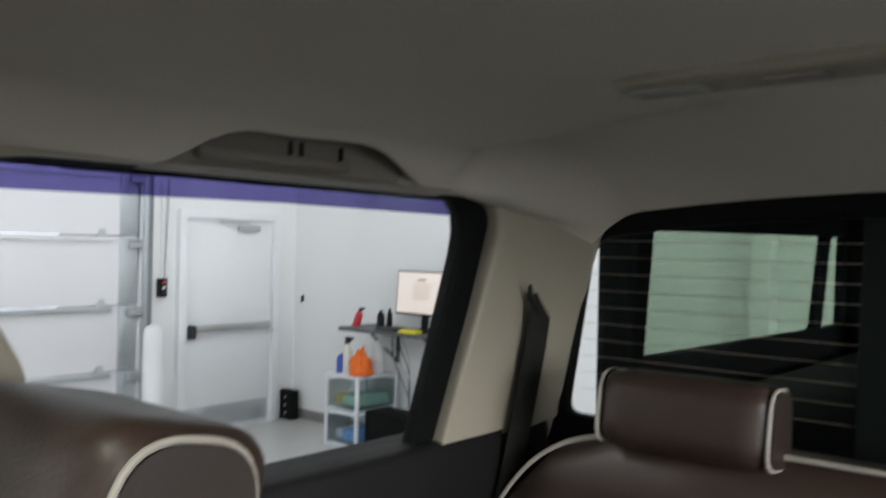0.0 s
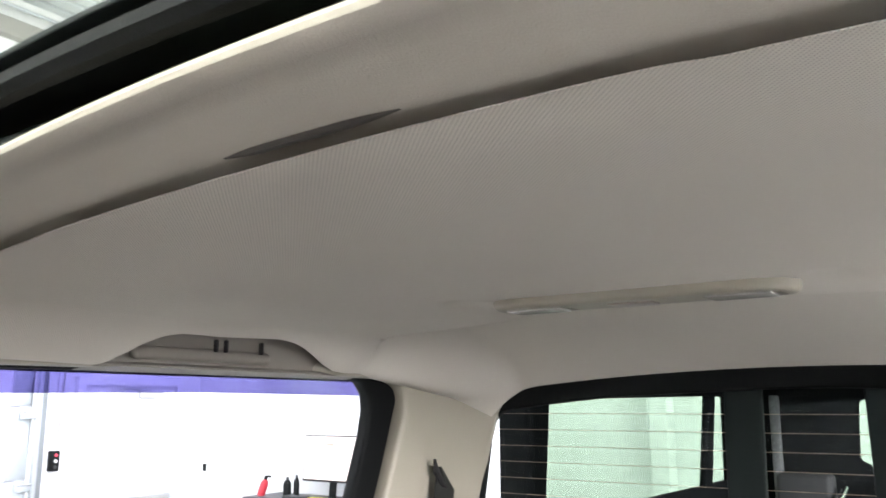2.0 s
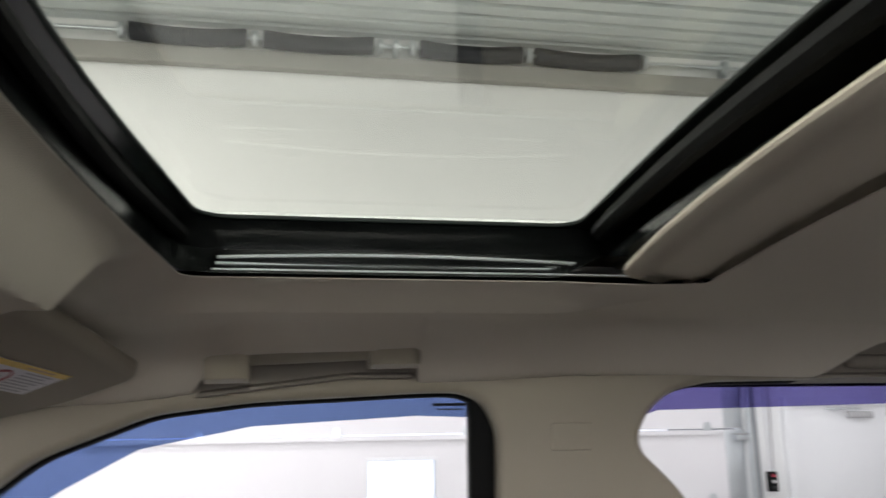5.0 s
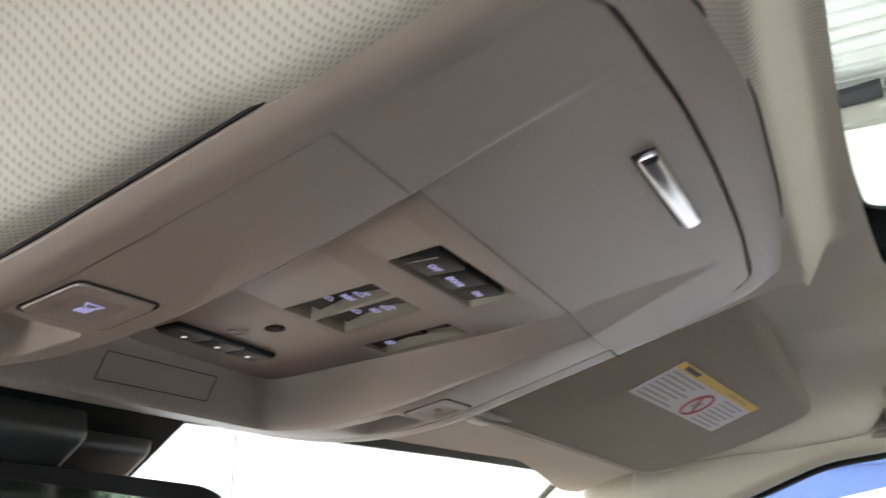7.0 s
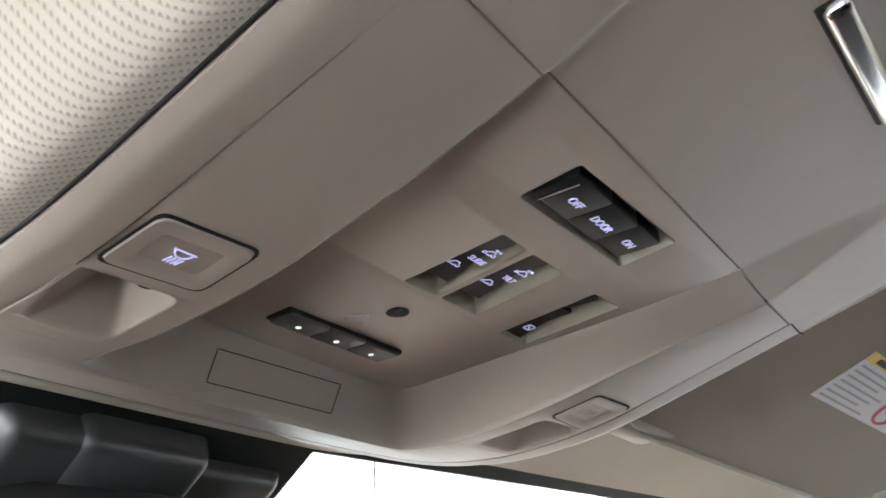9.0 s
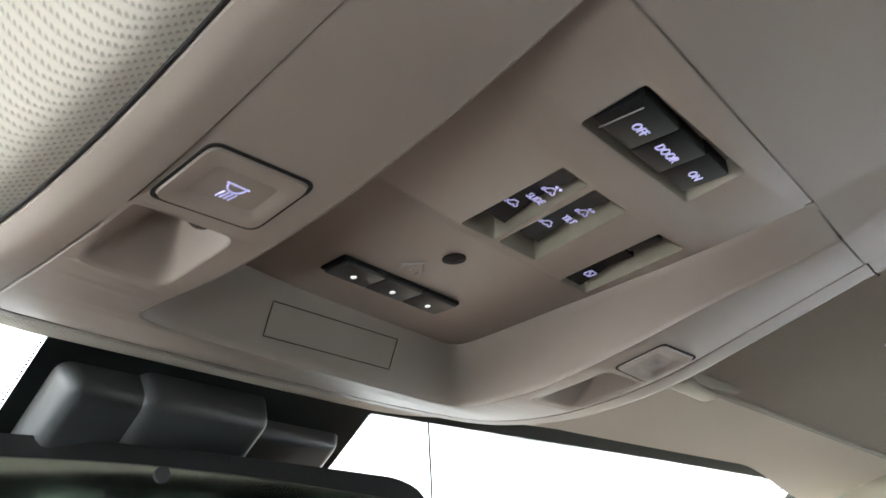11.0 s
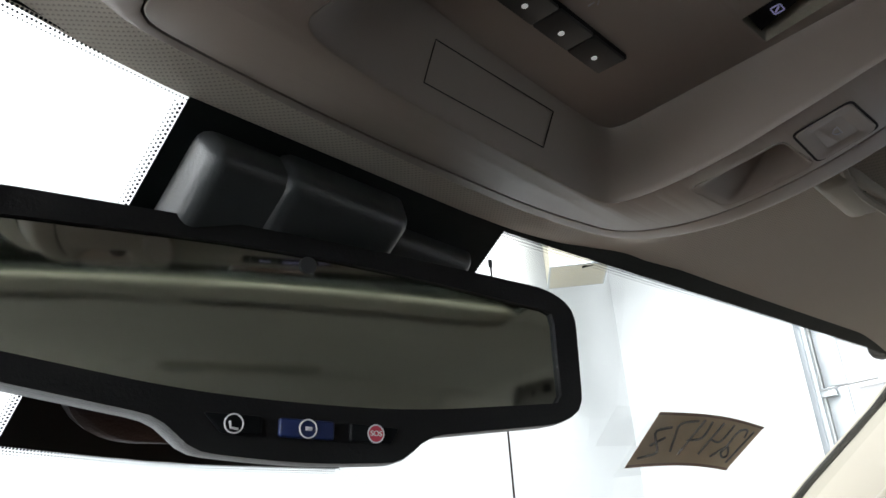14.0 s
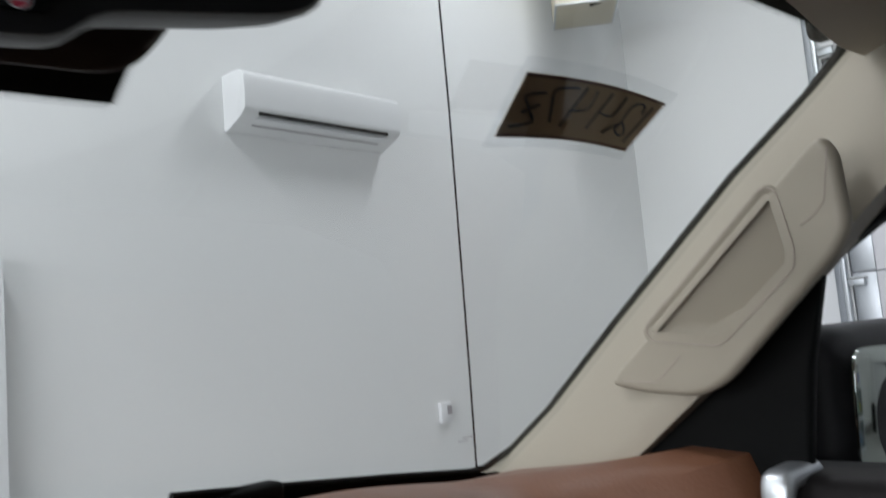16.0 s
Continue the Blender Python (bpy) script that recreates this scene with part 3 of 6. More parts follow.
solo("orange_cloth", cloth_heap(), ORANGE, "crumpled bright orange cloth on the drawer tower", "cloth")
solo("yellow_cloth", box(4.55, BACK + 0.42, SHELF + 0.014, 0.20, 0.10, 0.028, 0.013, 3), material("yellow_rubber", (0.75, 0.66, 0.03), 0.7, 0, 30, 0.2), "folded yellow cloth on the shelf", "cloth")
solo("tool_tray", box(4.82, BACK + 0.40, SHELF + 0.015, 0.22, 0.12, 0.03, 0.01, 3), BUTTON_GREY, "flat dark tool lying on the shelf", "tool")
solo("black_case", box(4.72, -5.25, GROUND + 0.18, 0.50, 0.30, 0.36, 0.012), RUBBER, "black case standing on the floor", "case")
for k in range(4):
    x = 5.06 - 0.05 * k
    pts = [(x - 0.18 * q + 0.05 * math.sin(5 * q + k), BACK + 0.10 + 0.02 * k, SHELF - 0.04 - 0.66 * q) for q in [i / 12 for i in range(13)]]
    solo("cable", tube(pts, 0.005, 6), GREYINK if k % 2 else BUTTON, "thin cable hanging below the shelf", "cable", "hanging cables")


# ---- things on the front wall ----
def mini_split():
    t = thing("air_conditioner", "white wall-mounted split air conditioner", "air conditioner", at=(2.86, FRONT, 2.6))
    x0, x1 = 2.31, 3.42
    prof = [(0, 0), (0, 0.30), (-0.15, 0.30), (-0.195, 0.285), (-0.205, 0.20), (-0.20, 0.085), (-0.16, 0.055), (-0.03, 0.0)]
    prof = rounded(prof, [0.0, 0.005, 0.02, 0.03, 0.06, 0.02, 0.02, 0.01], 4)
    body = grid_mesh([[(x, FRONT + a, 2.63 + b) for a, b in prof] for x in (x0, x0 + 0.004, x1 - 0.004, x1)], True, True)
    part("unit_body", body, material("white_abs", (0.78, 0.79, 0.80), 0.4), t)
    part("outlet_slot", box((x0 + x1) / 2, FRONT - 0.183, 2.702, 0.92, 0.012, 0.026, 0.003), GAP, t)
    part("flap", box((x0 + x1) / 2, FRONT - 0.140, 2.672, 0.92, 0.07, 0.006, 0.002, m=None), DOORPAINT, t)
    part("flap_gap", box((x0 + x1) / 2, FRONT - 0.098, 2.656, 0.90, 0.008, 0.006), GREYINK, t)
    return t


mini_split()
th = thing("thermostat", "small white thermostat with a grey display on the wall", "thermostat", at=(3.79, FRONT, 0.95))
part("case", box(3.80, FRONT - 0.015, 0.98, 0.10, 0.03, 0.13, 0.006), DOORPAINT, th)
part("display", box(3.825, FRONT - 0.032, 0.995, 0.04, 0.003, 0.055), GREYINK, th)


def unit_heater():
    t = thing("unit_heater", "cream gas unit heater hung below the ceiling in the corner", "heater", at=(5.23, 3.53, 3.68))
    m = pose(5.23, 3.53, 3.80, 0, 0, -52.9)
    part("cabinet", box(0, 0, 0.42, 0.46, 0.50, 0.84, 0.01, m=m), HEATERPAINT, t)
    part("base_lip", box(0, 0, 0.006, 0.47, 0.51, 0.012, 0.003, m=m), ALU, t)
    part("grille", box(0, -0.246, 0.54, 0.40, 0.02, 0.46, 0.003, m=m), GAP, t)
    for k in range(8):
        part("louvre", box(0, -0.256, 0.33 + 0.06 * k, 0.40, 0.014, 0.016, 0.002, m=m), HEATERPAINT, t)
    for k in range(7):
        part("louvre", box(-0.18 + 0.06 * k, -0.258, 0.54, 0.012, 0.012, 0.46, 0.002, m=m), HEATERPAINT, t)
    part("side_box", box(0.25, -0.17, 0.14, 0.05, 0.12, 0.16, 0.01, m=m), HEATERPAINT, t)
    part("gas_pipe", tube([m @ Vector(p) for p in ((0.29, -0.20, 0.30), (0.29, -0.20, 0.10), (0.27, -0.20, 0.05), (0.20, -0.20, 0.03), (0.02, -0.20, 0.0))], 0.016), RUBBER, t)
    part("gas_pipe", tube([m @ Vector(p) for p in ((0.29, -0.20, 0.10), (0.33, -0.22, 0.07))], 0.010), RUBBER, t)
    for dx in (-0.18, 0.18):
        part("hanger", tube([m @ Vector((dx, 0, 0.84)), (m @ Vector((dx, 0, 0))).xy.to_3d() + Vector((0, 0, TOP))], 0.008), ALU, t)
    return t


unit_heater()


# ---- cab shell ----
SIDE = 0.668


def resample(poly, n, start):
    """n points at even steps along a closed outline, from the point nearest to start."""
    pts = [Vector(p) for p in poly]
    i0 = min(range(len(pts)), key=lambda i: (pts[i] - Vector(start)).length)
    pts = pts[i0:] + pts[:i0] + [pts[i0]]
    dist = [0.0]
    for a, b in zip(pts, pts[1:]):
        dist.append(dist[-1] + (b - a).length)
    out, j = [], 0
    for k in range(n):
        d = dist[-1] * k / n
        while dist[j + 1] < d:
            j += 1
        q = (d - dist[j]) / max(dist[j + 1] - dist[j], 1e-9)
        p = pts[j].lerp(pts[j + 1], q)
        out.append((p.x, p.y))
    return out


def smooth01(t):
    t = min(max(t, 0.0), 1.0)
    return t * t * (3 - 2 * t)


CENTRE_Z = [(-0.93, 1.783), (-0.90, 1.782), (-0.74, 1.776), (-0.40, 1.782), (0.0, 1.785), (0.15, 1.785), (0.179, 1.783), (0.203, 1.7285),
            (0.25, 1.7145), (0.30, 1.7005), (0.375, 1.6795), (0.40, 1.6736), (0.42, 1.6708), (0.44, 1.6691), (0.46, 1.6686), (0.48, 1.6696), (0.50, 1.6722), (0.515, 1.6752), (0.55, 1.679)]
SIDE_Z = [(-0.93, 1.783), (-0.90, 1.782), (-0.74, 1.776), (-0.40, 1.782), (-0.27, 1.782), (-0.15, 1.776), (0.0, 1.773), (0.08, 1.771), (0.15, 1.767), (0.22, 1.758), (0.30, 1.742), (0.45, 1.705), (0.55, 1.680)]


def header_y(x):
    """Where the windshield begins below the headliner."""
    return 0.543 - 0.049 * (abs(x) / 0.72) ** 1.3


def fold_y(x):
    """The fold across the headliner, behind which it slopes to the rear window."""
    return -0.885 - 0.20 * smooth01(abs(x) / 0.62)


def front_edge(x):
    return 0.179 - 0.026 * (abs(x) / 0.352) ** 1.7


def rear_edge(x):
    return -0.250 - 0.020 * (abs(x) / 0.352) ** 2 - 0.07 * x


def hole_outline():
    xs = [0.352 * k / 12 for k in range(-12, 13)]
    ring = [(x, rear_edge(x)) for x in xs] + [(x, front_edge(x)) for x in reversed(xs)]
    radii = [0.03] + [0.02] * 23 + [0.03, 0.05] + [0.02] * 23 + [0.05]
    return rounded(ring, radii, 3)


HOLE = hole_outline()


def crown(x):
    return 0.006 * (1 - (x / 0.36) ** 2)


def hole_gap(x, y):
    dx, dy = max(abs(x) - 0.352, 0.0), max(y - front_edge(min(abs(x), 0.352)), rear_edge(min(abs(x), 0.352)) - y, 0.0)
    return math.hypot(dx, dy)


def over_console(x, y):
    """How far inside the console's outline a point lies, 0 to 1."""
    a = abs(x - 0.009)
    d = min(0.142 - a, y - 0.214, 0.508 - y, 0.142 - a + y - 0.238, 0.142 - a + 0.488 - y)
    wide = min(0.168 - a, y - 0.30, 0.534 - y, 0.168 - a + 0.516 - y)
    return smooth01(d / 0.014) + 0.05 * smooth01(wide / 0.022)


CONSOLE_HALF = [(-2.0, 0.215), (0.186, 0.215), (0.213, 0.151), (0.40, 0.153), (0.47, 0.152), (0.50, 0.135), (0.515, 0.112), (0.535, 0.085), (0.60, 0.06)]


def headliner_z(x, y):
    a = abs(x)
    mid = smooth01((abs(x - 0.008) - lerp(CONSOLE_HALF, y)) / (0.035 + 0.06 * smooth01((y - 0.47) / 0.04)))
    z = lerp(CENTRE_Z, y) * (1 - mid) + lerp(SIDE_Z, y) * mid
    f = fold_y(x) - y
    if f > 0:
        end = 1.735 - 0.095 * x * x
        t = min(f / (1.53 + fold_y(x)), 1.0)
        high = z + 0.052 * smooth01(f / 0.024) * (1 - smooth01((a - 0.59) / 0.08))
        z = high - (high - end) * t ** 2.3
    # the sides roll down to the window tops
    wide = 0.100 + 0.035 * smooth01((y + 0.4) / 0.4)
    z -= 0.058 * smooth01((a - 0.662 + wide) / wide) * (1 - 0.55 * smooth01((y - 0.2) / 0.25))
    if y < -1.05:
        low = 1.722 - 0.045 * smooth01((-1.05 - y) / 0.48)
        wgt = smooth01((-1.05 - y) / 0.14) * smooth01((a - 0.53) / 0.135)
        z = z * (1 - wgt) + min(low, z) * wgt
    d = hole_gap(x, y)
    ring = 1.782 + (crown(x) if a < 0.36 else 0.0) - 0.17 * d - 1.3 * d * d
    back = smooth01((y + 0.30) / 0.14)
    ring = ring * back + z * (1 - back)
    front = smooth01((y - 0.10) / 0.04) * (1 - smooth01((a - 0.215) / 0.07))
    k = smooth01((d - 0.066) / 0.028) * (1 - front) + smooth01(d / 0.030) * front
    dimple = 0.009 * math.exp(-((a - 0.185) / 0.024) ** 2 - ((y + 0.742) / 0.030) ** 2)
    return ring * (1 - k) + z * k + 0.06 * over_console(x, y) + dimple


POCKET = (-1.12, -0.588)  # over the rear door
NOTCH = (-0.082, 0.188)  # over the front door


def pocket_edge(y):
    """Inner edge of the handle pocket cut into the roll above the rear door."""
    s = min(max((y - POCKET[0]) / (POCKET[1] - POCKET[0]), 0.0), 1.0)
    rise = smooth01(s / 0.52)
    return SIDE - 0.074 * rise * (1 - max(0.0, (s - 0.80) / 0.20) ** 2.4)


def notch_edge(y):
    """Inner edge of the shallow pocket above the front door."""
    a = smooth01((y - NOTCH[0]) / 0.014)
    b = smooth01((NOTCH[1] - y) / 0.050)
    return SIDE - 0.078 * min(a, b)


def headliner():
    notch = [POCKET[0] + (POCKET[1] - POCKET[0]) * k / 24 for k in range(25)]
    front_notch = [NOTCH[0] + (NOTCH[1] - NOTCH[0]) * k / 24 for k in range(25)]
    brow = [(x, header_y(x) - 0.0015 - 0.0015 * smooth01(x / 0.1) - 0.007 * smooth01((x - 0.15) / 0.1)) for x in [0.70 - 1.40 * k / 28 for k in range(29)]]
    outer = [(-SIDE, -1.53), (SIDE, -1.53)] + [(pocket_edge(y), y) for y in notch] + [(notch_edge(y), y) for y in front_notch] + [(SIDE, 0.38)] + brow + [(-SIDE, 0.38)]

    def edge_point(poly, ang):
        c = Vector((0.0, -0.05))
        d = Vector((math.cos(ang), math.sin(ang)))
        best = None
        for i in range(len(poly)):
            p, q = Vector(poly[i]), Vector(poly[(i + 1) % len(poly)])
            e = q - p
            den = d.x * e.y - d.y * e.x
            if abs(den) < 1e-12:
                continue
            w = p - c
            t = (w.x * e.y - w.y * e.x) / den
            s = (w.x * d.y - w.y * d.x) / den
            if t > 0 and -1e-9 <= s <= 1 + 1e-9 and (best is None or t < best):
                best = t
        return c + d * best

    n = 720
    angs = [2 * math.pi * i / n for i in range(n)]
    inner = [edge_point(HOLE, a) for a in angs]
    out = [edge_point(outer, a) for a in angs]
    loops = []
    loops.append([(p.x, p.y, headliner_z(p.x, p.y) + 0.0004) for p in inner])
    m = 110
    for k in range(m + 1):
        s = k / m
        s = 0.35 * s + 0.65 * s * s
        row = []
        for p, q in zip(inner, out):
            x, y = p.x + (q.x - p.x) * s, p.y + (q.y - p.y) * s
            row.append((x, y, headliner_z(x, y)))
        loops.append(row)
    return grid_mesh(loops, True)


def handle_pocket(span, edge, top, deep):
    """Moulded hollow behind a pocket edge: up, out and down to the window top."""
    loops = []
    for k in range(49):
        y = span[0] + (span[1] - span[0]) * k / 48
        x = edge(y)
        z = headliner_z(x, y)
        t = top(y)
        q = min(1.0, (SIDE - x) / 0.05) * deep
        row = [(x - 0.001, y, z + 0.001), (x + 0.003, y, z + 0.020 * q), (x + 0.016 * q, y, z + 0.034 * q), (SIDE - 0.022 * q, y, z + 0.030 * q)]
        row += [(SIDE - 0.014, y, t + 0.024), (SIDE - 0.016 * q / deep, y, t + 0.005), (SIDE - 0.024 * q / deep, y, t + 0.0015), (SIDE - 0.024 * q / deep, y, t - 0.0015), (SIDE + 0.03, y, t - 0.006)]
        loops.append(row)
    return grid_mesh(loops)


# both pockets are beige mouldings; their shade is put into the darker colour
structure("headliner_pocket", handle_pocket(POCKET, pocket_edge, lambda y: 1.721, 1.0), RECESS_SHADE, "hollow moulded pocket above the rear door", "headliner", True)
structure("headliner_pocket", handle_pocket(NOTCH, notch_edge, lambda y: 1.724 - 0.12 * max(y, 0.0), 1.6), RECESS_SHADE, "shallow moulded pocket above the front door", "headliner", True)
structure("headliner", headliner(), CLOTH, "light beige knitted cloth headliner of the cab", "headliner", True)


def tumble(bm, sign=1):
    """Lean a side panel outwards below the roof."""
    for v in bm.verts:
        v.co.x += sign * 0.12 * (1.70 - v.co.z)
    return bm


FRONT_WIN = rounded([(0.70, 1.27), (0.72, 1.387), (0.388, 1.601), (0.342, 1.637), (0.22, 1.684), (0.11, 1.697), (-0.09, 1.706), (-0.135, 1.706), (-0.162, 1.695), (-0.181, 1.662), (-0.185, 1.27)], 0.022, 4)
REAR_WIN = rounded([(-0.50, 1.27), (-0.47, 1.49), (-0.414, 1.583), (-0.362, 1.632), (-0.358, 1.652), (-0.372, 1.682), (-0.405, 1.706), (-0.46, 1.717), (-0.85, 1.721), (-1.20, 1.718), (-1.250, 1.702), (-1.262, 1.66), (-1.165, 1.27)], 0.022, 4)


def side_panel(name, sign, label):
    front = [p for p in FRONT_WIN if p[1] > 1.30 and p[0] < 0.385]
    front = sorted(front, key=lambda p: -p[0] + 0.001 * (1.7 - p[1]) if p[0] > -0.15 else 1 + (1.71 - p[1]))
    rear = [p for p in REAR_WIN if p[1] > 1.30]
    k = max(range(len(rear)), key=lambda q: (Vector(rear[q]) - Vector(rear[q - 1])).length)
    rear = rear[k:] + rear[:k]
    if rear[0][0] < rear[-1][0]:
        rear = rear[::-1]
    rim = [(-1.53, 1.29), (-1.53, 1.79), (0.10, 1.79), (0.20, 1.74), (0.40, 1.74), (0.42, 1.66), (0.45, 1.58)] + front + [(-0.185, 1.29), (-0.497, 1.29)] + rear + [(-1.170, 1.29)]
    bm = plate([rim], 0.04, 0.010, Matrix.Translation((sign * (SIDE + 0.012), 0, 0)) @ YZ, 3)
    return structure(name, tumble(bm, sign), TRIM, label, "cab trim", True)


side_panel("side_trim_right", 1, "beige moulded trim round the side windows of the cab")
side_panel("side_trim_left", -1, "beige moulded trim round the driver side windows")

for sign, tail in ((1, "right"), (-1, "left")):
    for win, inset, tag in ((FRONT_WIN, 0.004, "front"), (REAR_WIN, 0.003, "rear")):
        seal = plate([offset(win, -0.015), offset(win, inset)], 0.03, 0.006, Matrix.Translation((sign * (SIDE + 0.040), 0, 0)) @ YZ)
        structure(f"window_seal_{tag}_{tail}", tumble(seal, sign), RUBBER, "black rubber seal round a side window", "window seal", True)
        g = structure(f"window_{tag}_{tail}", tumble(plate([offset(win, -0.01)], 0.004, 0, Matrix.Translation((sign * (SIDE + 0.055), 0, 0)) @ YZ), sign), GLASS, "clear side window glass, shut", "window")
        g.visible_shadow = False

# black quarter post in the rear door, behind its glass
for sign in (1, -1):
    structure("division_bar", tumble(plate([[(-1.112, 1.25), (-1.184, 1.62), (-1.186, 1.66), (-1.177, 1.69), (-1.155, 1.711), (-1.11, 1.721), (-1.11, 1.74), (-1.275, 1.74), (-1.18, 1.25)]], 0.03, 0.008, Matrix.Translation((sign * (SIDE + 0.034), 0, 0)) @ YZ), sign), RUBBER, "black post at the rear door window", "window post", True)
    structure("division_bar", tumble(plate([[(-0.150, 1.72), (-0.20, 1.72), (-0.20, 1.25), (-0.158, 1.25)]], 0.03, 0.008, Matrix.Translation((sign * (SIDE + 0.040), 0, 0)) @ YZ), sign), RUBBER, "black post at the front door window", "window post", True)


def vent_visor(sign):
    out = []
    front = [(0.45, 1.58), (0.37, 1.66), (0.22, 1.715), (0.0, 1.73), (-0.19, 1.73), (-0.19, 1.677), (-0.093, 1.681), (0.112, 1.671), (0.244, 1.646), (0.33, 1.60), (0.42, 1.54)]
    rear = [(-0.33, 1.735), (-1.25, 1.745), (-1.25, 1.688), (-0.85, 1.690), (-0.42, 1.684), (-0.36, 1.665)]
    for k, (poly, gloss) in enumerate(((front, "front"), (rear, "rear"))):
        t = thing("vent_visor", f"smoked blue acrylic rain visor over the {gloss} side window", "rain visor", "rain visors", at=(sign * (SIDE + 0.08), poly[0][0], poly[0][1]))
        p = part("visor_strip", tumble(plate([poly], 0.003, 0, Matrix.Translation((sign * (SIDE + 0.078), 0, 0)) @ YZ), sign), SMOKE if k == 0 else SMOKE2, t, smooth=False)
        p.visible_shadow = False
        if k == 0 and sign > 0:
            for j, (w, z) in enumerate(((0.046, 1.6945), (0.034, 1.6885))):
                part("printed_bar", tumble(box(SIDE + 0.0755, -0.135, z, 0.001, w, 0.0035 if j == 0 else 0.0015)), GAP, t)
        out.append(t)
    return out


vent_visor(1)
vent_visor(-1)


def rear_pillar(sign):
    """Concave corner trim between the side trim and the rear window."""
    edge = [(0.765, 1.15), (0.740, 1.25), (0.708, 1.345), (0.690, 1.43), (0.672, 1.51), (0.652, 1.59), (0.634, 1.645), (0.612, 1.678), (0.575, 1.701), (0.525, 1.715), (0.46, 1.740)]
    loops = []
    for x, z in edge:
        side = min(SIDE - 0.010 + 0.12 * (1.70 - z), 0.80)
        a, c, b = Vector((side, -1.335, z + 0.004)), Vector((side - 0.004, -1.515, z)), Vector((x, -1.5385, z))
        row = []
        for k in range(13):
            t = k / 12
            p = (1 - t) ** 2 * a + 2 * t * (1 - t) * c + t * t * b
            row.append((sign * p.x, p.y, p.z))
        row.append((sign * (x + 0.004), -1.556, z))
        loops.append(row)
    return loops


for sign, tail in ((1, "right"), (-1, "left")):
    structure(f"rear_pillar_trim_{tail}", grid_mesh(rear_pillar(sign)), TRIM, "beige moulded corner trim beside the rear window", "pillar trim", True)

# belt anchor cover on the right middle pillar
solo("belt_anchor_cover", tumble(plate([rounded([(-0.245, 1.635), (-0.295, 1.635), (-0.295, 1.668), (-0.245, 1.668)], 0.004)], 0.004, 0.0015, Matrix.Translation((SIDE - 0.0085, 0, 0)) @ YZ)), TRIM, "flush beige square cover on the middle pillar", "cover")

# lower cab: doors, floor, dash carrier, closed around
structure("cab_floor", box(0, -0.3, 0.62, 1.5, 2.6, 0.08, 0.02), DARKTRIM, "dark carpeted cab floor", "floor")
for sign, tail in ((1, "right"), (-1, "left")):
    structure(f"door_panel_{tail}", box(sign * 0.765, -0.435, 0.99, 0.12, 2.13, 0.615, 0.02, 3), DARKTRIM, "dark lower door trim of the cab", "door panel", True)


# ---- windshield and pillars ----
def shield_point(x, s):
    """A point on the windshield; s runs from the header (0) to the cowl (1)."""
    y = header_y(x) + s * 0.62
    return Vector((x, y, 1.690 - 0.75 * (y - 0.527 + 0.028 * (abs(x) / 0.7) ** 2)))


def shield_sheet(x0, x1, s0, s1, nx=24, ns=16, lift=0.0):
    return grid_mesh([[shield_point(x0 + (x1 - x0) * i / nx, s0 + (s1 - s0) * j / ns) + Vector((0, 0.6, 0.8)) * lift for i in range(nx + 1)] for j in range(ns + 1)])


g = structure("windshield", shield_sheet(-0.90, 0.90, -0.05, 1.0), WINDSHIELD, "clear raked windshield of the truck", "windshield", True)
g.visible_shadow = False
frit = shield_sheet(-0.077, 0.097, -0.04, 0.205, 8, 8, -0.003)
structure("windshield_frit", frit, FRIT, "black printed patch behind the mirror on the windshield", "frit", True)


def band_foot(x):
    """Lower edge of the printed band along the windshield top."""
    return -0.0035 + 0.0065 * smooth01((x + 0.05) / 0.10)


band = grid_mesh([[shield_point(x, -0.05 + (band_foot(x) + 0.05) * j / 2) + Vector((0, 0.6, 0.8)) * -0.0025 for x in [-0.78 + 0.039 * i for i in range(41)]] for j in range(3)])
structure("windshield_band", band, FRIT, "black printed band along the windshield top", "frit", True)


def frit_dots():
    """Rows of printed dots that fade out below the band and beside the patch."""
    bm = bmesh.new()

    def dot(x, s, r):
        c = shield_point(x, s)
        u = (shield_point(x + 0.01, s) - c).normalized()
        w = (shield_point(x, s + 0.01) - c).normalized()
        vs = [bm.verts.new(c + r * (math.cos(q) * u + math.sin(q) * w) + Vector((0, -0.0015, -0.002))) for q in [math.pi * k / 3 for k in range(6)]]
        bm.faces.new(vs)

    for j in range(3):
        for i in range(1100):
            x = -0.77 + 0.0014 * i + 0.0007 * (j % 2)
            dot(x, band_foot(x) + 0.0008 + 0.0020 * j, 0.00058 - 0.00014 * j)
    for j in range(3):
        for i in range(90):
            dot(-0.0778 - 0.0014 * j, 0.004 + 0.00226 * i + 0.00113 * (j % 2), 0.00058 - 0.00014 * j)
            dot(0.0978 + 0.0014 * j, 0.004 + 0.00226 * i + 0.00113 * (j % 2), 0.00058 - 0.00014 * j)
        for i in range(125):
            dot(-0.0778 + 0.0014 * i + 0.0007 * (j % 2), 0.2062 + 0.0020 * j, 0.00058 - 0.00014 * j)
    return bm


tagged(part("frit_dots", frit_dots(), FRIT, None, "", False), "fading rows of black printed dots on the windshield", "frit", kind="stuff")


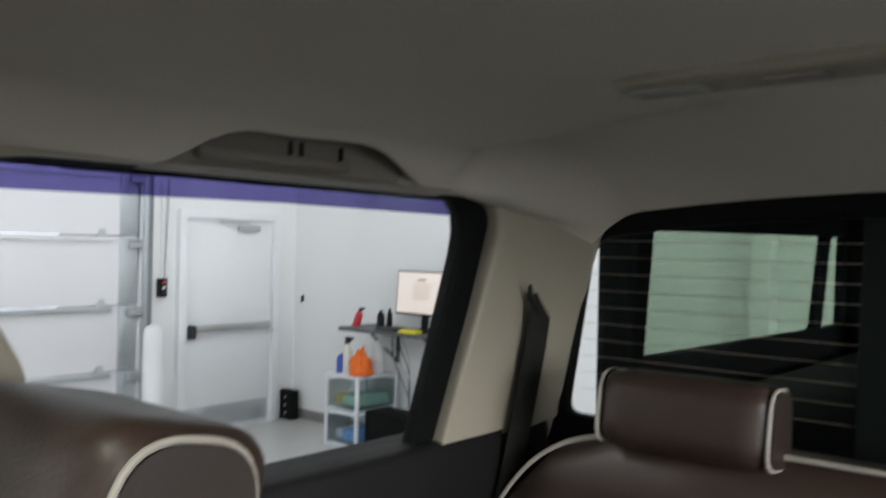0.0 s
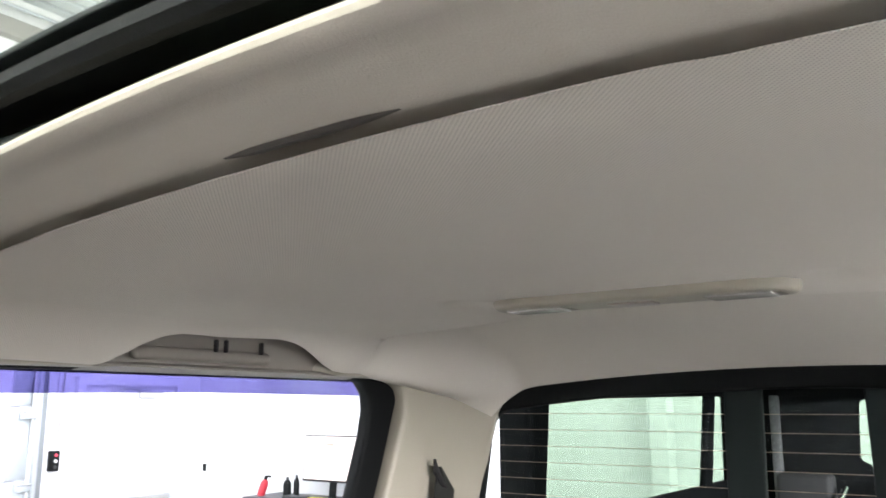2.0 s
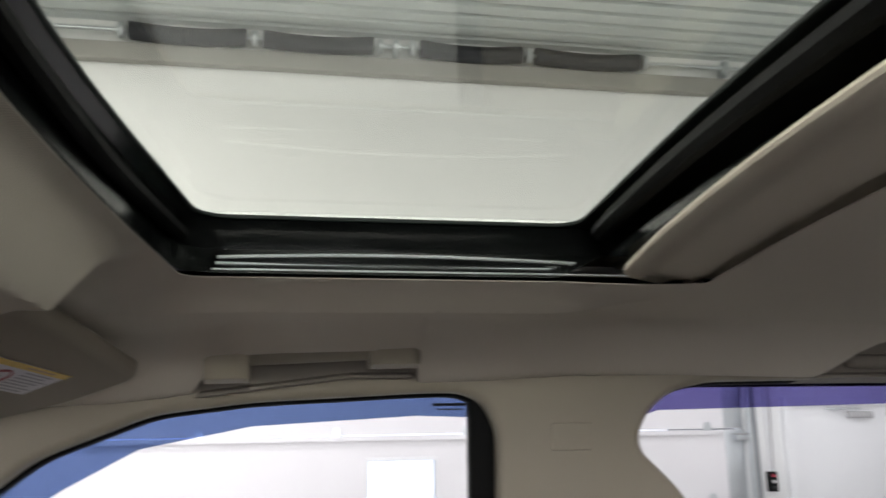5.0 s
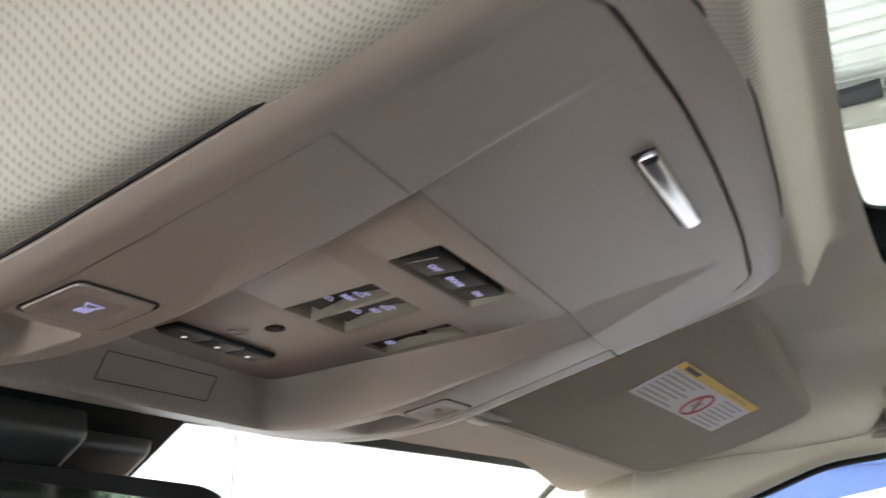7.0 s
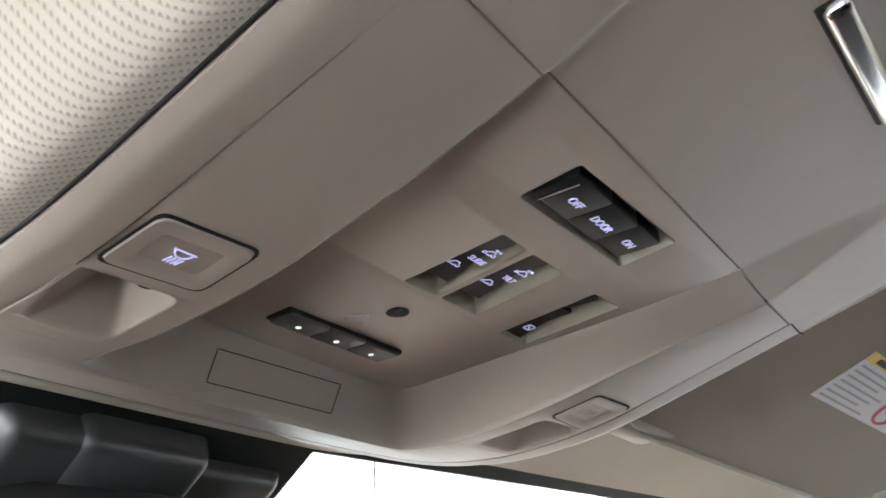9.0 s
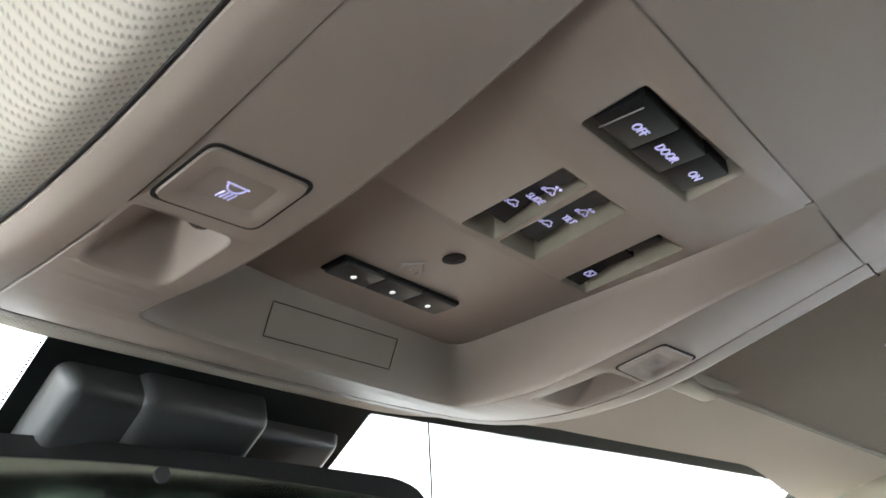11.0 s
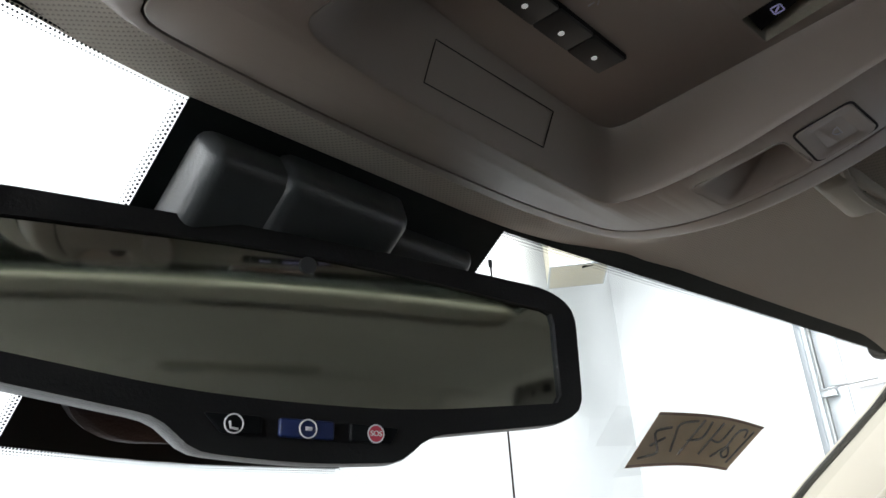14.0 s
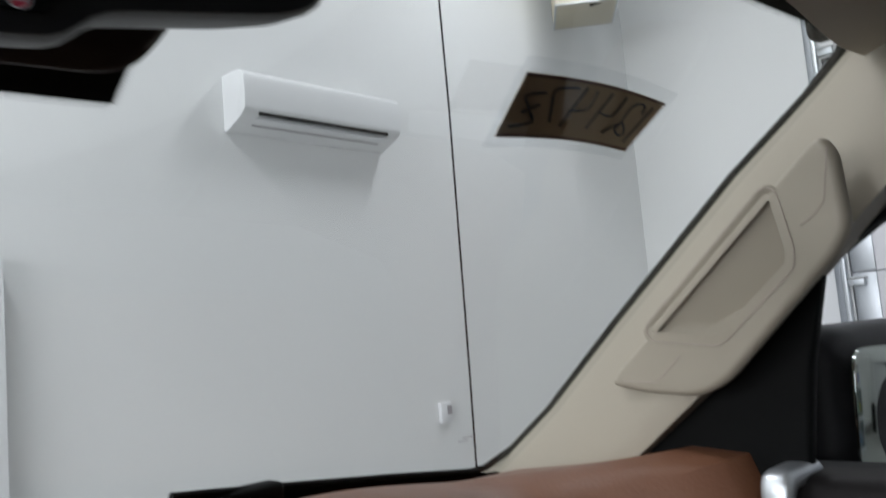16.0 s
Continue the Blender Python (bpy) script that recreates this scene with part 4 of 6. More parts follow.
def pillar(name, sign):
    """Trim of the windshield pillar: a soft-edged band from the header to the dash."""
    top = [(0.752, 0.495, 1.715), (0.768, 0.560, 1.666), (0.774, 0.65, 1.600), (0.816, 0.838, 1.456), (0.862, 0.985, 1.346), (0.868, 1.075, 1.280), (0.85, 1.16, 1.215)]
    low = [(0.664, 0.340, 1.700), (0.664, 0.400, 1.640), (0.668, 0.47, 1.555), (0.692, 0.640, 1.405), (0.715, 0.76, 1.315), (0.735, 0.85, 1.25), (0.75, 0.92, 1.19)]
    loops = []
    for t, d in zip(top, low):
        t, d = Vector(t), Vector(d)
        row = [t + Vector((0.02, 0.02, 0))]
        for k in range(11):
            q = k / 10
            p = t.lerp(d, q)
            p.x -= 0.024 * math.sin(math.pi * q) ** 0.7
            p.z -= 0.006 * math.sin(math.pi * q)
            row.append(p)
        row.append(d + Vector((0.05, 0.0, 0.0)))
        loops.append([(sign * p.x, p.y, p.z) for p in row])
    return structure(name, grid_mesh(loops), TRIM, "beige moulded windshield pillar trim", "pillar trim", True)


pillar("pillar_trim_right", 1)
pillar("pillar_trim_left", -1)
for sign, tail in ((1, "right"), (-1, "left")):
    pts = [(sign * (a - 0.004), y, z) for a, y, z in [(0.735, 0.505, 1.708), (0.754, 0.520, 1.694), (0.768, 0.560, 1.664), (0.774, 0.65, 1.598), (0.816, 0.838, 1.454), (0.862, 0.985, 1.344), (0.866, 1.06, 1.288), (0.845, 1.098, 1.262), (0.80, 1.10, 1.262)]]
    structure(f"windshield_seal_{tail}", tube(pts, 0.005, 8), RUBBER, "thin black seal along the windshield edge", "window seal", True)

# sun band above the header and the roof skin over the cab
roof = plate([[(-0.78, -1.62), (0.78, -1.62), (0.78, 0.45), (0.4, 0.485), (0.0, 0.50), (-0.4, 0.485), (-0.78, 0.45)], [(-0.56, -0.66), (0.56, -0.66), (0.56, 0.27), (-0.56, 0.27)]], 0.03, 0.008, Matrix.Translation((0, 0, 1.880)))
structure("roof_skin", roof, material("white_car_paint", (0.75, 0.76, 0.76), 0.25, coat=0.6), "outer roof panel of the truck with a sunroof opening", "roof", True)
for x, y, sx, sy in ((0, 0.445, 1.5, 0.03), (0, -1.60, 1.5, 0.03), (0.765, -0.53, 0.03, 2.16), (-0.765, -0.53, 0.03, 2.16)):
    structure("roof_rail", box(x, y, 1.81, sx, sy, 0.19, 0.008), RUBBER, "dark rail between roof and headliner", "roof rail")


# ---- sunroof ----
def sunroof():
    t = thing("sunroof", "glass sunroof in a black frame, shade half drawn back", "sunroof", at=(0, 0, 1.80))
    arc = [(0.356 - 0.712 * k / 16, front_edge(0.352 - 0.704 * k / 16) + 0.003) for k in range(17)]
    low = rounded([(-0.356, -0.60), (0.356, -0.60)] + arc, [0.02, 0.02, 0.035] + [0.02] * 15 + [0.035], 4)
    n = 140
    low = resample(low, n, (0, 0.182))
    wide = resample(rounded([(-0.445, -0.60), (0.445, -0.60), (0.445, 0.168), (0.0, 0.212), (-0.445, 0.168)], [0.02, 0.02, 0.04, 0.3, 0.04], 6), n, (0, 0.212))
    edge = resample(rounded([(-0.430, -0.60), (0.430, -0.60), (0.430, 0.152), (0.0, 0.198), (-0.430, 0.152)], [0.02, 0.02, 0.035, 0.3, 0.035], 6), n, (0, 0.198))
    loops = [[(x, y, 1.7865 + crown(x) + 0.020 * smooth01((-0.165 - y) / 0.03)) for x, y in low],
             [(x * 1.04, y + (0.006 if y > 0 else 0), 1.794 + crown(x) + 0.013 * smooth01((-0.165 - y) / 0.03)) for x, y in low],
             [(x * 1.12, y + (0.016 if y > 0 else 0), 1.806) for x, y in low],
             [(x, y, 1.826) for x, y in wide],
             [(x * 0.99, y - (0.004 if y > 0 else 0), 1.842) for x, y in wide],
             [(x, y, 1.850) for x, y in edge]]
    part("frame", grid_mesh(loops, True), GLOSSBLACK, t)
    part("roof_glass", plate([rounded([(-0.46, -0.24), (0.46, -0.24), (0.46, 0.20), (-0.46, 0.20)], 0.03)], 0.005, 0, Matrix.Translation((0, 0, 1.8585))), ROOFGLASS, t, "lightly tinted roof glass", smooth=False)
    part("glass_border", plate([rounded([(-0.58, -0.68), (0.58, -0.68), (0.58, 0.29), (-0.58, 0.29)], 0.03), rounded([(-0.428, -0.205), (0.0, -0.172), (0.428, -0.205), (0.428, 0.150), (0.0, 0.197), (-0.428, 0.150)], [0.03, 0.3, 0.03, 0.03, 0.3, 0.03], 6)], 0.004, 0.001, Matrix.Translation((0, 0, 1.853))), FRIT, t, "black printed glass border")
    for sign in (1, -1):
        part("guide_rail", tube([(sign * 0.3535, -0.24, 1.7890), (sign * 0.3535, -0.05, 1.7890), (sign * 0.3535, 0.13, 1.7890)], 0.0009, 8), ALU, t, "thin silver guide rail")
        part("lift_arm", tube([(sign * (0.396 + 0.006 * math.sin(math.pi * k / 14)), -0.19 + 0.32 * k / 14, 1.808 + 0.005 * math.sin(math.pi * k / 14)) for k in range(15)], 0.0016, 6), ALU, t)
        part("lift_arm", tube([(sign * 0.384, -0.19 + 0.32 * k / 14, 1.800 - 0.002 * math.sin(math.pi * k / 14)) for k in range(15)], 0.0016, 6), ALU, t)
    part("seal_lip", tube([(x / 20 * 0.40, -0.190 - 0.028 * (x / 20) ** 2, 1.840) for x in range(-20, 21)], 0.009, 8), RUBBER, t)
    part("seal_lip", tube([(x / 20 * 0.41, 0.192 - 0.028 * (x / 20) ** 2, 1.832) for x in range(-20, 21)], 0.007, 8), RUBBER, t)
    part("cross_rail", tube([(x / 20 * 0.40, -0.215 - 0.022 * (x / 20) ** 2, 1.815) for x in range(-20, 21)], 0.012, 8), GLOSSBLACK, t)
    # shade: a padded board whose rounded front edge shows
    loops = []
    prof = [(-0.38, 1.796), (-0.16, 1.793), (-0.100, 1.7925), (-0.090, 1.7920), (-0.083, 1.7910), (-0.079, 1.7894), (-0.074, 1.7876), (-0.066, 1.7868), (-0.054, 1.7866), (-0.036, 1.7900), (-0.026, 1.7900), (-0.016, 1.788), (-0.009, 1.7870), (-0.004, 1.7878), (-0.001, 1.7895), (0.0, 1.7920), (-0.002, 1.7950), (-0.008, 1.7968), (-0.05, 1.7990), (-0.38, 1.806)]
    for i in range(41):
        x = -0.374 + 0.748 * i / 40
        e = max(abs(x) - 0.334, 0) / 0.040
        lead = rear_edge(x) + 0.079
        loops.append([(x, lead + y - (0.030 * e ** 3 if y > -0.06 else 0), z + crown(x) * (1 - 0.65 * smooth01((-0.05 - y) / 0.035))) for y, z in prof])
    part("shade", grid_mesh(loops, True, True), SHADE_MAT, t, "padded beige sunshade board")
    # finger recess: a raised bead, its dark colour stands for the shade inside
    pull = [(-0.125 + 0.01 * k, min(k, 16 - k) / 8) for k in range(17)]
    part("shade_pull", tube([(x, rear_edge(x) + 0.007, 1.7890 + 0.6 * crown(x)) for x, q in pull], 0.004, 8, radii=[0.0006 + 0.0036 * smooth01(q * 1.6) for x, q in pull]), material("shaded_taupe", (0.055, 0.046, 0.038), 0.8), t, "dark bead painted as the shaded finger recess")
    return t


sunroof()


# ---- rear window and bed cap ----
def rear_glass():
    t = thing("rear_window", "three-part sliding rear window with fine heater lines", "rear window", kind="structure", at=(0, -1.55, 1.5))
    hole = rounded([(-0.705, 1.30), (0.705, 1.30), (0.650, 1.655), (0.40, 1.684), (0.0, 1.699), (-0.40, 1.684), (-0.650, 1.655)], [0.03, 0.03, 0.05, 0.1, 0.1, 0.1, 0.05], 6)
    part("window_frame", plate([[(-0.80, 0.75), (0.80, 0.75), (0.74, 1.76), (-0.74, 1.76)], hole], 0.03, 0.006, Matrix.Translation((0, -1.555, 0)) @ XZ), RUBBER, t)
    for sign in (1, -1):
        part("division_post", plate([[(sign * 0.092, 1.28), (sign * 0.162, 1.28), (sign * 0.152, 1.71), (sign * 0.084, 1.71)]], 0.018, 0.004, Matrix.Translation((0, -1.566, 0)) @ XZ), FRIT, t)
    for a, b in ((-0.72, -0.15), (-0.15, 0.15), (0.15, 0.72)):
        p = part("pane", box((a + b) / 2, -1.575, 1.49, b - a, 0.004, 0.44), GLASS, t, smooth=False)
        p.visible_shadow = False
    for k in range(10):
        z = 1.652 - 0.0335 * k
        part("heater_line", box(0, -1.5715, z, 1.36, 0.0006, 0.0011), material("heater_line", (0.30, 0.24, 0.18), 0.5, 0.3) if k == 0 else bpy.data.materials["heater_line"], t, smooth=False)
    return t


rear_glass()


def bed_cap():
    t = thing("bed_cap", "dark fibreglass cap with green tinted windows over the truck bed", "truck cap", at=(0, -2.7, 0.9))
    y0, y1 = -1.76, -3.66
    win1 = rounded([(-1.94, 1.375), (-3.26, 1.365), (-3.36, 1.705), (-1.98, 1.685)], 0.015)
    win2 = rounded([(-3.34, 1.365), (-3.58, 1.365), (-3.60, 1.705), (-3.44, 1.705)], 0.01)
    for sign in (1, -1):
        wall = part("side_wall", plate([[(y0, 0.85), (y1, 0.85), (y1, 1.80), (y0, 1.80)], win1, win2], 0.03, 0.006, Matrix.Translation((sign * 0.745, 0, 0)) @ YZ), CAPSHELL, t)
        for win in (win1, win2):
            g = part("pane", plate([offset(win, -0.008)], 0.004, 0, Matrix.Translation((sign * 0.748, 0, 0)) @ YZ), GREENGLASS, wall, "green tinted pane", smooth=False)
            g.visible_shadow = False
    back = rounded([(-0.60, 1.385), (0.200, 1.385), (0.205, 1.44), (0.245, 1.455), (0.232, 1.69), (-0.60, 1.69)], 0.025)
    rear = part("rear_wall", plate([[(-0.745, 0.85), (0.745, 0.85), (0.745, 1.80), (-0.745, 1.80)], back], 0.03, 0.006, Matrix.Translation((0, y1, 0)) @ XZ), CAPSHELL, t)
    g = part("pane", plate([offset(back, -0.008)], 0.004, 0, Matrix.Translation((0, y1, 0)) @ XZ), GREENGLASS, rear, "green tinted pane", smooth=False)
    g.visible_shadow = False
    part("cap_roof", box(0, (y0 + y1) / 2, 1.83, 1.52, y0 - y1 + 0.04, 0.06, 0.02), CAPSHELL, t)
    for sign in (1, -1):
        part("corner_post", box(sign * 0.705, y0, 1.32, 0.075, 0.035, 0.96, 0.012, 3), CAPSHELL, t)
    part("bed_floor", box(0, (y0 + y1) / 2, 0.82, 1.5, y0 - y1, 0.06), CAPSHELL, t)
    part("load_strut", tube([(0.30, -3.30, 1.28), (0.285, -3.52, 1.36)], 0.011, 8), CHROME, t, "gas strut")
    part("hinge_post", box(0.545, -3.62, 1.50, 0.035, 0.04, 0.42, 0.008), material("dusty_post", (0.10, 0.105, 0.10), 0.7, 0.2, 60, 0.7), t, "dusty hinge post")
    return t


bed_cap()
structure("truck_underbody", box(0, -1.2, (GROUND + 0.62) / 2, 1.4, 4.9, 0.62 - GROUND), RUBBER, "dark lower body of the truck on the floor", "truck body")
structure("truck_bed", box(0, -2.8, 0.71, 1.6, 2.0, 0.20, 0.02), bpy.data.materials["white_car_paint"], "white cargo bed of the truck under its cap", "truck bed")
solo("cargo_cover", box(0.1, -2.7, 1.22, 1.1, 1.5, 0.12, 0.03, 3), RUBBER, "black load lying in the truck bed", "cargo")
solo("tool_box", box(0.42, -3.50, 1.33, 0.20, 0.12, 0.16, 0.02, 3), material("dusty_metal", (0.015, 0.016, 0.015), 0.8, 0.0, 12, 0.6), "dusty dark metal box in the truck bed", "tool box")


# ---- overhead console ----
def rim_z(y):
    """Underside of the console: it falls towards the front, then levels out and turns up at the lip."""
    u = max(y - 0.375, 0.0)
    return 1.698 - 0.28 * (y - 0.30) + 1.79 * u * u


def floor_z(y):
    return 1.7005 - 0.07 * (y - 0.30)


OUT = rounded([(-0.140, 0.226), (-0.06, 0.2075), (0.06, 0.2065), (0.135, 0.2135), (0.151, 0.233), (0.159, 0.30), (0.161, 0.40), (0.160, 0.463), (0.146, 0.503), (0.09, 0.5165), (0.0, 0.520), (-0.07, 0.5165), (-0.130, 0.510), (-0.1368, 0.470)],
              [0.022, 0.05, 0.05, 0.03, 0.03, 0.04, 0.04, 0.03, 0.03, 0.04, 0.05, 0.04, 0.016, 0.03], 6)
INNER = rounded([(-0.1225, 0.232), (-0.05, 0.2235), (0.05, 0.2215), (0.117, 0.2245), (0.133, 0.240), (0.139, 0.30), (0.142, 0.40), (0.142, 0.463), (0.131, 0.4965), (0.08, 0.508), (0.0, 0.512), (-0.07, 0.5105), (-0.1165, 0.5060), (-0.1225, 0.455)],
                [0.012, 0.05, 0.05, 0.02, 0.02, 0.04, 0.04, 0.03, 0.025, 0.04, 0.05, 0.04, 0.012, 0.03], 6)
# mouth of the recess (first pair) and the edge of its ceiling (second pair), from the rear left round the front to the rear right
RECESS = [(-0.0800, 0.3010, -0.0790, 0.3010), (-0.0778, 0.340, -0.0768, 0.340), (-0.0785, 0.375, -0.0775, 0.375), (-0.0800, 0.405, -0.0785, 0.404), (-0.0815, 0.435, -0.0785, 0.432), (-0.0830, 0.458, -0.0755, 0.4490),
          (-0.0790, 0.4725, -0.0650, 0.4565), (-0.055, 0.4785, -0.046, 0.4590), (-0.02, 0.4805, -0.018, 0.4615), (0.02, 0.4810, 0.020, 0.4630), (0.06, 0.4810, 0.052, 0.4635), (0.087, 0.4800, 0.068, 0.4630),
          (0.0950, 0.4730, 0.0745, 0.4575), (0.0955, 0.452, 0.0755, 0.440), (0.0932, 0.420, 0.0755, 0.415), (0.0920, 0.390, 0.0755, 0.390), (0.0965, 0.345, 0.0748, 0.345), (0.1060, 0.3010, 0.0712, 0.3010)]
LAMP_L = rounded([(-0.1245, 0.4115), (-0.0895, 0.4105), (-0.0885, 0.4485), (-0.1175, 0.4475)], 0.006, 4)
LAMP_R = rounded([(0.1035, 0.4055), (0.1360, 0.4035), (0.1360, 0.4445), (0.1055, 0.4470)], 0.005, 4)


def spline(rows, per):
    """Points along a smooth curve through the rows."""
    pts = [Vector(r[:2]).to_4d() if len(r) == 2 else Vector(r) for r in rows]
    out = []
    for i in range(len(pts) - 1):
        p0, p1, p2, p3 = pts[max(i - 1, 0)], pts[i], pts[i + 1], pts[min(i + 2, len(pts) - 1)]
        for k in range(per):
            t = k / per
            out.append(0.5 * (2 * p1 + (p2 - p0) * t + (2 * p0 - 5 * p1 + 4 * p2 - p3) * t * t + (3 * p1 - p0 - 3 * p2 + p3) * t ** 3))
    return out + [pts[-1]]


MOUTH = spline(RECESS, 6)


def slice_rows(bm, y0, y1, step=0.005):
    """Cut a flat mesh into strips across y, so that it can follow a curved profile."""
    y = y0
    while y < y1:
        bmesh.ops.bisect_plane(bm, geom=list(bm.verts) + list(bm.edges) + list(bm.faces), plane_co=(0, y, 0), plane_no=(0, 1, 0))
        y += step
    return bm


def on_rim(bm, dz=0.0):
    """Drape a flat mesh, built at z = 0, over the sloping underside of the console."""
    for v in bm.verts:
        v.co.z += rim_z(v.co.y) + dz
    return bm


def text_at(x, y, z=None, slope=0.07):
    zz = floor_z(y) if z is None else z
    return facing((x, y, zz), (1, 0, 0), (0, -1, slope))


def overhead_console():
    t = thing("overhead_console", "taupe plastic overhead console with lit switches, under the headliner", "overhead console", at=(0, 0.34, 1.72))
    # bezel: rolled edge from the headliner round to the seam line
    n = 160
    o, i = resample(OUT, n, (0, 0.2035)), resample(INNER, n, (0, 0.2215))
    mid = [((a[0] + b[0]) / 2, (a[1] + b[1]) / 2) for a, b in zip(o, i)]
    near = [(a[0] * 0.75 + b[0] * 0.25, a[1] * 0.75 + b[1] * 0.25) for a, b in zip(o, i)]

    def rz(y):
        return rim_z(y)

    loops = [[(x, y, rz(y) + 0.017) for x, y in o], [(x, y, rz(y) + 0.006) for x, y in o], [(x * 0.998, y, rz(y) + 0.0025) for x, y in o],
             [(x, y, rz(y) + 0.0002) for x, y in near], [(x, y, rz(y) - 0.0006) for x, y in mid],
             [(x, y, rz(y)) for x, y in i], [(x * 0.997, y, rz(y) + 0.004) for x, y in i]]
    part("bezel", grid_mesh(loops, True), CONSOLE, t)
    rim_line = [(x, y, rz(y) + 0.0040) for x, y in offset(o, -0.0004)]
    part("bezel_gap", tube(rim_line + rim_line[:2], 0.0007, 6), GAP, t)
    part("bezel_seam", tube([(0.1380, 0.2996, rim_z(0.2996) - 0.0001), (0.149, 0.2995, rim_z(0.2995) - 0.0007), (0.1585, 0.2994, rim_z(0.2994) + 0.0008)], 0.0004, 5), GAP, t)
    part("seam_backing", on_rim(plate([offset(INNER, -0.003), offset(INNER, 0.0035)], 0.001), 0.004), RECESS_SHADE, t)
    # front panel: everything ahead of the cross seam, with its recess and lamp wells
    front = [(x, y) for x, y in offset(INNER, 0.0009) if y > 0.3025]
    ys = [p for p in front]
    k = max(range(len(ys)), key=lambda q: (Vector(ys[q]) - Vector(ys[q - 1])).length)
    front = ys[k:] + ys[:k]
    front = [(-0.1228, 0.3006)] + (front if front[0][0] < 0 else front[::-1]) + [(0.1380, 0.3006)]
    front += [(0.106, 0.3006)] + [(p[0], p[1]) for p in MOUTH[::-1] if p[1] > 0.303] + [(-0.080, 0.3006)]
    fp = part("front_panel", on_rim(slice_rows(plate([front, LAMP_L, LAMP_R], 0.003, 0.0008), 0.375, 0.51), 0.0015), CONSOLE, t)
    part("seam_backing", box(-0.004, 0.3012, floor_z(0.301) + 0.0045, 0.150, 0.006, 0.001), GAP, t)
    # recess: side walls up to its flat ceiling
    loops = []
    for q, e in ((0, 0), (0.04, 0.01), (0.12, 0.06), (0.5, 0.5), (0.84, 0.90), (0.94, 0.975), (1, 1)):
        loops.append([(p[0] + (p[2] - p[0]) * e, p[1] + (p[3] - p[1]) * e, rim_z(p[1]) * (1 - q) + max(floor_z(p[3]), rim_z(p[3])) * q) for p in MOUTH])
    bm = grid_mesh(loops)
    top = [(p[2], p[3]) for p in MOUTH]
    part("recess_wall", bm, CONSOLE, t)
    part("seam_filler", box(0.088, 0.3016, floor_z(0.3016) + 0.0012, 0.036, 0.0034, 0.003), CONSOLE, t)
    # recess ceiling with cut-outs for the switches
    ceil = plate([offset(top, -0.0005), DM_HOLE, SLIDE_HOLE, TILT_HOLE, RW_HOLE], 0.002, 0.0005)
    for v in ceil.verts:
        v.co.z += floor_z(v.co.y) + 0.001
    part("switch_panel", ceil, CONSOLE, t)
    return t, fp


DM_HOLE = rounded([(-0.0360, 0.3125), (0.0305, 0.3100), (0.0335, 0.3320), (-0.0340, 0.3340)], 0.0015, 3)
SLIDE_HOLE = rounded([(-0.0180, 0.3495), (-0.0028, 0.3495), (0.0030, 0.3905), (-0.0150, 0.3915)], 0.001, 3)
TILT_HOLE = rounded([(0.0016, 0.3495), (0.0225, 0.3490), (0.0285, 0.3905), (0.0056, 0.3905)], 0.001, 3)
RW_HOLE = rounded([(0.0475, 0.3490), (0.0665, 0.3480), (0.0710, 0.3930), (0.0515, 0.3940)], 0.001, 3)

console, front_panel = overhead_console()


def well(name, poly, depth, parent, mat, label=""):
    """Sloping walls and bottom of a cut-out in the switch panel."""
    low = [(x, y, floor_z(y)) for x, y in poly]
    c = Vector((sum(p[0] for p in poly) / len(poly), sum(p[1] for p in poly) / len(poly)))
    high = [(c.x + (x - c.x) * 0.93, c.y + (y - c.y) * 0.93, floor_z(y) + depth) for x, y in poly]
    bm = grid_mesh([low, high], True)
    bm.faces.new([v for v in bm.verts][len(poly):])
    return part(name, bm, mat, parent, label)


def rocker(name, poly, dip, parent, mat, label=""):
    """A rocker cap with a shallow V across its middle."""
    n = 10
    y0, y1 = min(p[1] for p in poly), max(p[1] for p in poly)
    x0a, x1a = poly[0][0], poly[1][0]
    x1b, x0b = poly[2][0], poly[3][0]
    loops = []
    for k in range(n + 1):
        q = k / n
        y = y0 + (y1 - y0) * q
        xa, xb = x0a + (x0b - x0a) * q, x1a + (x1b - x1a) * q
        z = floor_z(y) + 0.0012 + dip * (1 - abs(2 * q - 0.9)) ** 1.0
        loops.append([(xa, y, z + 0.006), (xa, y, z + 0.0006), (xa + 0.0006, y, z), (xb - 0.0006, y, z), (xb, y, z + 0.0006), (xb, y, z + 0.006)])
    return part(name, grid_mesh(loops, False), mat, parent, label)


# interior light switch module
mod = well("light_switch", DM_HOLE, 0.006, console, TRIM, "black three-key interior light switch")
for (a, b), key, mat in (((-0.0330, -0.0102), "OFF", BUTTON), ((-0.0102, 0.0090), "DOOR", BUTTON), ((0.0096, 0.0280), "ON", BUTTON)):
    low = 0.0010 if key == "ON" else 0.0
    part("switch_key", box((a + b) / 2, 0.3225, floor_z(0.3225) + 0.0025 + low, b - a, 0.0165, 0.006, 0.0010), mat, mod, "black switch key")
    words(key, 0.0042, ICON, mod, text_at({"OFF": -0.019, "DOOR": -0.001, "ON": 0.020}[key], 0.3230, floor_z(0.3225) - 0.0007 + low, 0.0))

part("key_line", box(-0.0285, 0.3240, floor_z(0.3240) - 0.0006, 0.0004, 0.014, 0.0003), GREYINK, mod)


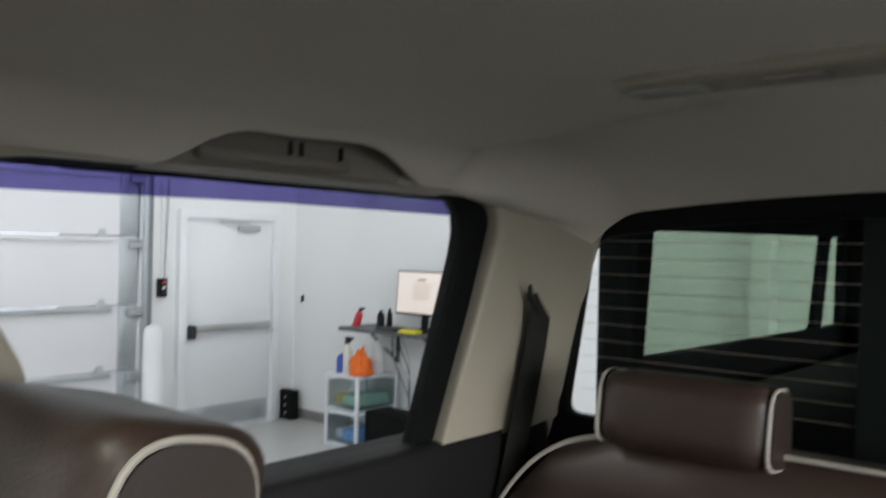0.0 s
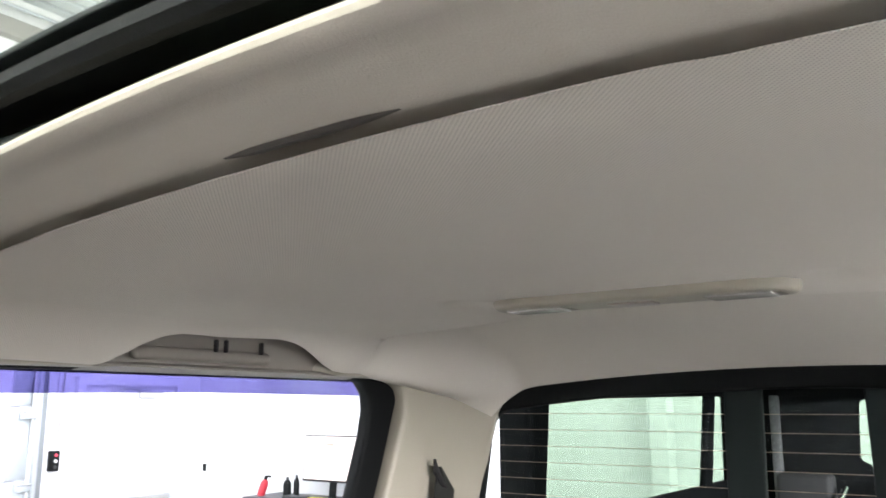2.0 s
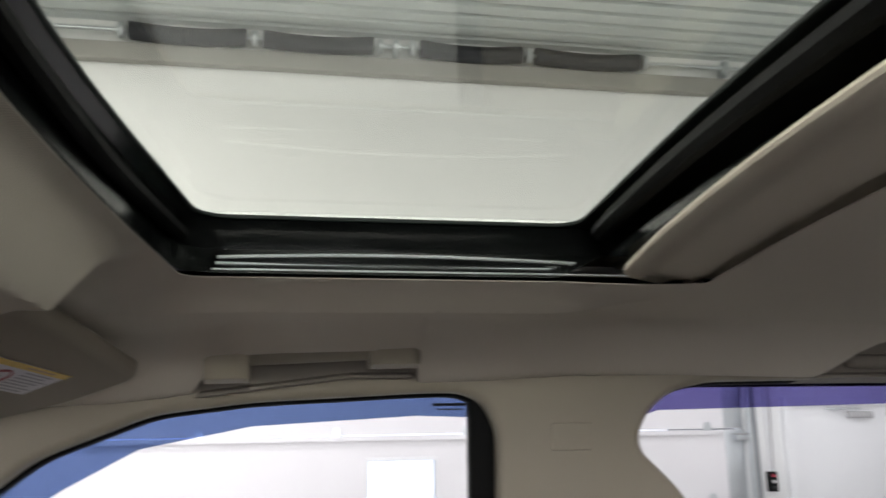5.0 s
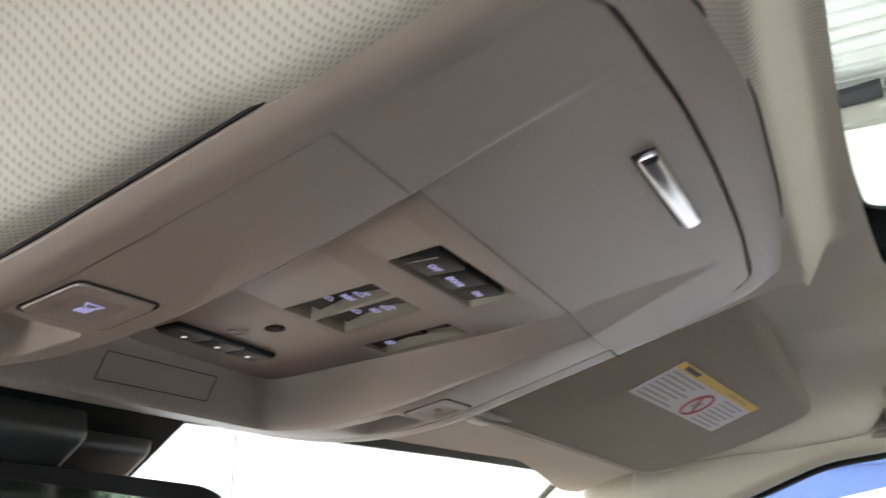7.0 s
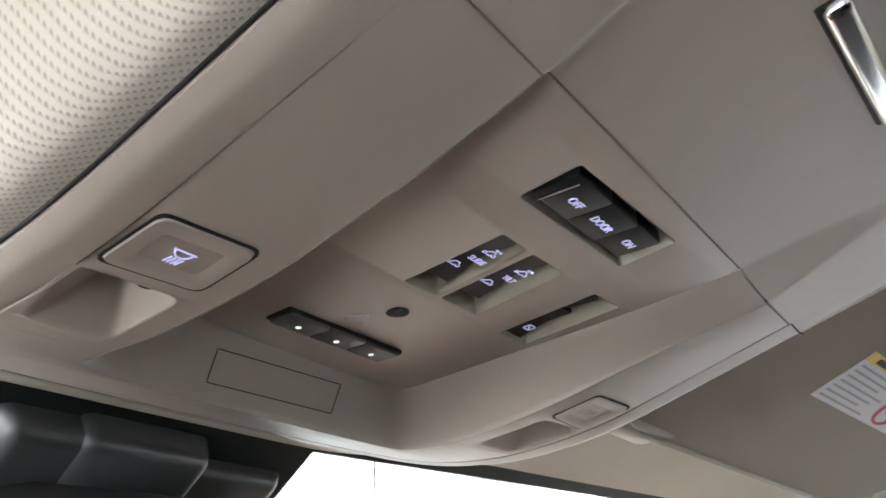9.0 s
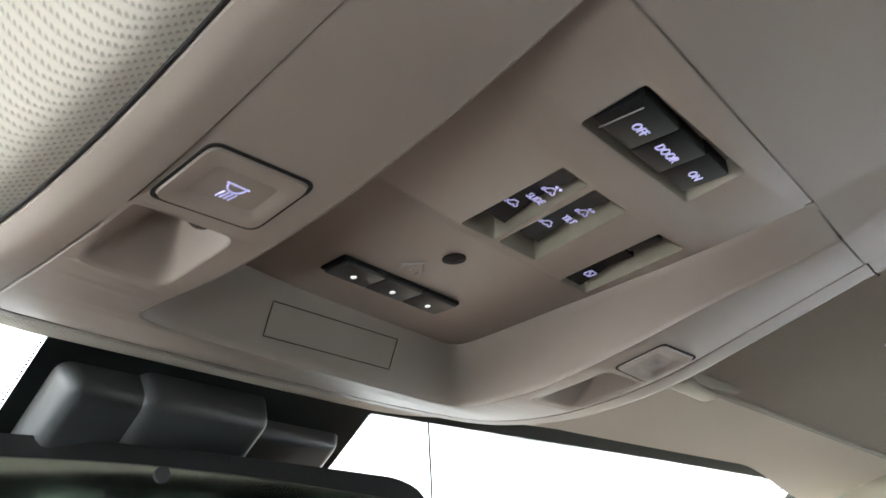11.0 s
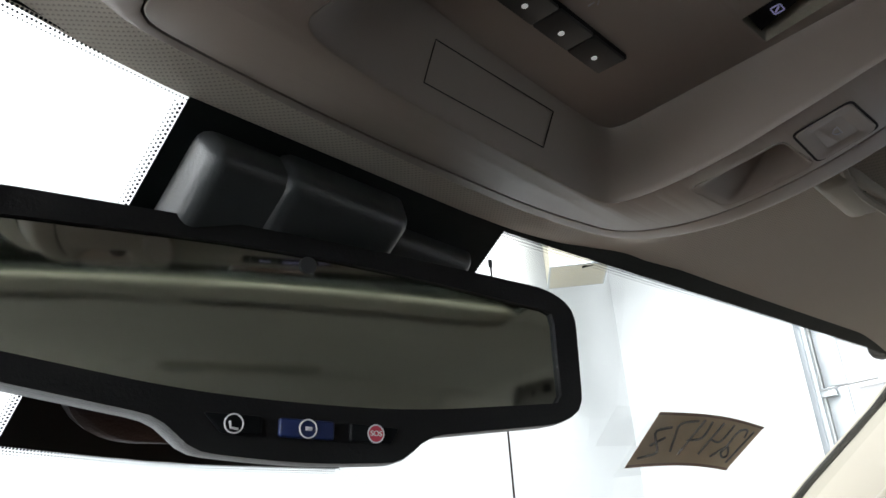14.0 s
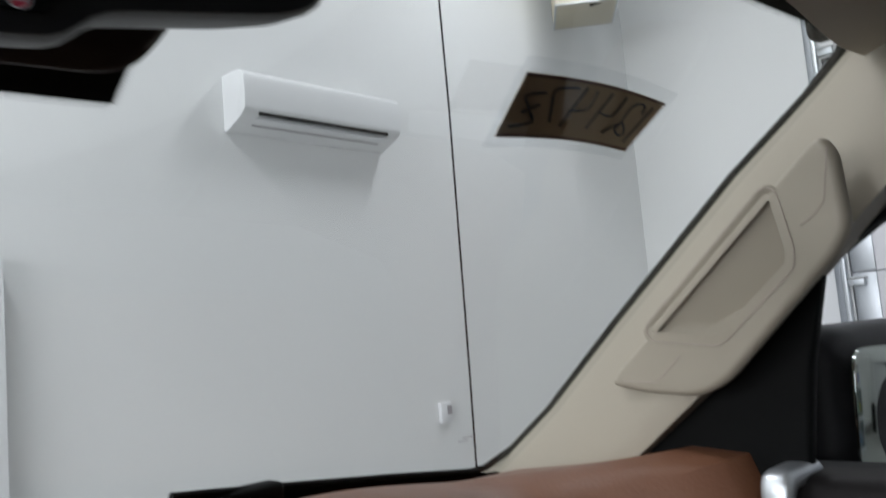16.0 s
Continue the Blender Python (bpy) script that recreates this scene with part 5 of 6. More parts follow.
def car_icon(parent, x, y, z, s, arrows):
    """Small lit outline of a car, seen from the side, with or without two arrow marks."""
    pts = [(-0.9, -0.25), (-0.9, 0.05), (-0.5, 0.15), (-0.25, 0.5), (0.35, 0.5), (0.6, 0.12), (0.9, 0.05), (0.9, -0.25), (0.55, -0.25), (0.4, -0.05), (0.25, -0.25), (-0.3, -0.25), (-0.45, -0.05), (-0.6, -0.25), (-0.9, -0.25)]
    m = text_at(x, y, z, 0.0)
    bm = bmesh.new()
    for a, b in zip(pts, pts[1:]):
        tube([m @ Vector((a[0] * s, a[1] * s, 0)), m @ Vector((b[0] * s, b[1] * s, 0))], 0.00022, 5, bm)
    if arrows:
        for u in (-0.15, 0.45):
            tube([m @ Vector((u * s, 0.78 * s, 0)), m @ Vector(((u + 0.22) * s, 0.92 * s, 0))], 0.00045, 5, bm)
    part("lit_icon", bm, ICON, parent)


for nm, hole, key in (("slide_switch", SLIDE_HOLE, "SLIDE"), ("tilt_switch", TILT_HOLE, "TILT")):
    w = well(nm, hole, 0.008, console, TRIM, "black rocker switch for the sunroof")
    x0, x1 = hole[0][0], hole[-1][0]
    xs = [p[0] for p in hole]
    cx = sum(xs) / len(xs)
    cx = -0.0090 if key == "SLIDE" else 0.0120
    poly = [(cx - 0.0084, 0.3505), (cx + 0.0030, 0.3505), (cx + 0.0075, 0.3825), (cx - 0.0055, 0.3825)]
    rocker("rocker_cap", poly, 0.0022, w, BUTTON, "black rocker cap")
    words(key, 0.0036, ICON, w, text_at(cx + 0.0022, 0.3668, floor_z(0.3668) + 0.0014, 0.05))
    car_icon(w, cx + 0.0005, 0.3605, floor_z(0.3605) + 0.0008, 0.0036, True)
    car_icon(w, cx - 0.0018, 0.3735, floor_z(0.3735) + 0.0016, 0.0036, False)

w = well("rear_window_switch", RW_HOLE, 0.008, console, TRIM, "black rocker switch for the rear window")
rocker("rocker_cap", [(0.0490, 0.3650), (0.0600, 0.3650), (0.0655, 0.3920), (0.0525, 0.3920)], 0.0015, w, BUTTON, "black rocker cap")
part("rocker_cap", box(0.0528, 0.3580, floor_z(0.3580) + 0.004, 0.0075, 0.014, 0.005, 0.001), BUTTON, w)
im = text_at(0.0570, 0.3830, floor_z(0.3820) + 0.0003, 0.03)
bm = bmesh.new()
ring = rounded([(-0.0022, -0.0018), (0.0022, -0.0018), (0.0022, 0.0018), (-0.0022, 0.0018)], 0.0008, 3)
tube([im @ Vector((x, y, 0)) for x, y in ring + ring[:2]], 0.0003, 5, bm)
tube([im @ Vector((0.001, -0.001, 0)), im @ Vector((-0.001, 0.0008, 0))], 0.0004, 5, bm)
part("lit_icon", bm, ICON, w)

# microphone and embossed door mark
mic = part("microphone", tube([(0.0035, 0.409, floor_z(0.409) - 0.0004), (0.0035, 0.409, floor_z(0.409) + 0.0002)], 0.0044, 20), GAP, console, "small round microphone grille")
for dx, dy in ((-0.002, -0.001), (0.002, 0.001), (0, 0.0025), (0.0015, -0.002)):
    part("mic_hole", tube([(0.0035 + dx, 0.409 + dy, floor_z(0.409) - 0.0006), (0.0035 + dx, 0.409 + dy, floor_z(0.409) - 0.0003)], 0.0010, 8), BUTTON, mic)
im = text_at(-0.0030, 0.4205, floor_z(0.4205) - 0.0005, 0.07)
bm = bmesh.new()
for a, b in (((-0.006, -0.003), (0.0, 0.003)), ((0.0, 0.003), (0.006, -0.003)), ((-0.004, -0.003), (-0.004, -0.0055)), ((0.004, -0.003), (0.004, -0.0055)), ((-0.001, -0.002), (0.001, -0.002)), ((0, -0.0015), (0, -0.004))):
    tube([im @ Vector((*a, 0)), im @ Vector((*b, 0))], 0.0003, 5, bm)
part("embossed_mark", bm, GREYINK, console)

# three-button strip for the workshop door
strip = part("button_strip", box(0.0028, 0.4375, floor_z(0.4375) + 0.0006, 0.065, 0.0125, 0.0040, 0.0008, m=None), BUTTON, console, "black strip of three door-opener buttons")
for k in range(3):
    cx = 0.0028 + (k - 1) * 0.0208
    b = part("opener_button", box(cx, 0.4375, floor_z(0.4375) - 0.0010, 0.0203, 0.0118, 0.0030, 0.0008), BUTTON_GREY, strip)
    part("lit_dot", tube([(cx, 0.4385, floor_z(0.4375) - 0.0024), (cx, 0.4385, floor_z(0.4375) - 0.0028)], 0.0011, 10), DOT, strip)

# flush lid in the front slope of the recess
slope = bpy.data.objects["recess_wall"].data
tree = BVHTree.FromPolygons([v.co for v in slope.vertices], [tuple(p.vertices) for p in slope.polygons])
bm = bmesh.new()
corners = [Vector((-0.0321, 0.4671, 1.6844)), Vector((0.0364, 0.4667, 1.6850)), Vector((0.0410, 0.4749, 1.6740)), Vector((-0.0280, 0.4753, 1.6733))]
ring = [a.lerp(b, k / 14) for a, b in zip(corners, corners[1:] + corners[:1]) for k in range(14)]
aim = Vector((0.05, 0.80, 0.58)).normalized()
seam = []
for p in ring:
    hit = tree.ray_cast(p - aim * 0.04, aim, 0.10)[0]
    seam.append((hit if hit is not None else p) - aim * 0.0003)
tube(seam + seam[:2], 0.00022, 5, bm)
part("lid_seam", bm, GAP, console, "fine seam of a flush lid")

# sunglasses bin behind the cross seam
rear_of = [(x, min(q[1] for q in resample(INNER, 300, (0, 0.2215)) if abs(q[0] - x) < 0.0020) + 0.0017) for x in [-0.1215 + 0.2580 * k / 40 for k in range(41)]]


def bin_door():
    """The bin lid: raised side cheeks and a middle that dips towards the seam."""
    cols, rows = 170, 28
    facet = [(0.0, 0.0), (0.02, 0.03), (0.06, 0.12), (0.88, 0.88), (0.97, 0.98), (1.0, 1.0)]
    loops = []
    for j in range(rows + 1):
        row = []
        for i in range(cols + 1):
            x = -0.1227 + 0.2604 * i / cols
            y = 0.3001 + (lerp(rear_of, x) - 0.3001) * j / rows
            q = smooth01((y - 0.226) / 0.062)
            back = (0.300 - y) / 0.064
            if x > 0:
                xi, xl = 0.071 + 0.008 * back, 0.105 - 0.024 * back
                w = lerp(facet, min(1.0, max(0.0, (max(xl, xi + 0.004) - x) / max(xl - xi, 0.004))))
            else:
                w = smooth01((x + 0.081 + 0.010 * back) / 0.004)
            row.append((x, y, rim_z(y) - 0.0002 + 0.0032 * q * w))
        loops.append(row)
    top = grid_mesh(loops)
    edge = [[p, (p[0], p[1], p[2] + 0.006)] for p in loops[-1]]
    return grid_mesh(edge, bm=top)


bn = part("bin_door", bin_door(), CONSOLE, console, "taupe sunglasses bin lid")
hm = facing((-0.0095, 0.2385, rim_z(0.2385) - 0.0010), (1, -0.05, 0.0), (0, -1, 0.28))
part("handle", box(0, 0, 0, 0.064, 0.0078, 0.0060, 0.0029, 5, m=hm), CHROME, bn, "chrome bin handle")
part("handle_well", box(0, -0.0006, -0.0012, 0.0655, 0.0085, 0.002, 0.0008, m=hm), GAP, bn)


def map_lamp(sign, well_poly, corners):
    """A map lamp well with its square push key behind it."""
    deep = 0.013
    key_poly = rounded(corners, 0.0033, 4)
    c = Vector((sum(p[0] for p in well_poly) / len(well_poly), sum(p[1] for p in well_poly) / len(well_poly)))
    low = [(x, y, rim_z(y)) for x, y in well_poly]
    apex = Vector((c.x + 0.003, min(p[1] for p in well_poly) + 0.008))
    loops = [low]
    for k, h in ((0.06, 0.004), (0.12, 0.05), (0.80, 0.86), (0.92, 0.97), (0.97, 1.0)):
        loops.append([(x + (apex.x - x) * k, y + (apex.y - y) * k, rim_z(y) * (1 - h) + (rim_z(apex.y) + deep) * h) for x, y in well_poly])
    bm = grid_mesh(loops, True)
    bm.faces.new([v for v in bm.verts][5 * len(well_poly):])
    wl = part("lamp_well", bm, CONSOLE, console, "angled map lamp well")
    if sign < 0:
        bm = bmesh.new()
        bmesh.ops.create_uvsphere(bm, u_segments=16, v_segments=10, radius=0.0046, matrix=Matrix.Translation((apex.x + 0.003, apex.y - 0.003, rim_z(apex.y) + 0.0075)))
        part("lamp_lens", bm, material("smoked_lens", (0.06, 0.055, 0.05), 0.15), wl, "small dark lamp lens")
    rim = [rounded(offset(corners, d), max(0.0036 - 0.3 * d, 0.001), 4) for d in (0.0, 0.0005, 0.0042, 0.0064, 0.0078)]
    lift = (0.0006, -0.0009, -0.0010, 0.0003, 0.0005)
    bm = grid_mesh([[(x, y, rim_z(y) + h) for x, y in ring] for ring, h in zip(rim, lift)], True)
    bm.faces.new([v for v in bm.verts][4 * len(rim[0]):])
    key = part("lamp_key", bm, CONSOLE, console, "square map lamp key with a sunken face")
    part("key_gap", on_rim(plate([rounded(offset(corners, -0.0007), 0.0036, 4), rounded(offset(corners, 0.0001), 0.0033, 4)], 0.0006), -0.0001), GAP, key)
    kc = Vector((sum(p[0] for p in key_poly) / len(key_poly), sum(p[1] for p in key_poly) / len(key_poly)))
    im = text_at(kc.x, kc.y, rim_z(kc.y) - 0.0003, 0.26) @ Matrix.Translation((0, 0.0018, 0))
    bm = bmesh.new()
    r = 0.0027
    arc = [(r * math.cos(a), -r * math.sin(a)) for a in [math.pi * j / 8 for j in range(9)]]
    arc = arc + [(-r * 1.25, 0), (r * 1.25, 0)]
    tube([im @ Vector((x, y, 0)) for x, y in arc], 0.00028, 5, bm)
    if sign < 0:
        for j in range(4):
            a = -0.0018 + 0.0012 * j
            tube([im @ Vector((a, -0.0030, 0)), im @ Vector((a - 0.0010, -0.0056, 0))], 0.00026, 5, bm)
    part("lit_icon", bm, ICON if sign < 0 else GREYINK, key)
    return wl


KEY_L = [(-0.1195, 0.3840), (-0.0895, 0.3825), (-0.0903, 0.4050), (-0.1205, 0.4070)]
KEY_R = [(0.1055, 0.3784), (0.1365, 0.3768), (0.1350, 0.4018), (0.1040, 0.4010)]
map_lamp(-1, LAMP_L, KEY_L)
map_lamp(1, LAMP_R, KEY_R)


# ---- rear-view mirror ----
MIRROR_AT, MIRROR_SIZE = (-0.0135, 0.5574, 1.5733), 1.08
MIRROR_RIGHT, MIRROR_UP = (0.9588, -0.2840, 0.0), (-0.0198, -0.0669, 0.9976)


def rear_mirror():
    m = facing(MIRROR_AT, MIRROR_RIGHT, MIRROR_UP) @ pose(0, 0, 0, 0, 0, -2.0) @ Matrix.Scale(MIRROR_SIZE, 4)
    t = thing("rear_view_mirror", "black rear-view mirror with three call buttons on the windshield", "mirror", at=(-0.028, 0.54, 1.6))
    case = rounded([(-0.109, 0.0095), (-0.048, 0.001), (-0.037, -0.009), (0.0, -0.0112), (0.037, -0.009), (0.048, 0.001), (0.109, 0.0095), (0.1225, 0.016), (0.1215, 0.060), (0.107, 0.0665), (0.0, 0.0695), (-0.107, 0.0665), (-0.1215, 0.060), (-0.1225, 0.016)],
                   [0.01, 0.006, 0.006, 0.02, 0.006, 0.006, 0.01, 0.008, 0.010, 0.01, 0.06, 0.01, 0.010, 0.008], 5)
    glass = rounded([(-0.1105, 0.0185), (-0.042, 0.0100), (0.0, 0.0090), (0.042, 0.0100), (0.1105, 0.0185), (0.1085, 0.0565), (0.0, 0.0630), (-0.1085, 0.0565)], [0.004, 0.02, 0.03, 0.02, 0.004, 0.004, 0.06, 0.004], 5)
    # shell: rim, then a back that tapers away
    a = resample(case, 120, (0, 0.0695))
    g = resample(glass, 120, (0, 0.0630))
    loops = []
    for s, z in ((0.70, -0.038), (0.88, -0.030), (0.97, -0.016), (1.0, -0.006), (1.0, -0.002), (0.988, 0.0015)):
        loops.append([m @ Vector((x * s, 0.030 + (y - 0.030) * s* 1.0, z)) for x, y in a])
    loops.append([m @ Vector((x, y, 0.0012)) for x, y in g])
    loops.append([m @ Vector((x, y, -0.0010)) for x, y in g])
    bm = grid_mesh(loops, True)
    bm.faces.new([v for v in bm.verts][:120][::-1])
    part("housing", bm, BLACK, t)
    bm = bmesh.new()
    bm.faces.new([bm.verts.new(m @ Vector((x * 1.004, y, -0.0006))) for x, y in g])
    part("mirror_glass", bm, MIRROR, t, "darkened mirror glass", smooth=False)
    part("sensor", tube([m @ Vector((-0.0013, 0.0584, -0.0004)), m @ Vector((-0.0013, 0.0584, 0.0003))], 0.0034, 20), BUTTON_GREY, t, "round light sensor")
    for k, (x, mat) in enumerate(((-0.025, BUTTON), (0.0, BLUEBTN), (0.025, BUTTON))):
        w = 0.0195
        face = [(x - w / 2, -0.0026), (x + w / 2, -0.0026), (x + w / 2, 0.0036), (x - w / 2, 0.0036)]
        if k == 0:
            face = [(x - 0.0035, -0.0026), (x + 0.0095, -0.0026), (x + 0.0095, 0.0036), (x - 0.0095, 0.0036)]
        elif k == 2:
            face = [(x - 0.0095, -0.0026), (x + 0.0065, -0.0026), (x + 0.0095, 0.0030), (x - 0.0095, 0.0036)]
        b = part("call_button", plate([rounded(face, 0.001, 3)], 0.0022, 0.0008, m @ Matrix.Translation((0, 0, 0.0022))), mat, t, "blue call button" if k == 1 else "black call button")
        part("button_disc", tube([m @ Vector((x, 0.0005, 0.0032)), m @ Vector((x, 0.0005, 0.0036))], 0.0030, 20), REDINK if k == 2 else (BUTTON if k == 0 else BLUEBTN), b)
        ringp = [m @ Vector((x + 0.0030 * math.cos(q), 0.0005 + 0.0030 * math.sin(q), 0.0036)) for q in [math.pi * j / 10 for j in range(22)]]
        part("button_ring", tube(ringp, 0.00032, 5), WHITEINK if k < 2 else PAPER, b)
        if k == 2:
            words("SOS", 0.0026, WHITEINK, b, m @ Matrix.Translation((x, 0.0005, 0.0038)))
        elif k == 0:
            part("icon_bar", tube([m @ Vector((x - 0.0014, 0.0012, 0.0037)), m @ Vector((x - 0.001, -0.0008, 0.0037)), m @ Vector((x + 0.0014, -0.0012, 0.0037))], 0.0005, 5), WHITEINK, b)
        else:
            part("icon_bar", tube([m @ Vector((x - 0.001, 0.0005, 0.0037)), m @ Vector((x + 0.0012, 0.0005, 0.0037))], 0.0008, 5), WHITEINK, b)
    # the stem to the windshield
    part("stem", tube([m @ Vector((0.0, 0.030, -0.03)), (-0.012, 0.585, 1.605), (0.0, 0.605, 1.622)], 0.012, 12), BLACK, t)
    return t


rear_mirror()


def sensor_cover():
    """Cover over the camera and rain sensor on the glass: a wedge with a raised middle."""
    t = thing("sensor_cover", "black plastic sensor cover above the mirror on the windshield", "sensor cover", at=(0.01, 0.60, 1.67))

    def block(x0, x1, s0, s1, deep, mat, name, r=0.008, taper=0.82):
        a, b2 = shield_point((x0 + x1) / 2, s0), shield_point((x0 + x1) / 2, s1)
        m = facing((a + b2) / 2, (1, 0, 0), a - b2)
        long = (b2 - a).length
        bm = box(0, 0, 0, x1 - x0, long, deep, 0.0)
        for v in bm.verts:
            if v.co.z * (1 if (m.to_3x3() @ Vector((0, 0, 1))).y < 0 else -1) > 0:
                v.co.x *= taper
                v.co.y *= 0.9
        bmesh.ops.bevel(bm, geom=list(bm.edges), offset=r, segments=4, affect="EDGES", profile=0.6)
        up = -1 if (m.to_3x3() @ Vector((0, 0, 1))).y < 0 else 1
        bm.transform(m @ Matrix.Translation((0, 0, -up * (deep / 2 - 0.004))))
        return part(name, bm, mat, t)

    block(-0.072, 0.000, 0.005, 0.14, 0.019, COVER, "side_cover", 0.006, 0.70)
    block(-0.036, 0.034, 0.000, 0.150, 0.022, COVER, "camera_cover", 0.007, 0.90)
    block(0.020, 0.092, 0.018, 0.14, 0.015, COVER, "side_cover", 0.005, 0.8)
    base = rounded([(-0.070, 0.08), (0.094, 0.08), (0.110, 0.135), (0.098, 0.180), (-0.050, 0.190), (-0.074, 0.155)], [0.01, 0.01, 0.02, 0.02, 0.03, 0.03], 5)
    low = Vector((0, -0.6, -0.8))
    loops = [[shield_point(0.01 + (x - 0.01) * k, 0.13 + (s - 0.13) * k) + low * d for x, s in base] for k, d in ((1.0, -0.002), (1.0, 0.005), (0.97, 0.009), (0.90, 0.011))]
    bm = grid_mesh(loops, True)
    bm.faces.new([v for v in bm.verts][3 * len(base):])
    part("base_cover", bm, BLACK, t)
    return t


sensor_cover()


# ---- passenger sun visor ----
def visor_z(x, y):
    return 1.7205 - 0.36 * (y - 0.286) - 0.09 * (x - 0.287)


def sun_visor():
    t = thing("sun_visor", "beige cloth sun visor with a warning label, folded up", "sun visor", at=(0.38, 0.32, 1.72))
    out = rounded([(0.165, 0.246), (0.30, 0.236), (0.578, 0.219), (0.583, 0.285), (0.535, 0.372), (0.21, 0.412), (0.165, 0.405)], [0.02, 0.05, 0.016, 0.03, 0.03, 0.02, 0.03], 6)
    bm = plate([out], 0.020, 0.008, None, 4)
    for v in bm.verts:
        v.co.z += visor_z(v.co.x, v.co.y) + 0.010
    part("board", bm, CLOTH2, t)
    seam = offset(out, 0.004)
    part("edge_seam", tube([(x, y, visor_z(x, y) + 0.001) for x, y in seam if y > 0.33], 0.0022, 6), TRIM, t)
    m = facing((0.287, 0.286, visor_z(0.287, 0.286) - 0.0007), (0.188, -0.027, -0.0072), (0, -1, 0.36))
    lab = part("warning_label", box(0.094, -0.0215, 0, 0.186, 0.044, 0.0006, m=m), PAPER, t, "white warning label with a yellow header", smooth=False)
    part("label_header", box(0.094, -0.003, 0.0005, 0.186, 0.0075, 0.0004, m=m), YELLOW, lab, "yellow label header", smooth=False)
    part("printed_bar", box(0.026, -0.003, 0.0008, 0.028, 0.0042, 0.0002, m=m), INK, lab, smooth=False)
    part("printed_bar", box(0.135, -0.003, 0.0008, 0.050, 0.0022, 0.0002, m=m), KRAFT, lab, smooth=False)
    for k in range(7):
        y = -0.0105 - 0.0048 * k
        part("printed_bar", box(0.038 - 0.004 * (k % 3), y, 0.0006, 0.066 - 0.008 * (k % 3), 0.0017, 0.0002, m=m), GREYINK, lab, smooth=False)
        part("printed_bar", box(0.150 - 0.003 * ((k + 1) % 3), y, 0.0006, 0.056 - 0.006 * ((k + 1) % 3), 0.0017, 0.0002, m=m), GREYINK, lab, smooth=False)
    ringp = [m @ Vector((0.098 + 0.0155 * math.cos(q), -0.026 + 0.0135 * math.sin(q), 0.0008)) for q in [math.pi * j / 16 for j in range(34)]]
    part("red_ring", tube(ringp, 0.0011, 5), material("printed_red", (0.42, 0.12, 0.14), 0.7), lab)
    part("red_ring", tube([m @ Vector((0.088, -0.017, 0.0008)), m @ Vector((0.108, -0.035, 0.0008))], 0.001, 5), bpy.data.materials["printed_red"], lab)
    part("printed_bar", box(0.098, -0.026, 0.0007, 0.012, 0.008, 0.0002, m=m), GREYINK, lab, smooth=False)
    clip = part("hinge_clip", box(0.222, 0.412, visor_z(0.222, 0.412) + 0.012, 0.058, 0.020, 0.020, 0.006, 3), TRIM, t)
    part("clip_slot", box(0.226, 0.403, visor_z(0.226, 0.403) + 0.0045, 0.024, 0.009, 0.008, 0.003, 3), DARKTRIM, clip)
    part("pivot_rod", tube([(0.186, 0.404, visor_z(0.186, 0.404) + 0.004), (0.212, 0.402, visor_z(0.212, 0.402) + 0.001), (0.246, 0.398, visor_z(0.246, 0.398) + 0.003)], 0.0035, 10), TRIM, clip)
    return t


CLOTH2 = knit("visor_cloth", (0.34, 0.305, 0.255), (0.26, 0.235, 0.195), 0.0018)
sun_visor()


# ---- grab handles ----
def roof_handle():
    """Handle folded flush into its pocket: two hinge blocks and the grip between them."""
    t = thing("grab_handle", "beige folding grab handle in its pocket over the front passenger door", "grab handle", at=(0.60, 0.05, 1.73))

    def block(y0, y1, drop):
        loops = []
        for k in range(9):
            q = k / 8
            y = y0 + (y1 - y0) * q
            e = 0.004 * max(abs(2 * q - 1) - 0.75, 0) / 0.25
            low = 1.7145 - drop
            row = [(0.640, 1.775), (0.596 + e, 1.766), (0.587 + e, 1.752), (0.588 + e, 1.733 - drop), (0.596 + e, low + 0.004), (0.612, low), (0.660, low + 0.004)]
            loops.append([(x, y, z + 0.03 * (0.135 - y) * 0.6) for x, z in row])
        part("hinge_block", grid_mesh(loops, False, False), TRIM, t)
        for y, r in ((y0, loops[0]), (y1, loops[-1])):
            bm = bmesh.new()
            bm.faces.new([bm.verts.new(p) for p in r])
            part("block_end", bm, TRIM, t)

    block(0.112, 0.158, 0.0)
    block(-0.075, -0.020, -0.012)
    loops = []
    for k in range(17):
        q = k / 16
        y = 0.112 - 0.132 * q
        z = 1.741 + 0.006 * q
        loops.append([(0.618 + 0.011 * math.cos(a), y, z + 0.004 + 0.011 * math.sin(a)) for a in [2 * math.pi * j / 12 for j in range(12)]])
    part("grip", grid_mesh(loops, True, True), TRIM, t)
    return t


roof_handle()


def rear_handle():
    """Folded handle in its pocket above the rear door."""
    t = thing("grab_handle", "beige grab handle folded into its pocket over the rear door", "grab handle", at=(0.61, -0.72, 1.75))
    # beige grip in the pocket's darkened colour, shade included
    part("grip", box(0.641, -0.755, 1.739, 0.020, 0.24, 0.018, 0.008, 3), RECESS_SHADE, t)
    for y in (-0.764, -0.782, -0.850):
        part("hook", box(0.629, y, 1.753, 0.008, 0.004, 0.018, 0.0015), GAP, t)
    return t


rear_handle()


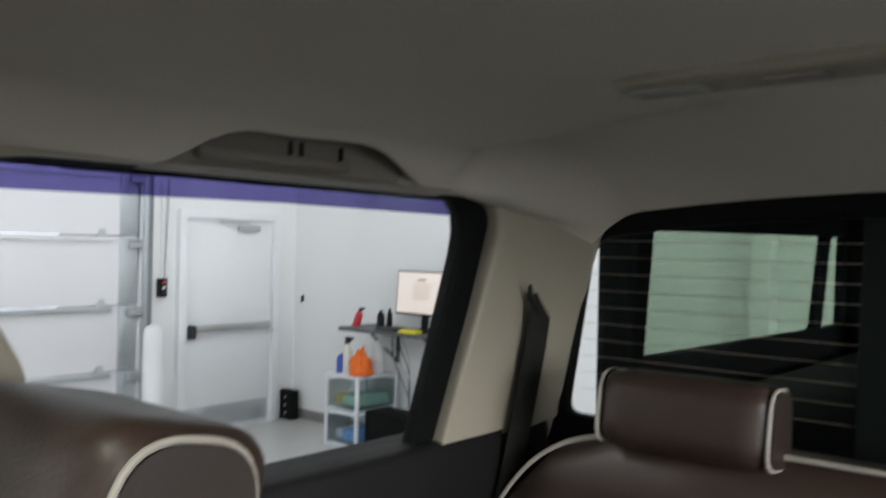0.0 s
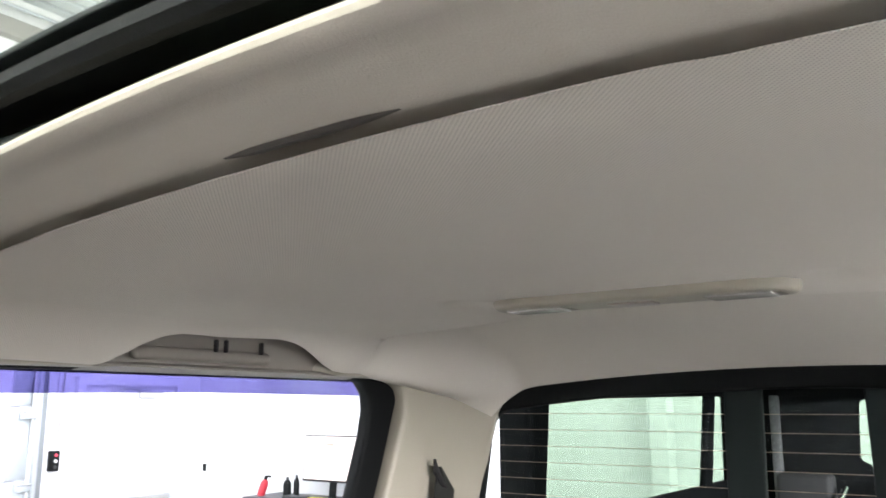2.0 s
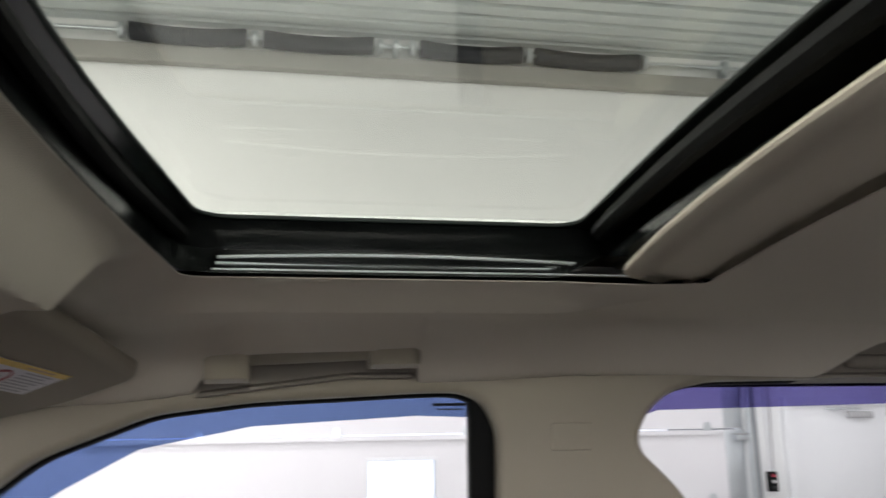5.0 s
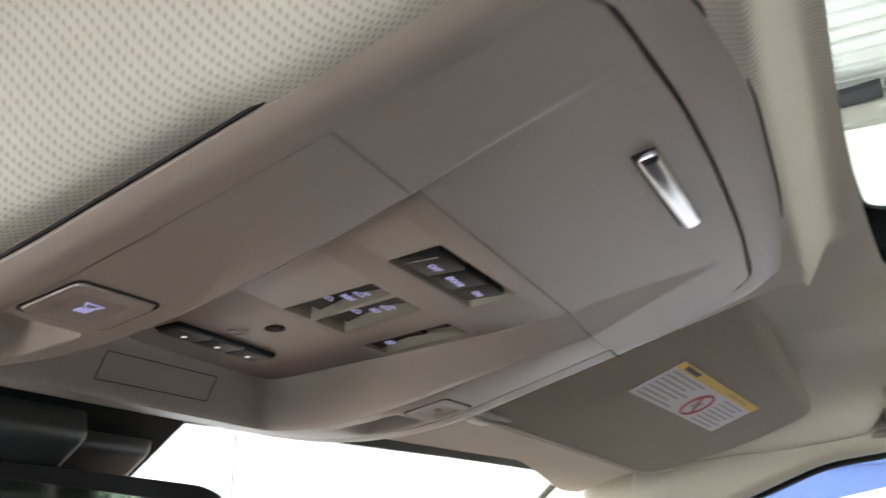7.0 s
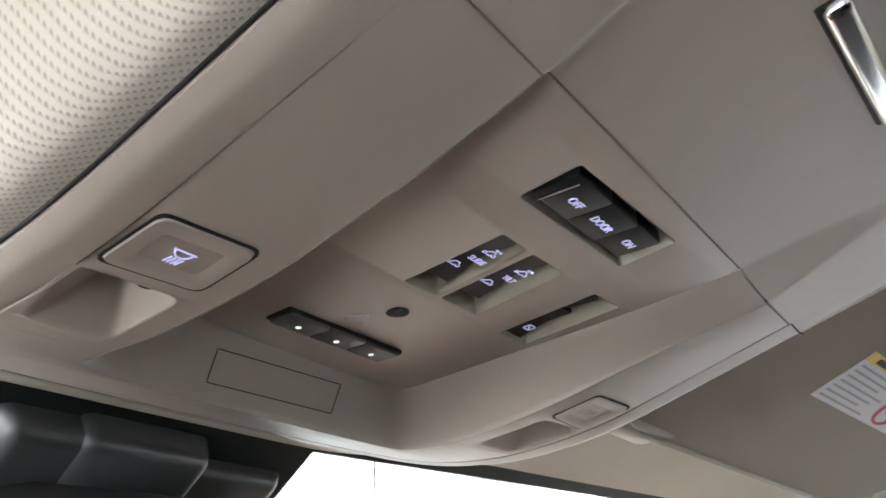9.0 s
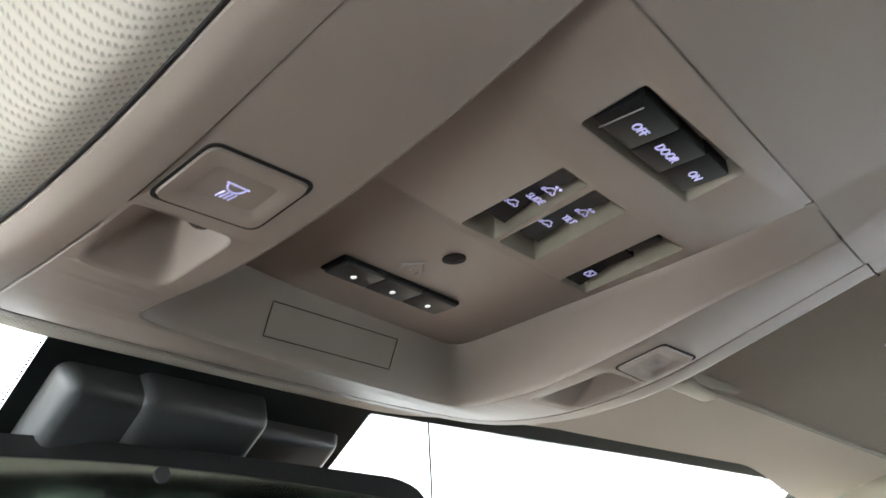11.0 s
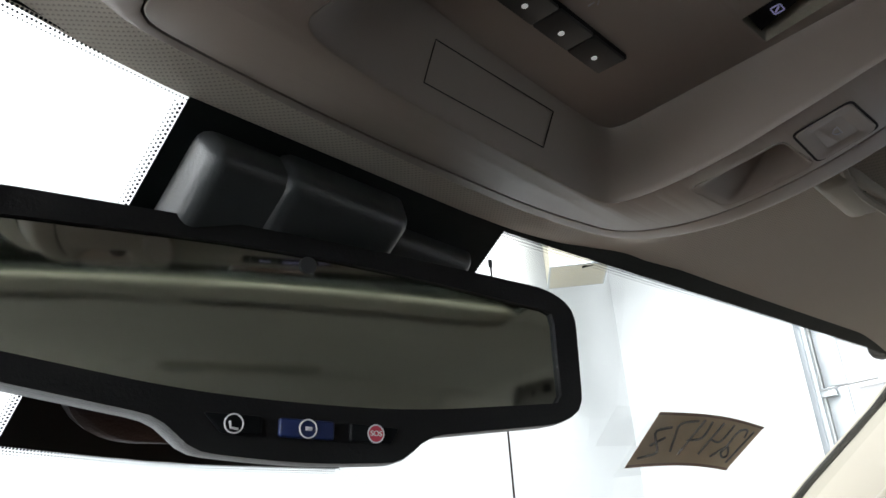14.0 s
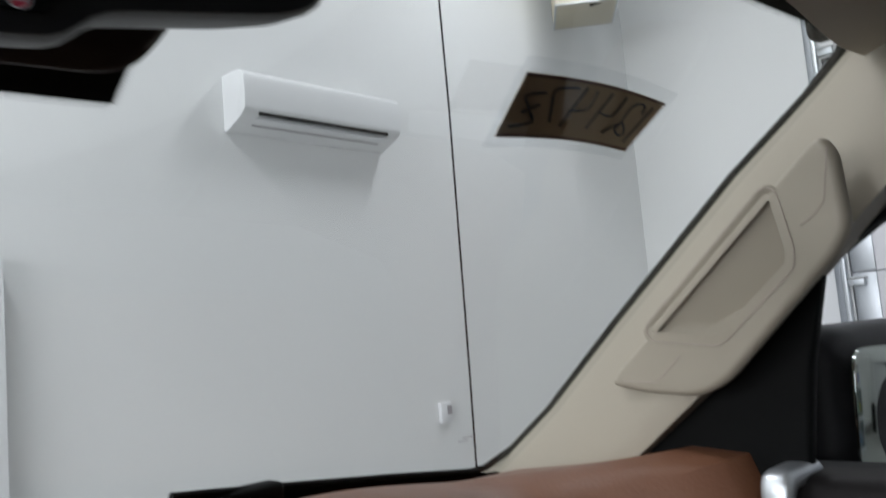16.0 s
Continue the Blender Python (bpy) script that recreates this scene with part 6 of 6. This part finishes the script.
def pillar_handle():
    """Moulded handle on the windshield pillar: a frame round a deep pocket."""
    t = thing("pillar_handle", "beige moulded grab handle on the windshield pillar", "grab handle", at=(0.68, 0.64, 1.47))
    m = facing((0.680, 0.640, 1.470), (0.32, 0.945, 0.0), (0.0, 0.10, 1.0))
    inv = m.inverted()
    out3 = [(0.631, 0.509, 1.596), (0.628, 0.498, 1.58), (0.629, 0.495, 1.517), (0.634, 0.507, 1.498), (0.683, 0.639, 1.388), (0.695, 0.676, 1.375), (0.719, 0.746, 1.378), (0.737, 0.799, 1.386), (0.732, 0.785, 1.402), (0.636, 0.523, 1.588)]
    in3 = [(0.652, 0.567, 1.561), (0.648, 0.556, 1.557), (0.647, 0.546, 1.506), (0.648, 0.548, 1.491), (0.68, 0.636, 1.428), (0.709, 0.723, 1.436), (0.711, 0.729, 1.447)]
    o = [(inv @ Vector(p)).xy for p in out3]
    i = [(inv @ Vector(p)).xy for p in in3]
    o, i = rounded([tuple(p) for p in o], 0.02, 5), rounded([tuple(p) for p in i], 0.012, 5)
    part("handle_frame", plate([o, i], 0.016, 0.007, m @ Matrix.Translation((0, 0, 0.0)), 4), TRIM, t)
    rim = [m @ Vector((x, y, 0.0)) for x, y in i]
    c = sum(rim, Vector()) / len(rim)
    nrm = (m.to_3x3() @ Vector((0, 0, 1))).normalized()
    if nrm.x > 0:
        nrm = -nrm
    # the hollow grows deeper away from its windshield edge
    e0, e1 = [m @ Vector((*(inv @ Vector(p)).xy, 0.0)) for p in (in3[-1], in3[0])]
    run = (e1 - e0).normalized()
    far = [(p - e0 - run * (p - e0).dot(run)).length for p in rim]
    loops = [[c + (p - c) * 1.07 + nrm * 0.0081 for p in rim], [p + nrm * 0.0074 for p in rim]]
    for k, h in ((0.99, 0.10), (0.97, 0.55), (0.94, 0.85), (0.88, 1.0), (0.70, 1.0), (0.45, 0.95), (0.2, 0.9)):
        loops.append([c + (p - c) * k + nrm * (0.0072 - 0.031 * h * (k * f / max(far) + 0.5 * (1 - k))) for p, f in zip(rim, far)])
    bm = grid_mesh(loops, True)
    bm.faces.new([v for v in bm.verts][-len(rim):])
    part("pocket", bm, TRIM, t)
    for name, line in (("cap_seam", ((0.6213, 0.5033, 1.5836), (0.626, 0.5127, 1.5407), (0.6293, 0.5217, 1.5315), (0.6349, 0.5375, 1.5241))), ("cap_seam", ((0.7206, 0.7771, 1.3909), (0.7046, 0.7296, 1.3893), (0.6992, 0.7148, 1.3982), (0.6906, 0.6911, 1.4169)))):
        part(name, tube([Vector(p) for p in line], 0.0005, 5), CONSOLE, t)
    part("pocket_seam", tube([m @ Vector((x, y, 0.0)) - nrm * -0.0085 for x, y in offset(i, -0.003) + offset(i, -0.003)[:1]], 0.0005, 5), CONSOLE, t)
    return t


pillar_handle()


# ---- dome light, belt, seats ----
def dome_light():
    t = thing("dome_light", "beige dome light bar with two clear lenses in the headliner", "dome light", at=(0, -0.75, 1.77))
    bm = plate([rounded([(-0.158, -0.785), (0.158, -0.785), (0.150, -0.715), (-0.150, -0.715)], 0.030, 6)], 0.022, 0.007, None, 4)
    for v in bm.verts:
        v.co.z += headliner_z(v.co.x, v.co.y) + 0.001
    part("housing", bm, TRIM, t)
    z = headliner_z(0.1, -0.75) - 0.0095
    for sx in (-0.105, 0.105):
        part("lens", box(sx, -0.750, z, 0.060, 0.034, 0.004, 0.0018, 3), material("dome_lens", (0.42, 0.40, 0.36), 0.25), t, "clear lamp lens")
        part("lens_gap", box(sx, -0.750, z + 0.0014, 0.072, 0.044, 0.003, 0.001), RECESS_SHADE, t)
    part("switch", box(0.0, -0.750, z, 0.045, 0.028, 0.004, 0.0015), CONSOLE, t)
    return t


dome_light()


def seat_belt():
    t = thing("seat_belt", "dark seat belt webbing running down the rear pillar", "seat belt", at=(0.66, -1.36, 1.5))
    pts = [(0.655, -1.350, 1.552), (0.662, -1.378, 1.515), (0.672, -1.380, 1.46), (0.690, -1.360, 1.30), (0.71, -1.34, 1.15)]
    loops = []
    for k, (x, y, z) in enumerate(pts):
        w = (0.004, 0.032, 0.034, 0.034, 0.034)[k]
        loops.append([(x - 0.006, y - w, z - 0.012 if k else z), (x - 0.008, y, z), (x - 0.006, y + w, z + (0.030 if k == 1 else 0.0))])
    bm = grid_mesh(loops)
    for f in list(bm.faces):
        f.smooth = True
    bmesh.ops.solidify(bm, geom=list(bm.faces), thickness=0.003)
    part("webbing", bm, BELT, t)
    part("belt_slot", tube([(0.652, -1.336, 1.566), (0.654, -1.342, 1.545), (0.658, -1.368, 1.518), (0.662, -1.405, 1.500)], 0.006, 8, radii=[0.003, 0.007, 0.007, 0.003]), GAP, t)
    return t


seat_belt()


def cushion(sx, sy, sz, r=0.05, crownz=0.0, puff=0.10):
    """A stuffed block: rounded, slightly puffed out on all faces."""
    bm = bmesh.new()
    bmesh.ops.create_cube(bm, size=2)
    bmesh.ops.subdivide_edges(bm, edges=list(bm.edges), cuts=11, use_grid_fill=True)
    hx, hy, hz = sx / 2, sy / 2, sz / 2
    for v in bm.verts:
        p = v.co
        q = Vector((p.x * hx, p.y * hy, p.z * hz))
        core = Vector((max(min(q.x, hx - r), r - hx), max(min(q.y, hy - r), r - hy), max(min(q.z, hz - r), r - hz)))
        d = q - core
        if d.length > 1e-9:
            s = max(abs(d.x), abs(d.y), abs(d.z))
            q = core + d.normalized() * s
        q.y *= 1 + puff * (1 - p.x ** 2) * (1 - p.z ** 2)
        q.z += crownz * (1 - p.x ** 2) * max(p.z, 0)
        v.co = q
    return bm


def head_rest(name, label, m, w, d, h, ends=(-1, 1), posts=True):
    """Headrest with piped side panels, on two posts."""
    t = thing(name, label, "headrest", "headrests", at=m.translation)
    bm = cushion(w, d, h, 0.035, 0.0, 0.06)
    bm.transform(m)
    part("pad", bm, LEATHER, t)
    for sx in ends:
        ring = rounded([(-d * 0.44, -h * 0.46), (d * 0.46, -h * 0.46), (d * 0.40, h * 0.44), (-d * 0.34, h * 0.46)], min(d, h) * 0.32, 7)
        pts = [m @ Vector((sx * (w / 2 - 0.004), x, y)) for x, y in ring]
        part("piping", tube(pts + pts[:2], 0.0032, 8), PIPING, t, "cream piping")
        side = bmesh.new()
        side.faces.new([side.verts.new(m @ Vector((sx * (w / 2 + 0.001), x * 0.97, y * 0.97))) for x, y in ring])
        part("side_panel", side, LEATHER2, t)
    for sx in (-0.07, 0.07) if posts else ():
        part("post", tube([m @ Vector((sx, 0, -h / 2)), m @ Vector((sx, 0.0, -h / 2 - 0.02))], 0.006, 10), CHROME, t)
    return t


def seat_back(name, label, m, w, d, h, shoulder=0.08, sharp=6):
    """Seat back whose top falls away in round shoulders, with piping along its front edge."""
    t = thing(name, label, "seat", at=m.translation)
    bm = cushion(w, d, h, 0.05, 0.02, 0.05)
    for v in bm.verts:
        v.co.z -= shoulder * abs(v.co.x / (w / 2)) ** sharp * max(v.co.z / (h / 2), 0.0)
    bm.transform(m)
    part("backrest", bm, LEATHER, t)
    pts = []
    for k in range(49):
        s = math.sin(math.pi / 2 * (-1 + 2 * k / 48))
        pts.append(m @ Vector((s * (w / 2 - 0.006), d / 2 - 0.008, h / 2 - 0.004 - shoulder * abs(s) ** sharp + 0.019 * (1 - s * s))))
    part("piping", tube(pts, 0.0045, 8), PIPING, t, "cream piping")
    return t


# front passenger seat
head_rest("headrest", "brown leather headrest of the front passenger seat with cream piping", pose(0.44, -0.415, 1.405, 12, 0, 0), 0.28, 0.15, 0.19)
seat_back("front_seat", "brown leather front passenger seat back", pose(0.44, -0.34, 1.05, 12, 0, 0), 0.50, 0.13, 0.60)
# rear bench, right outer place
head_rest("headrest", "brown leather rear headrest with a cream piped end, on the bench", pose(0.331, -1.31, 1.380, 6, 0, 0), 0.278, 0.10, 0.125, posts=False)
seat_back("rear_bench", "brown leather rear bench back with cream piped edge", pose(0.0, -1.345, 1.040, 8, 0, 0), 1.40, 0.15, 0.56, 0.17, 8)


# ---- dash, wiper, antenna, door mirror ----
def dash():
    t = thing("dashboard", "brown leather covered dashboard under the windshield", "dashboard", kind="structure", at=(0, 1.0, 1.1))
    prof = [(1.12, 1.235), (1.07, 1.268), (1.01, 1.286), (0.95, 1.291), (0.88, 1.285), (0.82, 1.262), (0.785, 1.220), (0.77, 1.05), (0.80, 0.70)]
    loops = []
    for k in range(67):
        x = -0.83 + 1.66 * k / 66
        e = smooth01((abs(x) - 0.60) / 0.13)
        b = 0.028 * (1 - smooth01((abs(x) - 0.40) / 0.36))
        loops.append([(x, y - (0.17 * e if y < 1.0 else 0.0), z - 0.016 * (x / 0.8) ** 2 + ((0.028 + max(0.0, 0.95 - y) * 0.29) * e + b if 0.80 < y < 1.0 else 0.4 * b if 0.78 < y < 1.1 else 0.0)) for y, z in prof])
    part("pad", grid_mesh(loops), DASH, t)
    v = part("vent_surround", plate([rounded([(0.665, 1.16), (0.77, 1.16), (0.77, 1.308), (0.675, 1.308)], 0.02), rounded([(0.682, 1.18), (0.76, 1.18), (0.76, 1.288), (0.690, 1.288)], 0.015)], 0.03, 0.008, Matrix.Translation((0, 0.605, 0)) @ XZ), ALU, t, "satin metal vent surround")
    part("vent_core", box(0.725, 0.615, 1.22, 0.09, 0.02, 0.10, 0.004), GAP, v)
    return t


dash()
wip = thing("wiper", "black wiper lying along the windshield base outside", "wiper", at=(0.5, 1.2, 1.28))
bp = [shield_point(x, 0.790 + 0.31 * (x - 0.383)) + Vector((0, 0.004, 0.002)) for x in (0.30, 0.34, 0.42, 0.60, 0.78)]
part("wiper_blade", tube(bp, 0.004, 8), RUBBER, wip)
c0 = shield_point(0.385, 0.785) + Vector((0, 0.012, -0.008))
part("wiper_hinge", box(c0.x, c0.y, c0.z, 0.085, 0.03, 0.020, 0.008, 3), RUBBER, wip)
structure("cowl", grid_mesh([[shield_point(x, 0.80 + 0.31 * (abs(x) - 0.383) + q) + Vector((0, 0, 0.004)) for x in [-0.9 + 1.8 * i / 24 for i in range(25)]] for q in (0, 0.1, 0.2)]), RUBBER, "black cowl panel below the windshield", "cowl", True)
structure("hood", grid_mesh([[(x, 1.25 + 1.5 * q, 1.13 - 0.06 * q - 0.05 * (x / 0.9) ** 2 + 0.0 * q) for x in [-0.95 + 1.9 * i / 16 for i in range(17)]] for q in [j / 8 for j in range(9)]]), bpy.data.materials["white_car_paint"], "long hood of the truck ahead of the windshield", "hood", True)

ant = thing("antenna", "thin black whip antenna on the fender", "antenna", at=(0.86, 1.2, 1.12))
part("whip", tube([(0.828, 1.095, 2.020), (0.835, 1.10, 1.80), (0.838, 1.108, 1.40), (0.838, 1.115, 1.08)], 0.0016, 8), RUBBER, ant)
part("tip", tube([(0.828, 1.095, 2.028), (0.828, 1.095, 2.016)], 0.0034, 8), RUBBER, ant)


def door_mirror():
    t = thing("door_mirror", "black door mirror with its reflecting glass outside the window", "mirror", at=(0.98, 0.62, 1.30))
    m = facing((1.02, 0.60, 1.315), (0.98, -0.18, 0), (0, -0.04, 1))
    bm = cushion(0.26, 0.10, 0.23, 0.045, 0.0, 0.15)
    bm.transform(m @ Matrix.Translation((0, 0, -0.035)) @ pose(0, 0, 0, 90, 0, 0))
    part("shell", bm, BLACK, t)
    part("mirror_glass", plate([rounded([(-0.112, -0.10), (0.112, -0.095), (0.115, 0.085), (-0.105, 0.09)], 0.03, 6)], 0.004, 0.001, m @ Matrix.Translation((0, 0, 0.0185))), MIRROR, t)
    part("arm", box(0.86, 0.66, 1.25, 0.16, 0.07, 0.06, 0.02, 3), BLACK, t)
    return t


door_mirror()
structure("door_corner_trim", tumble(plate([[(0.87, 1.26), (0.60, 1.26), (0.575, 1.40), (0.55, 1.49), (0.62, 1.45)]], 0.02, 0.006, Matrix.Translation((SIDE + 0.03, 0, 0)) @ YZ)), RUBBER, "black triangular trim at the door mirror", "door trim", True)


# ---- card on the windshield ----
STROKES = [[(0.16, 0.26), (0.06, 0.33), (0.11, 0.52), (0.17, 0.70), (0.14, 0.77), (0.05, 0.82)], [(0.08, 0.59), (0.16, 0.45)],
           [(0.34, 0.13), (0.21, 0.20), (0.24, 0.46), (0.28, 0.71)], [(0.39, 0.10), (0.365, 0.77)], [(0.36, 0.50), (0.475, 0.43), (0.465, 0.12)],
           [(0.575, 0.11), (0.555, 0.75)], [(0.56, 0.44), (0.675, 0.46), (0.685, 0.11)],
           [(0.88, 0.29), (0.86, 0.16), (0.81, 0.15), (0.77, 0.25), (0.777, 0.54), (0.77, 0.66), (0.83, 0.75), (0.86, 0.70), (0.83, 0.60), (0.777, 0.54), (0.69, 0.77)], [(0.93, 0.14), (0.91, 0.84)]]


def tag_card():
    t = thing("windshield_card", "brown card with marker strokes in a clear windshield sleeve", "card", at=(0.45, 0.62, 1.62))
    tl, tr, br, bl = Vector((0.357, 0.606, 1.631)), Vector((0.538, 0.600, 1.635)), Vector((0.538, 0.643, 1.604)), Vector((0.370, 0.650, 1.598))
    dn = Vector((0, -0.6, -0.8)) * 0.004

    def at(u, v, lift=0.0):
        p = (tl.lerp(tr, u)).lerp(bl.lerp(br, u), v)
        return p + dn * (1 + lift) + Vector((0, 0.006, -0.0045)) * math.sin(math.pi * u) * -0.6

    def sheet(u0, u1, v0, v1, lift):
        return grid_mesh([[at(u0 + (u1 - u0) * i / 12, v0 + (v1 - v0) * j / 4, lift) for i in range(13)] for j in range(5)])

    part("card", sheet(0, 1, 0, 1, 0.0), KRAFT, t, smooth=True)
    for u0, u1, v0, v1 in ((0, 1, 0, 0.05), (0, 1, 0.94, 1.0)):
        part("card_border", sheet(u0, u1, v0, v1, 0.08), KRAFT_EDGE, t)
    s = part("sleeve", sheet(-0.04, 1.04, -0.22, 1.18, -0.15), SLEEVE, t, "clear plastic sleeve")
    s.visible_shadow = False
    part("sticker", sheet(-0.30, 0.14, -0.05, 0.62, -0.4), FILM, t, "white sticker behind the card")
    for stroke in STROKES:
        pts = [at(p[0], p[1], 0.12) for p in spline([(*p, 0) for p in stroke], 4)]
        part("marker_stroke", tube(pts, 0.0010, 6), INK, t)
    return t


tag_card()

# small maker's print low on the windshield
pr = thing("windshield_print", "tiny printed marks on the lower windshield corner", "glass marking", at=shield_point(0.667, 0.77))
for k in range(6):
    c = shield_point(0.664 + 0.006 * (k % 3) - 0.002 * (k // 3), 0.765 + 0.010 * (k // 3)) + Vector((0, -0.002, -0.003))
    part("printed_bar", box(c.x, c.y, c.z, 0.004 - 0.001 * (k % 2), 0.0005, 0.0016), GREYINK, pr, smooth=False)
